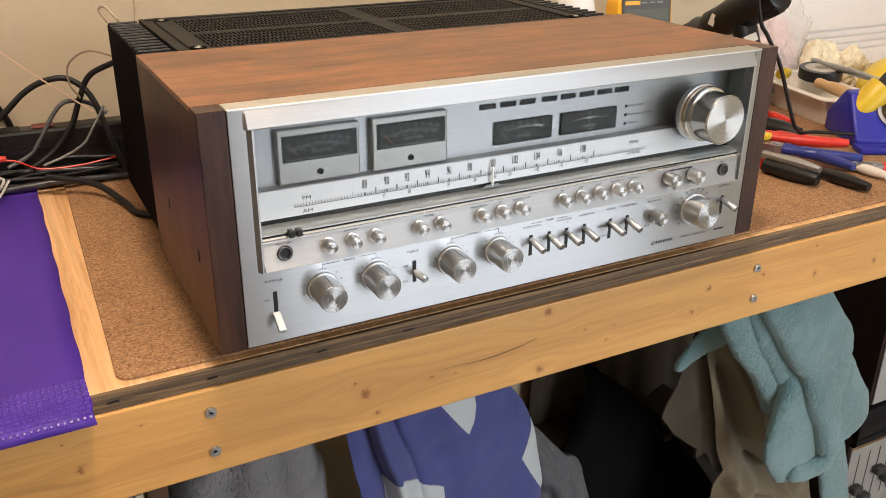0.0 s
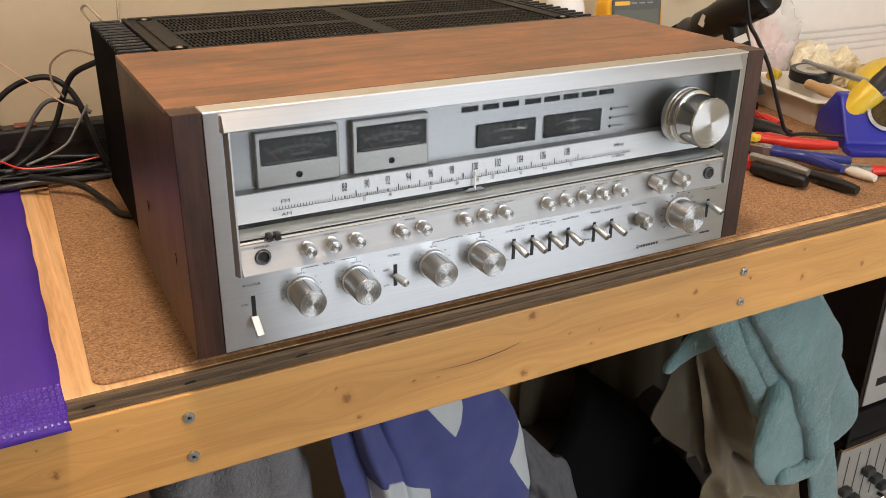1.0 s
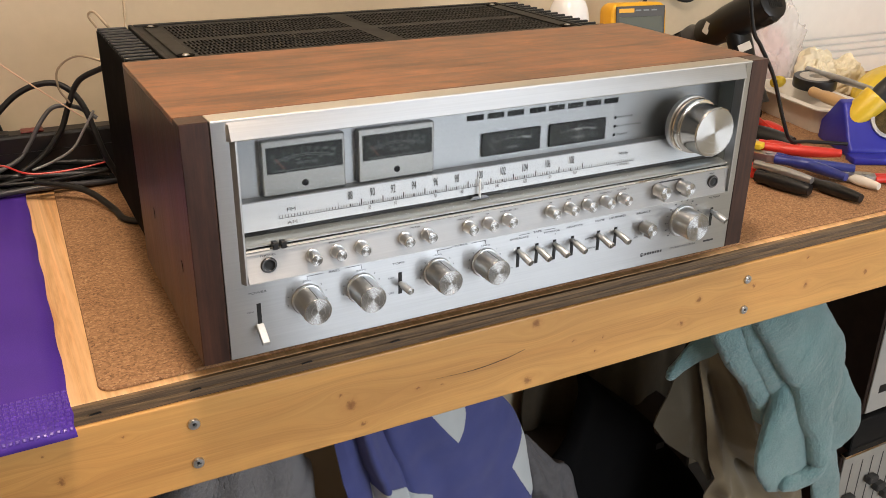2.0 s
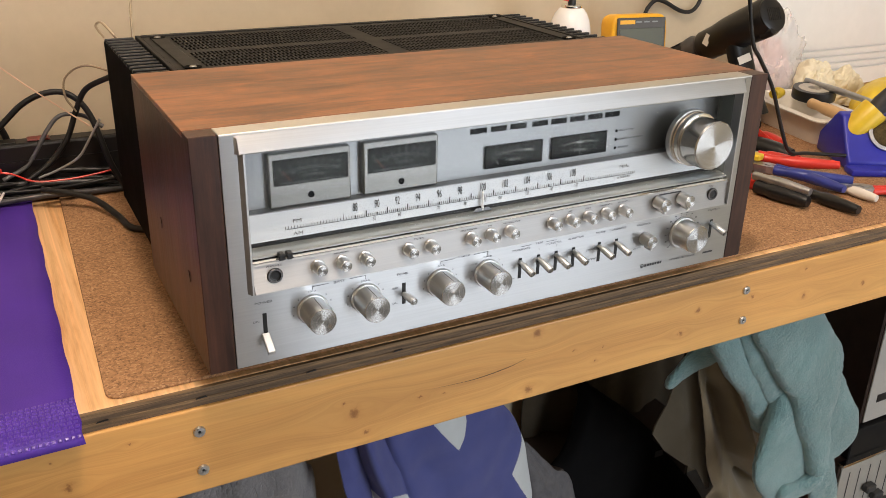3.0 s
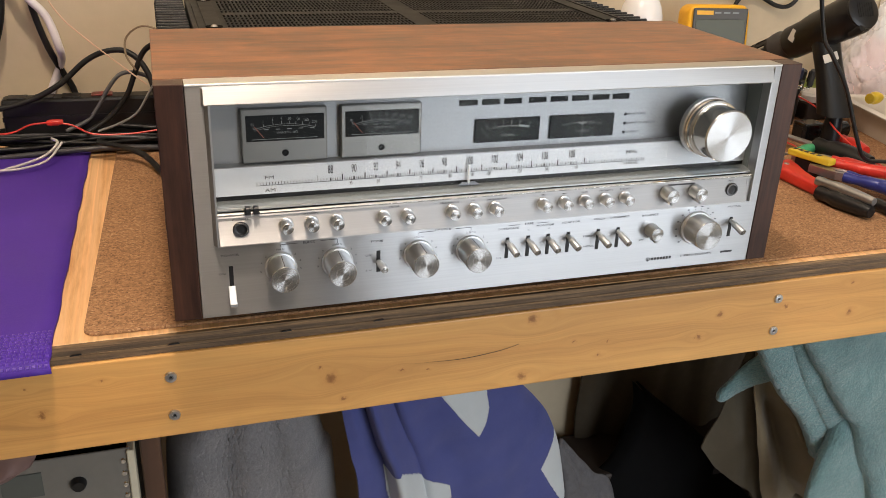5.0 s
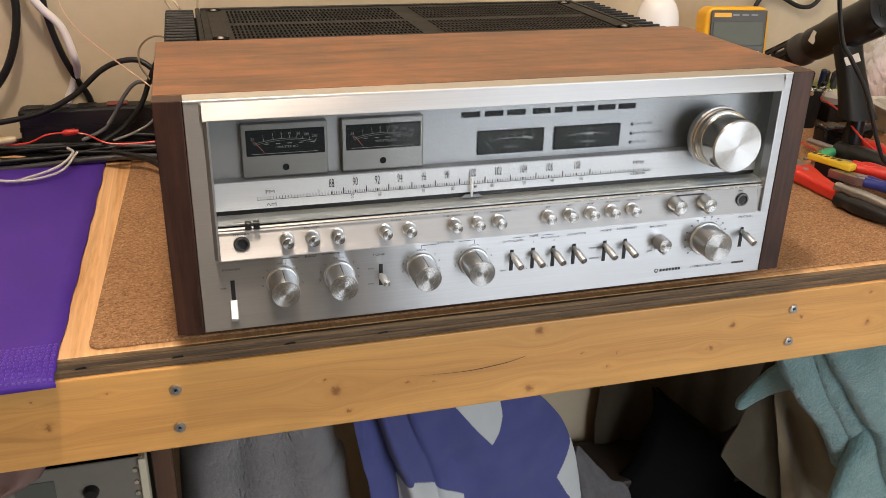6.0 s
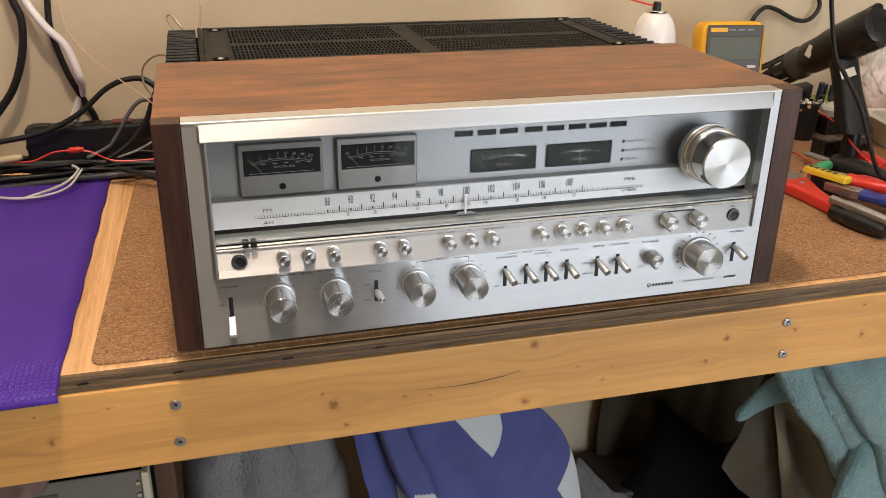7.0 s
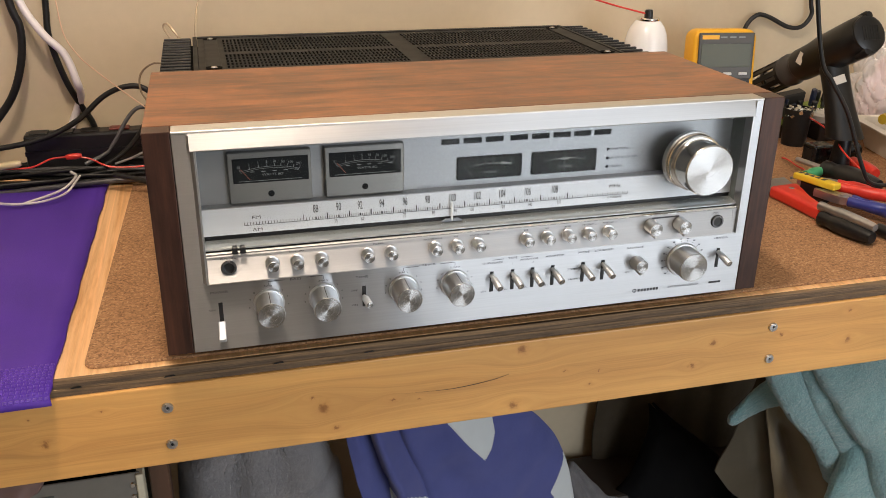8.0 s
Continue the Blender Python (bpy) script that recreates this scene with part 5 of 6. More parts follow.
fold("fold", [(1.010, 0.210, -0.500, 0.022), (1.0459, 0.207, -0.5665, 0.028), (1.0701, 0.206, -0.6079, 0.033), (1.0856, 0.206, -0.6531, 0.033), (1.1150, 0.206, -0.735, 0.028)], 0.010, tw)
fold("corner", [(0.866, 0.245, -0.262, 0.034), (0.828, 0.272, -0.325, 0.030), (0.800, 0.287, -0.352, 0.022), (0.776, 0.293, -0.376, 0.013), (0.757, 0.297, -0.397, 0.006)], 0.006, tw)
lining.parent, lining["label"] = trousers, "dark olive inner side"
if "category" in lining:
    del lining["category"]


def build_rack_device():
    d = thing("instrument_case", "grey metal instrument with screws along its panel edge", "instrument", (-0.083, 0.186, -0.246))
    GREY = plain("grey_panel_paint", (0.21, 0.20, 0.18), 0.42, 0.2, 0.08, 80, 0.05)
    EDGE = plain("ivory_edge", (0.62, 0.58, 0.45), 0.5, 0, 0.06, 80, 0.05)
    part("case", box(-0.36, -0.002, 0.022, 0.26, -0.30, -0.004, 0.003, 2), BLACK_METAL, d)
    b = box(-0.36, 0.0, 0.0, 0.003, -0.135, 0.0, 0.0008)
    part("front_panel", b, GREY, d, "scuffed grey front panel")
    part("panel_edge", box(-0.004, 0.004, -0.004, 0.020, -0.300, -0.001, 0.001), EDGE, d, "ivory side strip")
    for z in (-0.016, -0.032, -0.047, -0.062):
        part("panel_screw", lathe([(0, 0.0022), (0.0026, 0.0018), (0.0036, 0.0), (0, 0)], 16, outward(-0.0085, 0.0, z)), CHROME, d, "brass-plated screw", True)
    part("display_plate", box(-0.132, -0.091, -0.0012, 0.0, -0.045, -0.0145, 0.0004), plain("grey_green_plate", (0.10, 0.11, 0.10), 0.4, 0, 0.1), d, "darker grey plate")
    part("shaft_hole", lathe([(0, 0.008), (0.006, 0.008), (0.0075, 0.006), (0.0085, 0.0), (0, 0)], 20, outward(-0.056, 0.0, -0.036)), BLACK, d, "black spindle", True)
    post = thing("shelf_stand", "dark stained wooden shelf stand beside the instrument", "shelf")
    STAIN = timber("stained_wood", (0.12, 0.06, 0.035), (0.06, 0.03, 0.018), (26, 26, 1.6), 0.5)
    part("upright", box(-0.074, -0.052, 0.196, 0.225, FLOOR, -0.132, 0.002), STAIN, post)
    part("upright", box(-0.47, -0.448, 0.196, 0.225, FLOOR, -0.132, 0.002), STAIN, post)
    part("board", box(-0.447, -0.0745, 0.198, 0.47, -0.568, -0.548, 0.002), STAIN, post)


build_rack_device()


def build_hifi():
    SIDE = timber("dark_cabinet_veneer", (0.040, 0.022, 0.016), (0.018, 0.010, 0.008), (2, 30, 30), 0.4)
    SIL = plain("silver_lacquer", (0.50, 0.49, 0.46), 0.4, 0.25, 0.05, 200, 0.03)
    GRY = plain("grey_fascia", (0.36, 0.345, 0.31), 0.45, 0.15, 0.1, 100, 0.05)
    GREY_CAP = plain("slider_grey", (0.045, 0.045, 0.045), 0.4, 0, 0.1)
    a = thing("hifi_amplifier", "silver-fronted hi-fi amplifier in a dark veneer case", "amplifier", (1.2598, 0.275, -0.6071))
    part("case", box(0.0, 0.44, 0.004, 0.33, 0.0, 0.285, 0.002), SIDE, a)
    part("fascia", box(0.006, 0.434, 0.0, 0.0036, 0.004, 0.280, 0.001), SIL, a, "pale silver fascia")
    part("slot", box(0.030, 0.075, -0.001, 0.0004, 0.045, 0.062), BLACK, a)
    part("knob", lathe([(0.022, 0), (0.021, 0.018), (0, 0.018)], 32, outward(0.055, 0.0, 0.14)), BLACK, a, "black rotary knob", True)
    e = thing("graphic_equalizer", "grey slider equalizer with chrome trim, standing under the amplifier", "equalizer", (1.2014, 0.255, FLOOR + 0.016))
    for x in (0.03, 0.42):
        for y in (0.04, 0.32):
            part("foot", lathe([(0.0, -0.016), (0.014, -0.016), (0.016, 0.0), (0, 0.0)], 20, pose(x, y, 0)), RUBBER, e, "", True)
    part("case", box(0.0, 0.50, 0.004, 0.33, 0.0, 0.2394, 0.002), SIDE, e)
    part("fascia", box(0.004, 0.496, 0.0, 0.0036, 0.004, 0.2364, 0.001), GRY, e, "grey fascia")
    part("chrome_trim", box(0.0, 0.50, -0.004, 0.010, 0.2399, 0.2454, 0.001), CHROME, e, "bright trim along the top edge")
    part("top_slab", box(0.03, 0.50, 0.011, 0.33, 0.2399, 0.3066, 0.002), BLACK_METAL, e)
    for k in range(8):
        x = 0.030 + 0.030 * k
        s = part("slider_slot", box(x - 0.001, x + 0.001, -0.0006, 0.0002, 0.0994, 0.2194), BLACK, e)
        z = 0.1044 + 0.028 * ((k * 2 + 1) % 3)
        part("slider_cap", box(x - 0.013, x + 0.013, -0.016, -0.0008, z, z + 0.016, 0.002), GREY_CAP, s, "dark grey slider cap")
    for x in (0.075, 0.150):
        part("chrome_knob", lathe([(0.020, 0), (0.020, 0.018), (0.017, 0.021), (0, 0.021)], 32, outward(x, 0.0, 0.0744)), CHROME, e, "chrome rotary knob", True)


build_hifi()


# ---------------------------------------------------------------- right end of the bench
YELLOW = plain("yellow_rubber", (0.78, 0.40, 0.015), 0.45, 0, 0.06, 90, 0.1)
YELLOW_PLASTIC = plain("yellow_plastic", (0.72, 0.50, 0.03), 0.4, 0, 0.08, 60, 0.1)
RED = plain("red_grip_plastic", (0.62, 0.035, 0.022), 0.35, 0, 0.1, 80, 0.08)
BLUE = plain("blue_grip_plastic", (0.022, 0.035, 0.22), 0.35, 0, 0.12, 80, 0.08)
STEEL = plain("tool_steel", (0.42, 0.42, 0.43), 0.35, 0.9, 0.15, 200, 0.1)
GREYPL = plain("grey_plastic", (0.030, 0.031, 0.034), 0.5, 0, 0.1, 120, 0.05)
CREAM = plain("cream_latex", (0.82, 0.74, 0.55), 0.55, 0, 0.06, 60, 0.4)
TRAYWHITE = plain("off_white_foam", (0.74, 0.70, 0.64), 0.6, 0, 0.04, 120, 0.1)
PINEDOWEL = timber("beech_dowel", (0.62, 0.40, 0.20), (0.52, 0.32, 0.15), (20, 20, 3), 0.5)
Z0 = BENCH + 0.0002


def build_multimeter():
    d = thing("multimeter", "yellow handheld multimeter leaning back on its stand", "multimeter", (0.784, 0.484, Z0 + 0.004), (-7, 0, -9))
    w, h = 0.0495, 0.190
    out = []
    for cx, cz, a0 in ((w - 0.016, h - 0.016, 0), (-w + 0.016, h - 0.016, 90), (-w + 0.014, 0.014, 180), (w - 0.014, 0.014, 270)):
        for k in range(7):
            a = radians(a0 + 15 * k)
            out.append((cx + 0.015 * math.cos(a), cz + 0.015 * math.sin(a)))
    part("holster", prism(out, 0.040, pose(0, 0.020, 0, 90, 0, 0), 0.005, 3), YELLOW, d, "yellow rubber holster", True)
    inner = [(x * 0.84, 0.008 + z * 0.925) for x, z in out]
    part("face", prism(inner, 0.004, pose(0, -0.0185, 0, 90, 0, 0), 0.0015, 2), GREYPL, d, "dark grey face", True)
    bez = plain("meter_bezel", (0.065, 0.063, 0.058), 0.5, 0, 0.06)
    part("bezel", box(-0.0425, 0.0425, -0.0242, -0.0222, 0.116, 0.184, 0.0015, 2), bez, d, "mid-grey display bezel")
    part("display", box(-0.0385, 0.0385, -0.0248, -0.0243, 0.134, 0.168, 0.0005), plain("lcd_grey", (0.085, 0.092, 0.066), 0.35, 0, 0.04, 30, 0.0, 0.25), d, "blank grey-green display")
    part("maker_plate", box(-0.038, -0.012, -0.0248, -0.0243, 0.1745, 0.1805), YELLOW, d, "orange maker's plate")
    b = bmesh.new()
    for k in range(3):
        stroke(b, -0.010 + k * 0.014, 0.1775, 0.000 + k * 0.014, 0.1775, 0.0011, -0.0249)
    part("maker_print", b, PALE_INK, d)
    for x in (-0.026, -0.002, 0.022):
        for z in (0.122, 0.108):
            part("push_key", box(x, x + 0.013, -0.0262, -0.0222, z, z + 0.0042, 0.0008), plain("key_grey", (0.55, 0.55, 0.54), 0.4, 0, 0.04), d, "pale key")
    part("dial", lathe([(0.019, 0), (0.018, 0.008), (0, 0.008)], 32, pose(0, -0.0222, 0.068, 90, 0, 0)), BLACK, d, "black rotary dial", True)
    part("stand", box(-0.025, 0.025, 0.030, 0.034, 0.006, 0.100, 0.001), GREYPL, d).matrix_basis = pose(0, 0.0, 0.0, 14, 0, 0)


build_multimeter()


def build_spray():
    x, y = 0.661, 0.500
    d = thing("spray_can", "white aerosol duster can with a red straw", "spray can", (x, y, Z0))
    part("can", lathe([(0, 0), (0.0305, 0), (0.032, 0.002), (0.032, 0.153), (0.0318, 0.168), (0.0306, 0.180), (0.0280, 0.191), (0.0240, 0.200), (0.0185, 0.207), (0.0160, 0.2085), (0, 0.2085)], 48), plain("white_lacquer", (0.80, 0.79, 0.78), 0.22, 0, 0.02, 40, 0.0), d, "glossy white can", True)
    part("valve_cup", lathe([(0.0150, 0.207), (0.0162, 0.209), (0.0162, 0.2115), (0.0148, 0.2128), (0.0080, 0.2115), (0, 0.2115)], 36), CHROME, d, "bright valve cup", True)
    part("nozzle", lathe([(0.0062, 0.211), (0.0062, 0.2200), (0.0050, 0.2235), (0, 0.2240)], 24), BLACK, d, "black spray nozzle", True)
    part("straw", tube([(-0.004, 0, 0.2180), (-0.05, 0.004, 0.2295), (-0.115, 0.01, 0.2480)], 0.0013, 8), RED, d, "thin red straw")


build_spray()


def build_heatgun():
    d = thing("heat_gun", "black heat gun standing on its handle with a slotted nozzle guard", "heat gun")
    tip, mid, end = Vector((0.907, 0.560, 0.066)), Vector((0.910, 0.497, 0.101)), Vector((0.918, 0.350, 0.181))
    ax = (end - tip).normalized()
    m = Matrix.Translation(tip) @ ax.to_track_quat("Z", "Y").to_matrix().to_4x4()
    L1 = (mid - tip).length
    L2 = (end - tip).length
    G = plain("gun_black", (0.006, 0.006, 0.0065), 0.34, 0, 0.2, 150, 0.06, 0.4)
    part("nozzle", lathe([(0.013, 0.004), (0.013, L1), (0, L1)], 28, m), STEEL, d, "steel nozzle tube", True)
    for k in range(10):
        a = 2 * math.pi * k / 10
        b = box(0.0205, 0.0230, -0.0042, 0.0042, 0.0, L1 - 0.004, 0.0006)
        b.transform(m @ Matrix.Rotation(a, 4, "Z"))
        part("guard_bar", b, G, d)
    for h in (0.0, L1 * 0.45, L1 - 0.008):
        part("guard_ring", lathe([(0.0200, h), (0.0232, h), (0.0232, h + 0.006), (0.0200, h + 0.006), (0.0200, h)], 36, m), G, d, "", True)
    part("collar", lathe([(0.020, L1 - 0.002), (0.0245, L1), (0.0250, L1 + 0.010), (0.0215, L1 + 0.016), (0.021, L1 + 0.030), (0.0235, L1 + 0.034)], 40, m), plain("grey_collar", (0.05, 0.05, 0.055), 0.3, 0.2, 0.1), d, "grey collar", True)
    part("body", lathe([(0.021, L1 + 0.026), (0.0245, L1 + 0.032), (0.0250, L1 + 0.060), (0.0280, L1 + 0.085), (0.0295, L2 - 0.020), (0.0290, L2 - 0.006), (0.0265, L2), (0, L2)], 48, m), G, d, "black barrel housing", True)
    part("end_cap", lathe([(0.0262, L2 - 0.001), (0.0258, L2 + 0.003), (0.0215, L2 + 0.0055), (0.0, L2 + 0.006)], 40, m), G, d, "round vented end cap", True)
    for a in (80, 250):
        b = lathe([(0.0, -0.016), (0.0065, -0.014), (0.0070, 0.002), (0.0050, 0.006), (0, 0.0065)], 20)
        b.transform(m @ Matrix.Rotation(radians(a), 4, "Z") @ Matrix.Translation((0.0265, 0, L2 - 0.002)))
        part("housing_lug", b, G, d, "", True)
    for k in range(7):
        b = box(-0.0012, 0.0012, -0.010, 0.010, L2 + 0.0052, L2 + 0.0064)
        b.transform(m @ Matrix.Translation((-0.012 + 0.004 * k, 0, 0)))
        part("vent_slot", b, RUBBER, d)
    # handle
    top = tip + ax * (L1 + 0.095)
    foot = Vector((0.926, 0.366, 0.030))
    hv = (foot - top)
    b = bmesh.new()
    rings = []
    n = 12
    for i in range(n + 1):
        t = i / n
        c = top + hv * t
        rx = 0.0225 - 0.003 * math.sin(math.pi * t) + 0.004 * t * t
        ry = 0.0165 - 0.002 * math.sin(math.pi * t) + 0.004 * t * t
        rings.append([b.verts.new((c.x + rx * math.copysign(abs(math.cos(a)) ** 0.7, math.cos(a)), c.y + ry * math.copysign(abs(math.sin(a)) ** 0.7, math.sin(a)), c.z)) for a in [2 * math.pi * k / 24 for k in range(24)]])
    for a, c in zip(rings, rings[1:]):
        for k in range(24):
            b.faces.new((a[k], a[(k + 1) % 24], c[(k + 1) % 24], c[k]))
    b.faces.new(rings[-1])
    bmesh.ops.recalc_face_normals(b, faces=b.faces[:])
    part("handle", b, G, d, "ribbed black pistol handle", True)
    part("cord_boot", lathe([(0, 0), (0.016, 0), (0.014, 0.02), (0.011, 0.056), (0, 0.056)], 24, pose(0.927, 0.368, Z0)), G, d, "black rubber boot under the handle", True)
    lab = plain("pale_label", (0.55, 0.53, 0.48), 0.5, 0, 0.08)
    b = box(-0.010, 0.010, -0.0007, 0.0, -0.006, 0.006, 0.0002)
    b.transform(Matrix.Translation(top + hv * 0.30 + Vector((-0.010, -0.0195, 0))) @ pose(0, 0, 0, -12, -24, -25))
    part("rating_label", b, lab, d, "pale rating label")
    b = box(-0.0055, 0.0055, -0.0006, 0.0, -0.009, 0.009, 0.0002)
    b.transform(Matrix.Translation(tip + ax * (L1 + 0.055) + Vector((-0.0248, -0.004, 0.004))) @ pose(0, 0, 0, 0, 20, -80))
    part("rating_label", b, lab, d, "pale rating label")


build_heatgun()


def cable(name, pts, r, material, label, category="cable", seg=10, group=""):
    return tagged(part(name, tube(pts, r, seg), material, smooth=True), label, category, group)


cable("mains_cord", [(0.893, WALL_Y - 0.014, -0.02), (0.894, WALL_Y - 0.014, 0.10), (0.895, WALL_Y - 0.012, 0.146), (0.913, WALL_Y - 0.012, 0.169), (0.936, WALL_Y - 0.012, 0.167), (0.977, WALL_Y - 0.012, 0.149), (1.004, WALL_Y - 0.012, 0.149), (1.019, WALL_Y - 0.012, 0.169), (1.012, WALL_Y - 0.012, 0.20), (1.00, WALL_Y - 0.012, 0.32)], 0.0036, RUBBER, "black mains cord looping against the wall")
cable("hanging_cord", [(0.705, 0.225, 0.36), (0.728, 0.22, 0.245), (0.749, 0.22, 0.175), (0.768, 0.22, 0.150), (0.800, 0.22, 0.108), (0.835, 0.22, 0.041), (0.858, 0.222, 0.012), (0.900, 0.225, 0.004), (0.96, 0.215, -0.004), (1.05, 0.19, -0.014), (1.3, 0.17, -0.0195)], 0.0027, RUBBER, "black cord hanging down across the tools")


# ---- hand tools
def grip(name, pts, r, material, parent, label="", flat=1.0):
    n = len(pts)
    b = tube(pts, r, 12, 10, True, lambda t: 0.72 + 0.55 * math.sin(math.pi * min(1, 0.12 + 0.86 * t)) ** 0.6 - 0.22 * math.exp(-((t - 0.2) / 0.1) ** 2))
    if flat != 1.0:
        zc = pts[n // 2][2]
        b.transform(Matrix.Translation((0, 0, zc)) @ Matrix.Diagonal((1, 1, flat, 1)) @ Matrix.Translation((0, 0, -zc)))
    return part(name, b, material, parent, label, True)


def pliers(label, joint, ends, grips, head, r, z, jaw=0.045):
    """Pivot at joint, two handle ends, jaws pointing to head."""
    d = thing("pliers", label, "pliers", group="hand tools")
    J, H = Vector((*joint, z)), Vector((*head, z))
    dirn = (H - J).normalized()
    side = Vector((-dirn.y, dirn.x, 0))
    for k, s in enumerate((1, -1)):
        prof = [J + side * 0.008 * s - dirn * 0.012, J + side * 0.011 * s, J + dirn * jaw * 0.45 + side * 0.008 * s, J + dirn * jaw + side * 0.0025 * s, J + dirn * jaw + side * 0.0004 * s, J + dirn * jaw * 0.4 + side * 0.0006 * s, J - dirn * 0.012 + side * 0.001 * s]
        b = bmesh.new()
        lo = [b.verts.new(p - Vector((0, 0, 0.005))) for p in prof]
        hi = [b.verts.new(p + Vector((0, 0, 0.005))) for p in prof]
        b.faces.new(lo)
        b.faces.new(hi[::-1])
        for i in range(len(lo)):
            b.faces.new((lo[i], lo[(i + 1) % len(lo)], hi[(i + 1) % len(lo)], hi[i]))
        bmesh.ops.recalc_face_normals(b, faces=b.faces[:])
        part("jaw", b, STEEL, d, "steel jaw")
        E = Vector((*ends[k], z + 0.001 * s))
        mid = (J + E) / 2 + side * 0.010 * s
        grip("handle", [tuple(J - dirn * 0.010 + side * 0.006 * s), tuple(mid), tuple(E)], r, grips, d)
    part("pivot", lathe([(0.005, -0.006), (0.005, 0.0062), (0, 0.0066)], 20, Matrix.Translation(J)), STEEL, d, "", True)
    return d




def build_scraper():
    d = thing("scraper", "red plastic scraper with a steel blade lying on the cork", "scraper", group="hand tools")
    left = [(0.757, 0.292), (0.760, 0.268), (0.762, 0.245), (0.762, 0.222), (0.764, 0.200), (0.768, 0.170), (0.772, 0.150)]
    right = [(0.783, 0.150), (0.784, 0.170), (0.783, 0.200), (0.784, 0.222), (0.788, 0.245), (0.796, 0.268), (0.803, 0.296)]
    part("handle", prism(left + right, 0.017, pose(0, 0, Z0), 0.005, 3), RED, d, "red moulded handle", True)
    part("blade", prism([(0.757, 0.290), (0.803, 0.294), (0.812, 0.336), (0.764, 0.330)], 0.0024, pose(0, 0, Z0 + 0.008)), STEEL, d, "worn steel blade")
    part("rivet", lathe([(0.0, 0.0012), (0.003, 0.0010), (0.004, 0.0), (0, 0)], 16, pose(0.780, 0.275, Z0 + 0.0169)), STEEL, d, "", True)


build_scraper()
pliers("blue-handled pliers lying among other tools", (0.822, 0.225), [(0.885, 0.133), (0.848, 0.116)], BLUE, (0.800, 0.262), 0.0064, Z0 + 0.016, 0.038)
pliers("red-handled cutters with worn grips", (0.832, 0.268), [(0.911, 0.178), (0.872, 0.206)], RED, (0.800, 0.300), 0.0066, Z0 + 0.021, 0.04)
pliers("small red long-nose pliers at the bench edge", (0.890, 0.118), [(0.985, 0.090), (0.975, 0.060)], RED, (0.860, 0.145), 0.0050, Z0 + 0.008)


def rod_tool(name, label, category, a, b2, r, z, material, tip=None):
    d = thing(name, label, category, group="hand tools")
    A, B = Vector((*a, z)), Vector((*b2, z))
    grip("handle", [tuple(A), tuple((A + B) / 2), tuple(B)], r, material, d)
    if tip:
        u = (A - B).normalized()
        part("shaft", tube([tuple(A + u * -0.004), tuple(A + u * tip)], r * 0.32, 10, 4, False), STEEL, d, "steel shaft")
    return d


rod_tool("utility_knife", "black plastic utility knife on the cork", "knife", (0.759, 0.184), (0.775, 0.110), 0.0088, Z0 + 0.0105, BLACK)
rod_tool("marker_pen", "black marker pen at the cork edge", "marker pen", (0.808, 0.140), (0.814, 0.064), 0.0068, Z0 + 0.0085, BLACK)
rod_tool("solder_sucker", "grey metal desoldering tube", "tool", (0.763, 0.194), (0.778, 0.112), 0.0058, Z0 + 0.0225, STEEL)
rod_tool("screwdriver", "black and red screwdriver with a fat grip", "screwdriver", (0.880, 0.340), (0.899, 0.252), 0.0125, Z0 + 0.0165, BLACK, 0.05)
rod_tool("screwdriver", "dark red screwdriver lying on the tools", "screwdriver", (0.956, 0.375), (0.951, 0.318), 0.0085, Z0 + 0.0105, RED, 0.05)
rod_tool("screwdriver", "screwdriver with a green collar", "screwdriver", (0.838, 0.326), (0.878, 0.338), 0.0060, Z0 + 0.0150, plain("green_plastic", (0.06, 0.36, 0.16), 0.4, 0, 0.1), 0.03)
rod_tool("probe_tip", "white and steel test probe at the bench edge", "probe", (0.873, 0.136), (0.876, 0.086), 0.0055, Z0 + 0.0075, TRAYWHITE, 0.02)
rod_tool("black_file", "dark round file lying along the tools", "file", (0.777, 0.284), (0.790, 0.212), 0.0052, Z0 + 0.0062, BLACK)


def build_yellow_blade():
    d = thing("blade_holder", "yellow blade holder with dark lettering", "blade holder", (0.8135, 0.270, Z0 + 0.022), (0, 0, -72))
    part("body", box(-0.032, 0.032, -0.008, 0.008, 0.0, 0.009, 0.002, 2), YELLOW_PLASTIC, d)
    b = bmesh.new()
    for k in range(5):
        box(-0.028 + k * 0.009, -0.0225 + k * 0.009, -0.0035, 0.0035, 0.0092, 0.0095, 0, 1, b)
    part("print_bars", b, INK, d)
    part("rest", box(-0.020, 0.020, -0.006, 0.006, -0.0219, -0.0002, 0.001), BLACK, d)


build_yellow_blade()


def build_clip():
    d = thing("alligator_adapter", "glossy black test adapter lying on the bench", "adapter", (0.938, 0.415, Z0), (0, 0, 3))
    GL = plain("glossy_black", (0.010, 0.010, 0.011), 0.15, 0, 0.1, 60, 0.0)
    part("socket", box(-0.032, 0.004, -0.014, 0.014, 0.0, 0.030, 0.003, 2), GL, d, "square black socket")
    part("socket_mouth", box(-0.0326, -0.0318, -0.009, 0.009, 0.006, 0.024), RUBBER, d)
    part("barrel", lathe([(0.011, 0), (0.011, 0.035), (0.013, 0.040), (0.013, 0.058), (0.006, 0.064), (0, 0.064)], 24, pose(0.0, 0, 0.0135, 0, 90, 0)), GL, d, "", True)


build_clip()


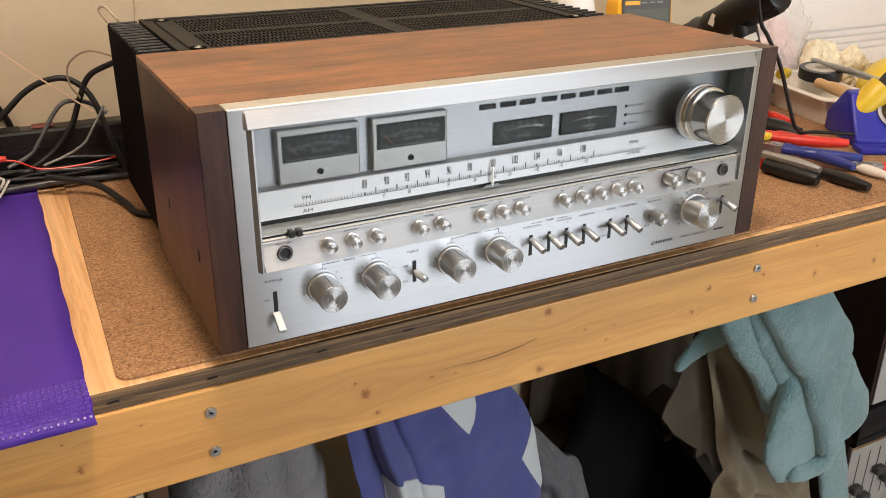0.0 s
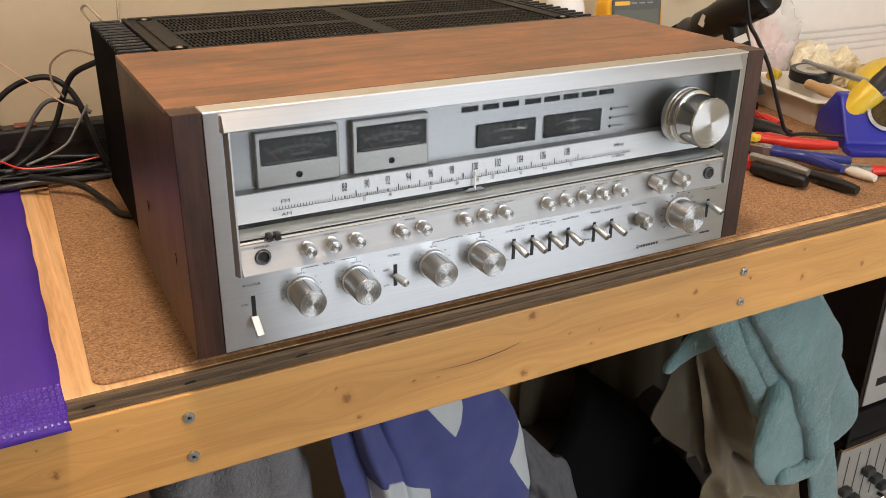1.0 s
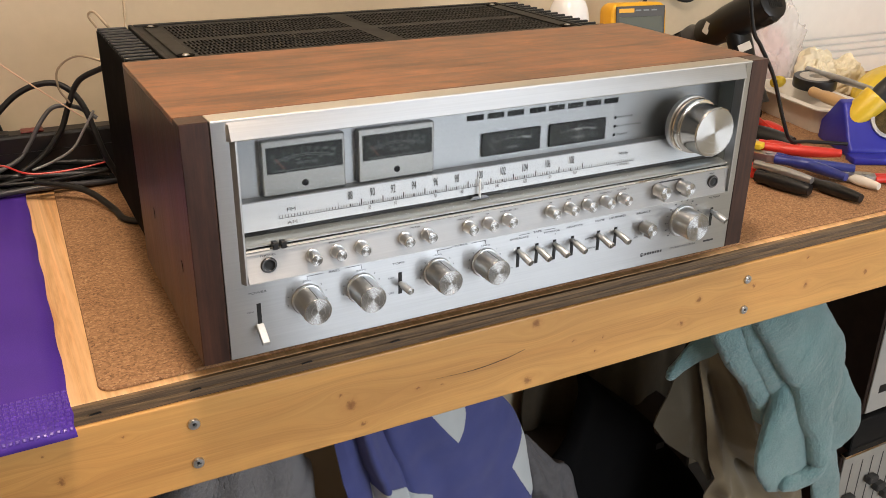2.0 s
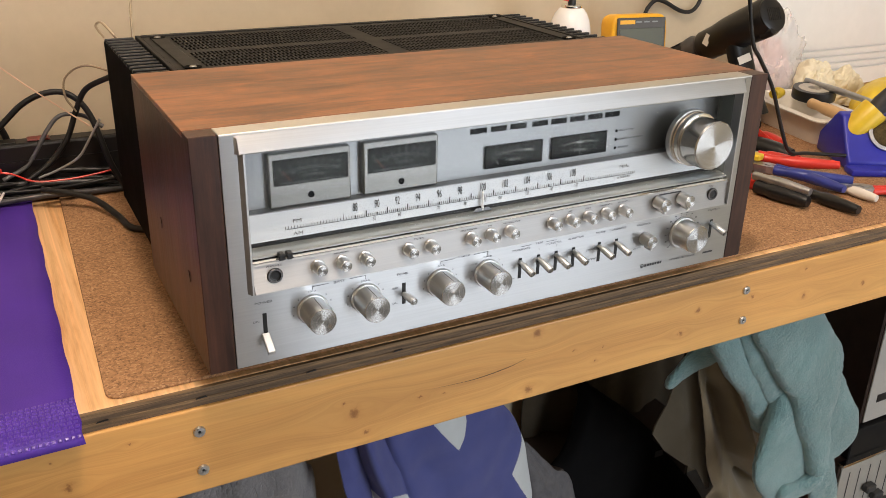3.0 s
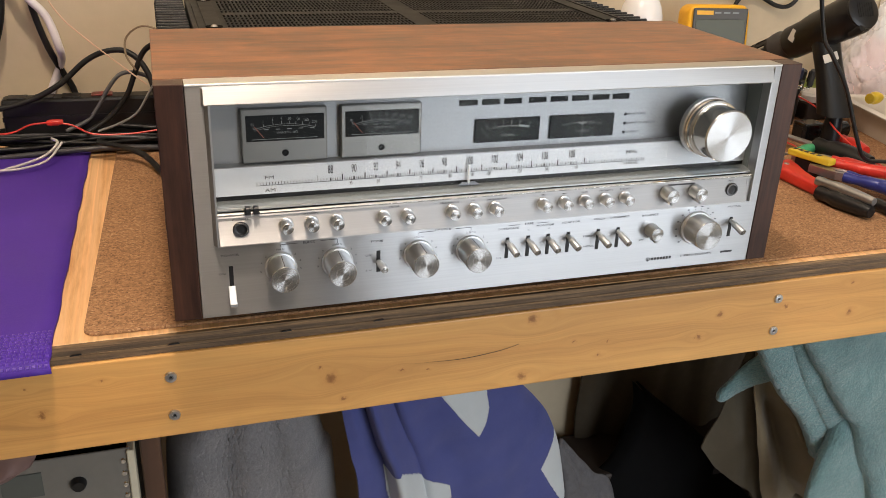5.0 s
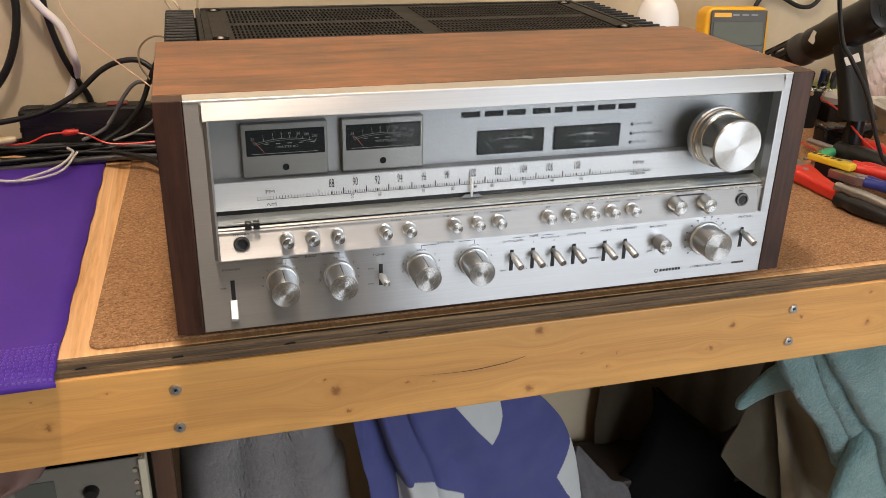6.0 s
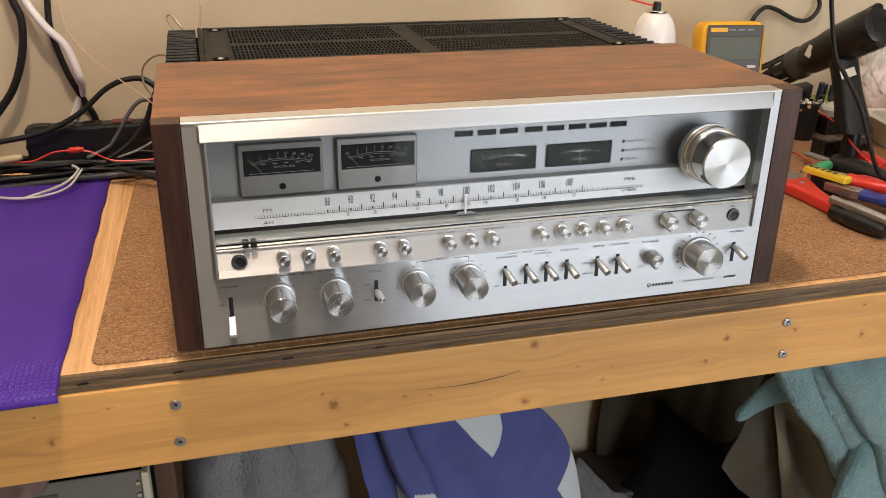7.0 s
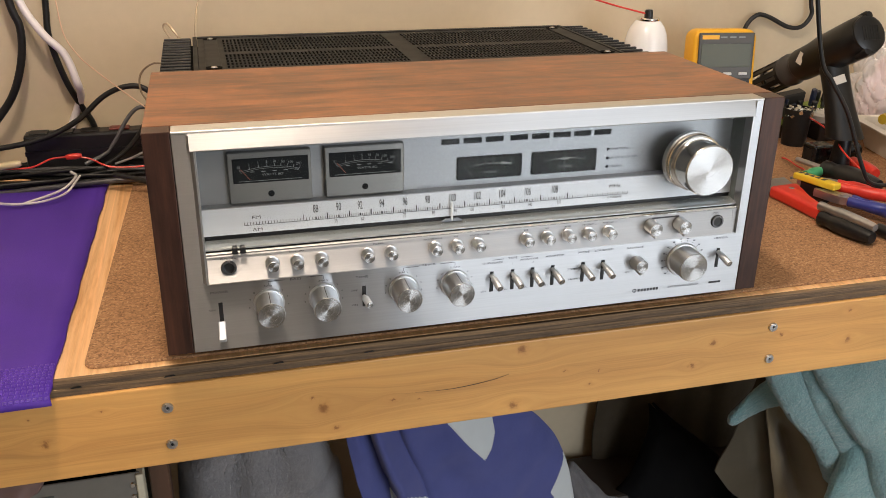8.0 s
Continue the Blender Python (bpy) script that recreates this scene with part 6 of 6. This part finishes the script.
def build_bit_cup():
    d = thing("parts_cup", "black cup full of small bright screws", "cup", (0.952, 0.512, Z0))
    part("cup", lathe([(0, 0.0), (0.019, 0.0), (0.0225, 0.060), (0.0212, 0.060), (0.018, 0.004), (0, 0.004)], 32), BLACK, d, "", True)
    b = bmesh.new()
    rnd = random.Random(4)
    for k in range(60):
        a, r = rnd.uniform(0, 6.28), 0.0185 * math.sqrt(rnd.random())
        merge(b, lathe([(0.0018, 0), (0.0018, 0.007), (0.0032, 0.0072), (0.0032, 0.009), (0, 0.009)], 8), pose(r * math.cos(a), r * math.sin(a), 0.052 + 0.006 * rnd.random(), rnd.uniform(0, 180), rnd.uniform(0, 90), 0))
    o = part("screws", b, CHROME, d, "bright loose screws")
    o["kind"] = "stuff"


build_bit_cup()


def build_tray():
    d = thing("foam_tray", "off-white foam tray holding tape and tools", "tray", (1.078, 0.392, Z0), (0, 0, 78))
    w, l, h, t = 0.048, 0.100, 0.042, 0.006
    b = bmesh.new()
    rings = []
    for (sx, sy, z) in ((l - 0.012, w - 0.012, 0.0), (l, w, h), (l + 0.008, w + 0.008, h), (l + 0.008, w + 0.008, h - 0.004 + 0.006), (l - t, w - t, h + 0.002), (l - t - 0.012, w - t - 0.012, t)):
        ring = []
        for cx, cy, a0 in ((1, 1, 0), (-1, 1, 90), (-1, -1, 180), (1, -1, 270)):
            for k in range(6):
                a = radians(a0 + 18 * k)
                ring.append(b.verts.new((cx * (sx - 0.018) + 0.018 * math.cos(a), cy * (sy - 0.018) + 0.018 * math.sin(a), z)))
        rings.append(ring)
    for a, c in zip(rings, rings[1:]):
        for k in range(24):
            b.faces.new((a[k], a[(k + 1) % 24], c[(k + 1) % 24], c[k]))
    b.faces.new(rings[0][::-1])
    b.faces.new(rings[-1])
    bmesh.ops.recalc_face_normals(b, faces=b.faces[:])
    part("tray", b, TRAYWHITE, d, "", True)


build_tray()


def build_tape():
    d = thing("tape_roll", "black electrical tape roll with a white core", "tape", (1.118, 0.412, Z0 + 0.047), (4, -3, 0))
    part("tape", lathe([(0.016, 0), (0.035, 0), (0.0355, 0.001), (0.0355, 0.0165), (0.035, 0.0175), (0.026, 0.0175), (0.016, 0.0170)], 48), BLACK, d, "", True)
    part("core", lathe([(0.0262, 0.0174), (0.0262, 0.0180), (0.011, 0.0180), (0.011, 0.0004), (0.016, 0.0004)], 40), plain("printed_core", (0.52, 0.48, 0.42), 0.5, 0, 0.3, 90, 0.0), d, "pale printed core label", True)


build_tape()
rod_tool("wooden_handle_tool", "bare wooden-handled tool lying on the tray", "tool", (1.060, 0.366), (1.031, 0.256), 0.0080, Z0 + 0.054, PINEDOWEL)
rod_tool("steel_ruler_rod", "dark steel rod leaning across the tray", "rod", (1.140, 0.450), (1.104, 0.272), 0.0045, Z0 + 0.068, STEEL)
rod_tool("utility_snips", "yellow-tipped snips at the tray's end", "snips", (1.058, 0.445), (1.084, 0.450), 0.0080, Z0 + 0.052, YELLOW_PLASTIC)


def build_iron_stand():
    d = thing("soldering_stand", "blue soldering iron stand with a yellow holder ring", "soldering stand", (0.961, 0.202, Z0), (0, 0, -27))
    BLUEST = plain("stand_blue", (0.022, 0.026, 0.34), 0.36, 0, 0.1, 90, 0.06)
    side = [(0.0, 0.0), (0.0, 0.014), (0.010, 0.022), (0.046, 0.072), (0.064, 0.074), (0.112, 0.030), (0.114, 0.0)]
    part("base", prism(side, 0.150, Matrix(((0, 0, 1, 0), (1, 0, 0, 0), (0, 1, 0, 0), (0, 0, 0, 1))), 0.004, 3), BLUEST, d, "blue moulded base", True)
    part("foot_plate", box(-0.006, 0.156, -0.030, 0.0, 0.0, 0.010, 0.003, 2), BLUEST, d, "low front lip of the base", True)
    tilt = math.degrees(math.atan2(0.050, 0.036))
    m = Matrix.Translation((0.062, 0.028, 0.0485)) @ pose(0, 0, 0, tilt, 0, 0)
    part("wool_rim", lathe([(0.022, -0.002), (0.027, 0.0), (0.027, 0.003), (0.022, 0.004), (0.021, 0.0)], 36, m), STEEL, d, "steel rim", True)
    part("wool", lathe([(0.0215, 0.0), (0.018, 0.003), (0.008, 0.006), (0, 0.006)], 30, m), plain("brass_wool", (0.12, 0.085, 0.035), 0.5, 0.6, 0.8, 1100, 1.0, 0.5, 0.003), d, "dark brass wool", True)
    m = Matrix.Translation((0.030, 0.046, 0.062)) @ Vector((0.55, -0.05, 0.66)).to_track_quat("Z", "Y").to_matrix().to_4x4()
    part("holder_ring", lathe([(0.0140, -0.022), (0.0190, -0.022), (0.0212, 0.022), (0.0200, 0.026), (0.0175, 0.026), (0.0145, -0.010)], 40, m), YELLOW_PLASTIC, d, "yellow holder ring", True)
    part("iron_handle", lathe([(0.007, -0.02), (0.0110, 0.018), (0.0140, 0.036), (0.0130, 0.080), (0.0110, 0.160), (0, 0.162)], 28, m), GREYPL, d, "grey iron handle", True)


build_iron_stand()


def crumple(name, place, size, amp, material, label, category, seed, turn=0.0):
    b = bmesh.new()
    bmesh.ops.create_icosphere(b, subdivisions=6, radius=1.0)
    off = Vector((seed * 3.1, seed * 1.7, seed * 0.9))
    for v in b.verts:
        n = v.co.normalized()
        w = n * 1.6 + 0.5 * Vector((noise.noise(n * 2 + off), noise.noise(n * 2 - off), 0.0)) + off
        r = 1 + amp * 0.50 * noise.noise(w) - amp * 0.15 * (1 - min(1, abs(noise.noise(w * 1.7 + off)) * 4)) - amp * 0.05 * (1 - min(1, abs(noise.noise(w * 3.3 - off)) * 4)) + amp * 0.10 * noise.noise(n * 4.5 + off)
        v.co = Vector((n.x * size[0], n.y * size[1], max(-0.35, n.z) * size[2])) * r
    zmin = min(v.co.z for v in b.verts)
    b.transform(Matrix.Translation(place) @ pose(0, 0, -zmin, 0, 0, turn))
    return tagged(part(name, b, material, smooth=True), label, category)


crumple("latex_glove", (1.222, 0.505, Z0), (0.048, 0.036, 0.060), 0.62, CREAM, "crumpled cream latex glove", "glove", 2, 20)
crumple("latex_glove", (1.296, 0.500, Z0), (0.046, 0.034, 0.049), 0.55, CREAM, "crumpled cream latex glove lying flat", "glove", 5, 10)
crumple("yellow_sponge", (1.300, 0.400, Z0), (0.100, 0.050, 0.052), 0.12, YELLOW_PLASTIC, "yellow padded cushion behind the tools", "cushion", 7, 15)


def clear_bag():
    m = bpy.data.materials.new("clear_film")
    m.use_nodes = True
    n = Net(m)
    n.p.inputs["Base Color"].default_value = (0.9, 0.88, 0.86, 1)
    n.p.inputs["Roughness"].default_value = 0.12
    n.p.inputs["Alpha"].default_value = 0.34
    n.bump(n.noise(n.coords((1, 1, 1)), 55, 4, 0.6), 0.8, 0.006)
    bag = crumple("plastic_bag", (1.150, 0.548, Z0), (0.078, 0.045, 0.118), 0.7, m, "crumpled clear plastic bag with pink contents", "bag", 9)
    PINK = plain("pink_packing", (0.74, 0.54, 0.52), 0.6, 0, 0.25, 60, 0.3)
    o = crumple("packing", (1.145, 0.548, Z0 + 0.004), (0.050, 0.028, 0.085), 0.7, PINK, "", "", 12)
    o.parent = bag
    o["label"] = "pink packing inside"
    return bag


clear_bag()
cable("red_wire", [(0.930, 0.560, -0.012), (0.950, 0.545, 0.012), (0.9643, 0.5268, 0.022), (0.957, 0.4734, 0.024), (0.9388, 0.410, 0.022), (0.905, 0.335, 0.016), (0.905, 0.29, 0.002), (0.93, 0.25, -0.018)], 0.0013, RED, "thin red hook-up wire over the tools", "wire", 8)
cable("red_wire", [(0.882, 0.440, -0.021), (0.8779, 0.4192, -0.018), (0.868, 0.385, -0.016), (0.8611, 0.357, -0.014), (0.85, 0.32, -0.021)], 0.0013, RED, "thin red hook-up wire on the cork", "wire", 8)


def build_circuit_board():
    d = thing("circuit_board", "green circuit board with bright and dark components", "circuit board", (1.000, 0.560, Z0 + 0.040), (12, -6, 6))
    GREEN = plain("board_green", (0.20, 0.26, 0.035), 0.4, 0, 0.2, 90, 0.05)
    FILM = plain("dark_blue_film", (0.012, 0.018, 0.05), 0.35, 0, 0.1)
    part("board", box(-0.07, 0.07, -0.025, 0.025, 0.0, 0.0016), GREEN, d)
    for k in range(7):
        part("component", lathe([(0.0035, 0), (0.0035, 0.008), (0.0025, 0.0092), (0, 0.0092)], 16, pose(-0.045 + k * 0.0105, -0.018, 0.0017)), CHROME, d, "bright capacitor", True)
    rnd = random.Random(21)
    for k in range(16):
        x, y, h = rnd.uniform(-0.06, 0.06), rnd.uniform(-0.006, 0.020), rnd.uniform(0.008, 0.030)
        part("component", lathe([(0.005, 0), (0.005, h), (0.004, h + 0.001), (0, h + 0.001)], 14, pose(x, y, 0.0017)), rnd.choice((FILM, BLACK, BLACK, BLACK, GREYPL)), d, "", True)
    part("component_block", box(-0.05, 0.0, 0.004, 0.022, 0.0017, 0.034, 0.002), BLACK, d)
    part("spacer", box(-0.055, 0.055, -0.016, 0.016, -0.034, -0.0002, 0.002), plain("dark_paper", (0.05, 0.045, 0.04), 0.7, 0, 0.2), d)


build_circuit_board()
tagged(part("plastic_case", box(0.925, 0.992, 0.572, 0.612, Z0, 0.030, 0.004, 2), BLACK), "black plastic case standing against the wall", "case")
tagged(part("panel_board", box(1.18, 1.22, 0.24, 0.36, Z0, Z0 + 0.020, 0.004, 2), TRAYWHITE), "pale plastic offcut on the bench", "offcut")
lid = tagged(part("jar_lid", lathe([(0, 0), (0.030, 0), (0.031, 0.010), (0.026, 0.014), (0, 0.014)], 36, pose(1.030, 0.535, Z0 + 0.030)), TRAYWHITE, smooth=True), "round white jar lid", "lid")
tagged(part("small_box", box(1.00, 1.06, 0.512, 0.558, Z0, Z0 + 0.0298, 0.002), DARKBOX), "small dark box under the lid", "box")


# white grooved panel standing against the wall
def build_white_panel():
    b = bmesh.new()
    z = Z0
    prof = [(0.012, z)]
    for zz in (0.012, 0.026, 0.040, 0.054):
        prof += [(0.012, zz - 0.003), (0.006, zz - 0.001), (0.006, zz + 0.001), (0.012, zz + 0.003)]
    prof += [(0.012, 0.60), (0.0, 0.60), (0.0, z)]
    b = sweep_x([(WALL_Y - 0.0025 - y, zz) for y, zz in prof], 1.20, 2.3)
    return tagged(part("wall_panel", b, WHITE), "white grooved panel against the wall", "panel", kind="structure")


build_white_panel()


# ---------------------------------------------------------------- left end of the bench: cables
def build_power_strip():
    d = thing("power_strip", "long black power strip lying along the wall", "power strip", (-0.29, -0.018, 0.0))
    part("body", box(0.075, 0.420, 0.587, 0.6165, PLY + 0.0002, 0.046, 0.004, 2), BLACK, d)
    part("switch", box(0.185, 0.212, 0.592, 0.611, 0.0463, 0.0485, 0.001), plain("dark_red_plastic", (0.16, 0.012, 0.010), 0.3, 0, 0.1), d, "dark red rocker switch")
    for k in range(3):
        part("outlet", box(0.082 + 0.033 * k, 0.106 + 0.033 * k, 0.591, 0.612, 0.0461, 0.0475, 0.001), RUBBER, d)
    part("body_rib", box(0.075, 0.420, 0.5852, 0.5868, 0.018, 0.024), BLACK, d)


build_power_strip()
YW = 0.585
WHITE_CABLE = plain("white_cable", (0.74, 0.70, 0.72), 0.35, 0, 0.03, 50, 0.0)
cable("black_cable", [(-0.215, YW, 0.34), (-0.205, YW, 0.223), (-0.197, YW, 0.187), (-0.202, YW, 0.146), (-0.218, YW, 0.103), (-0.242, YW, 0.070), (-0.28, 0.57, 0.03), (-0.32, 0.55, -0.012)], 0.0052, RUBBER, "thick black cable hanging down the wall")
cable("white_cable", [(-0.215, YW + 0.01, 0.32), (-0.196, YW + 0.01, 0.225), (-0.172, YW, 0.180), (-0.148, YW, 0.150), (-0.137, YW - 0.004, 0.112), (-0.138, YW + 0.018, 0.090), (-0.148, YW + 0.0275, 0.066), (-0.158, YW + 0.0285, 0.040), (-0.165, YW + 0.0285, -0.015)], 0.0052, WHITE_CABLE, "white cable hanging down the wall")
cable("black_cable", [(-0.160, YW + 0.02, 0.33), (-0.164, YW + 0.018, 0.22), (-0.166, YW + 0.015, 0.172), (-0.154, YW + 0.012, 0.116), (-0.140, YW + 0.024, 0.074), (-0.128, YW + 0.0295, 0.044), (-0.120, YW + 0.0295, -0.015)], 0.0042, RUBBER, "black cable hanging behind the white one")
cable("black_cable", [(-0.30, 0.55, 0.030), (-0.20, 0.555, 0.042), (-0.145, 0.56, 0.064), (-0.105, 0.565, 0.096), (-0.075, 0.565, 0.108), (-0.050, 0.56, 0.105), (-0.03, 0.55, 0.08), (-0.015, 0.53, 0.02), (0.0, 0.52, -0.015)], 0.0038, RUBBER, "black cable arching behind the receiver")
cable("grey_cable", [(-0.015, 0.560, 0.060), (-0.035, 0.568, 0.074), (-0.055, 0.570, 0.078), (-0.068, 0.570, 0.074), (-0.082, 0.570, 0.058), (-0.098, 0.570, 0.033), (-0.112, 0.568, 0.016), (-0.14, 0.562, 0.004)], 0.0028, plain("grey_sheath", (0.10, 0.10, 0.105), 0.4, 0, 0.1), "thin grey cable curving behind the receiver")
cable("black_cable", [(-0.115, 0.545, 0.004), (-0.085, 0.552, 0.022), (-0.060, 0.556, 0.050), (-0.045, 0.556, 0.084), (-0.030, 0.550, 0.112), (0.0, 0.530, 0.130)], 0.0036, RUBBER, "black lead rising behind the receiver")
cable("grey_wire", [(-0.10, 0.548, 0.006), (-0.075, 0.548, 0.014), (-0.05, 0.546, 0.028), (-0.035, 0.544, 0.050), (-0.020, 0.540, 0.075)], 0.0016, plain("silver_sheath", (0.30, 0.30, 0.31), 0.3, 0.3, 0.1), "thin silvery lead beside the black one", "wire", 8)
COPPER = plain("peach_insulation", (0.66, 0.44, 0.30), 0.4, 0, 0.06, 60, 0.0)
cable("speaker_wire", [(-0.1472, 0.575, 0.2503), (-0.1467, 0.572, 0.2156), (-0.1419, 0.565, 0.1777), (-0.1272, 0.56, 0.1517), (-0.1085, 0.556, 0.1324), (-0.0794, 0.55, 0.1067), (-0.0536, 0.545, 0.085), (-0.0328, 0.54, 0.0679)], 0.0009, COPPER, "thin peach-coloured speaker wire", "wire", 8)
BARE = plain("clear_speaker_wire", (0.42, 0.33, 0.22), 0.25, 0.3, 0.1, 60, 0.0)
cable("speaker_wire", [(0.020, 0.470, 0.16), (-0.002, 0.480, 0.192), (-0.010, 0.490, 0.201), (-0.015, 0.495, 0.196), (-0.008, 0.490, 0.183)], 0.0015, BARE, "clear speaker wire end behind the heat sink", "wire", 8)
cable("speaker_wire", [(0.020, 0.480, 0.15), (0.024, 0.490, 0.195), (0.028, 0.505, 0.218), (0.038, 0.52, 0.25), (0.045, 0.53, 0.33)], 0.0013, BARE, "clear speaker wire running up the wall", "wire", 8)
cable("speaker_wire", [(0.0, 0.50, 0.14), (-0.030, 0.53, 0.145), (-0.052, 0.55, 0.128), (-0.055, 0.55, 0.105), (-0.045, 0.55, 0.085)], 0.0013, BARE, "clear speaker wire looping beside the heat sink", "wire", 8)
rndc = random.Random(11)
for k in range(17):
    y = 0.546 + 0.0036 * (k % 9)
    z = PLY + 0.004 + 0.0062 * (k // 5) + 0.002 * (k % 3)
    pts = []
    for i in range(8):
        x = -0.60 + 0.084 * i
        pts.append((x, y + 0.012 * math.sin(0.9 * i + k) + rndc.uniform(-0.006, 0.006), max(PLY + 0.0035, z + 0.006 * math.sin(1.3 * i + 2 * k) + 0.004)))
    if k % 3 == 0:
        pts[-1] = (0.0, y + 0.0, PLY + 0.006)
    cable("black_cable", pts, rndc.choice((0.0026, 0.0032, 0.0040)), RUBBER if k % 5 else plain("dark_grey_sheath", (0.05, 0.05, 0.055), 0.4, 0, 0.1), "black cable in the tangle on the bench", "cable", 10, "cables in the tangle")
cable("black_cable", [(-0.10, 0.52, 0.0), (-0.05, 0.49, -0.008), (-0.025, 0.44, -0.0185), (-0.018, 0.40, -0.0195), (0.0, 0.38, -0.0195)], 0.0040, RUBBER, "black cable running under the receiver")
cable("red_wire", [(-0.34, 0.545, 0.010), (-0.25, 0.538, 0.012), (-0.205, 0.536, 0.012), (-0.175, 0.538, 0.022), (-0.135, 0.538, 0.020), (-0.105, 0.536, 0.006), (-0.06, 0.536, 0.004), (-0.01, 0.540, 0.008)], 0.0012, RED, "red wire lying over the tangle", "wire", 8)
tagged(part("wire_connector", lathe([(0.0028, 0), (0.0042, 0.004), (0.0042, 0.014), (0.0026, 0.020), (0, 0.020)], 16, pose(-0.160, 0.538, 0.0225, 0, 88, 4)), RED, smooth=True), "red crimp connector on the wire", "connector")
cable("grey_wire", [(-0.32, 0.495, -0.006), (-0.225, 0.475, -0.0165), (-0.20, 0.482, -0.0165), (-0.165, 0.500, -0.010), (-0.148, 0.515, 0.002), (-0.155, 0.525, 0.006)], 0.0018, plain("grey_white_sheath", (0.50, 0.48, 0.46), 0.4, 0, 0.05), "grey-white twisted lead lying on the mat", "wire", 8)
cable("grey_wire", [(-0.223, 0.470, -0.0155), (-0.19, 0.472, -0.0155), (-0.16, 0.490, -0.012), (-0.142, 0.512, 0.004)], 0.0015, plain("pale_sheath", (0.56, 0.54, 0.52), 0.4, 0, 0.05), "pale lead lying on the mat", "wire", 8)
tagged(part("fuse_holder", lathe([(0.003, 0), (0.0048, 0.003), (0.0048, 0.045), (0.003, 0.050), (0, 0.050)], 16, pose(-0.265, 0.534, 0.014, 0, 85, 3)), plain("yellowed_plastic", (0.50, 0.42, 0.25), 0.35, 0, 0.1), smooth=True), "yellowed inline fuse holder among the cables", "fuse holder")
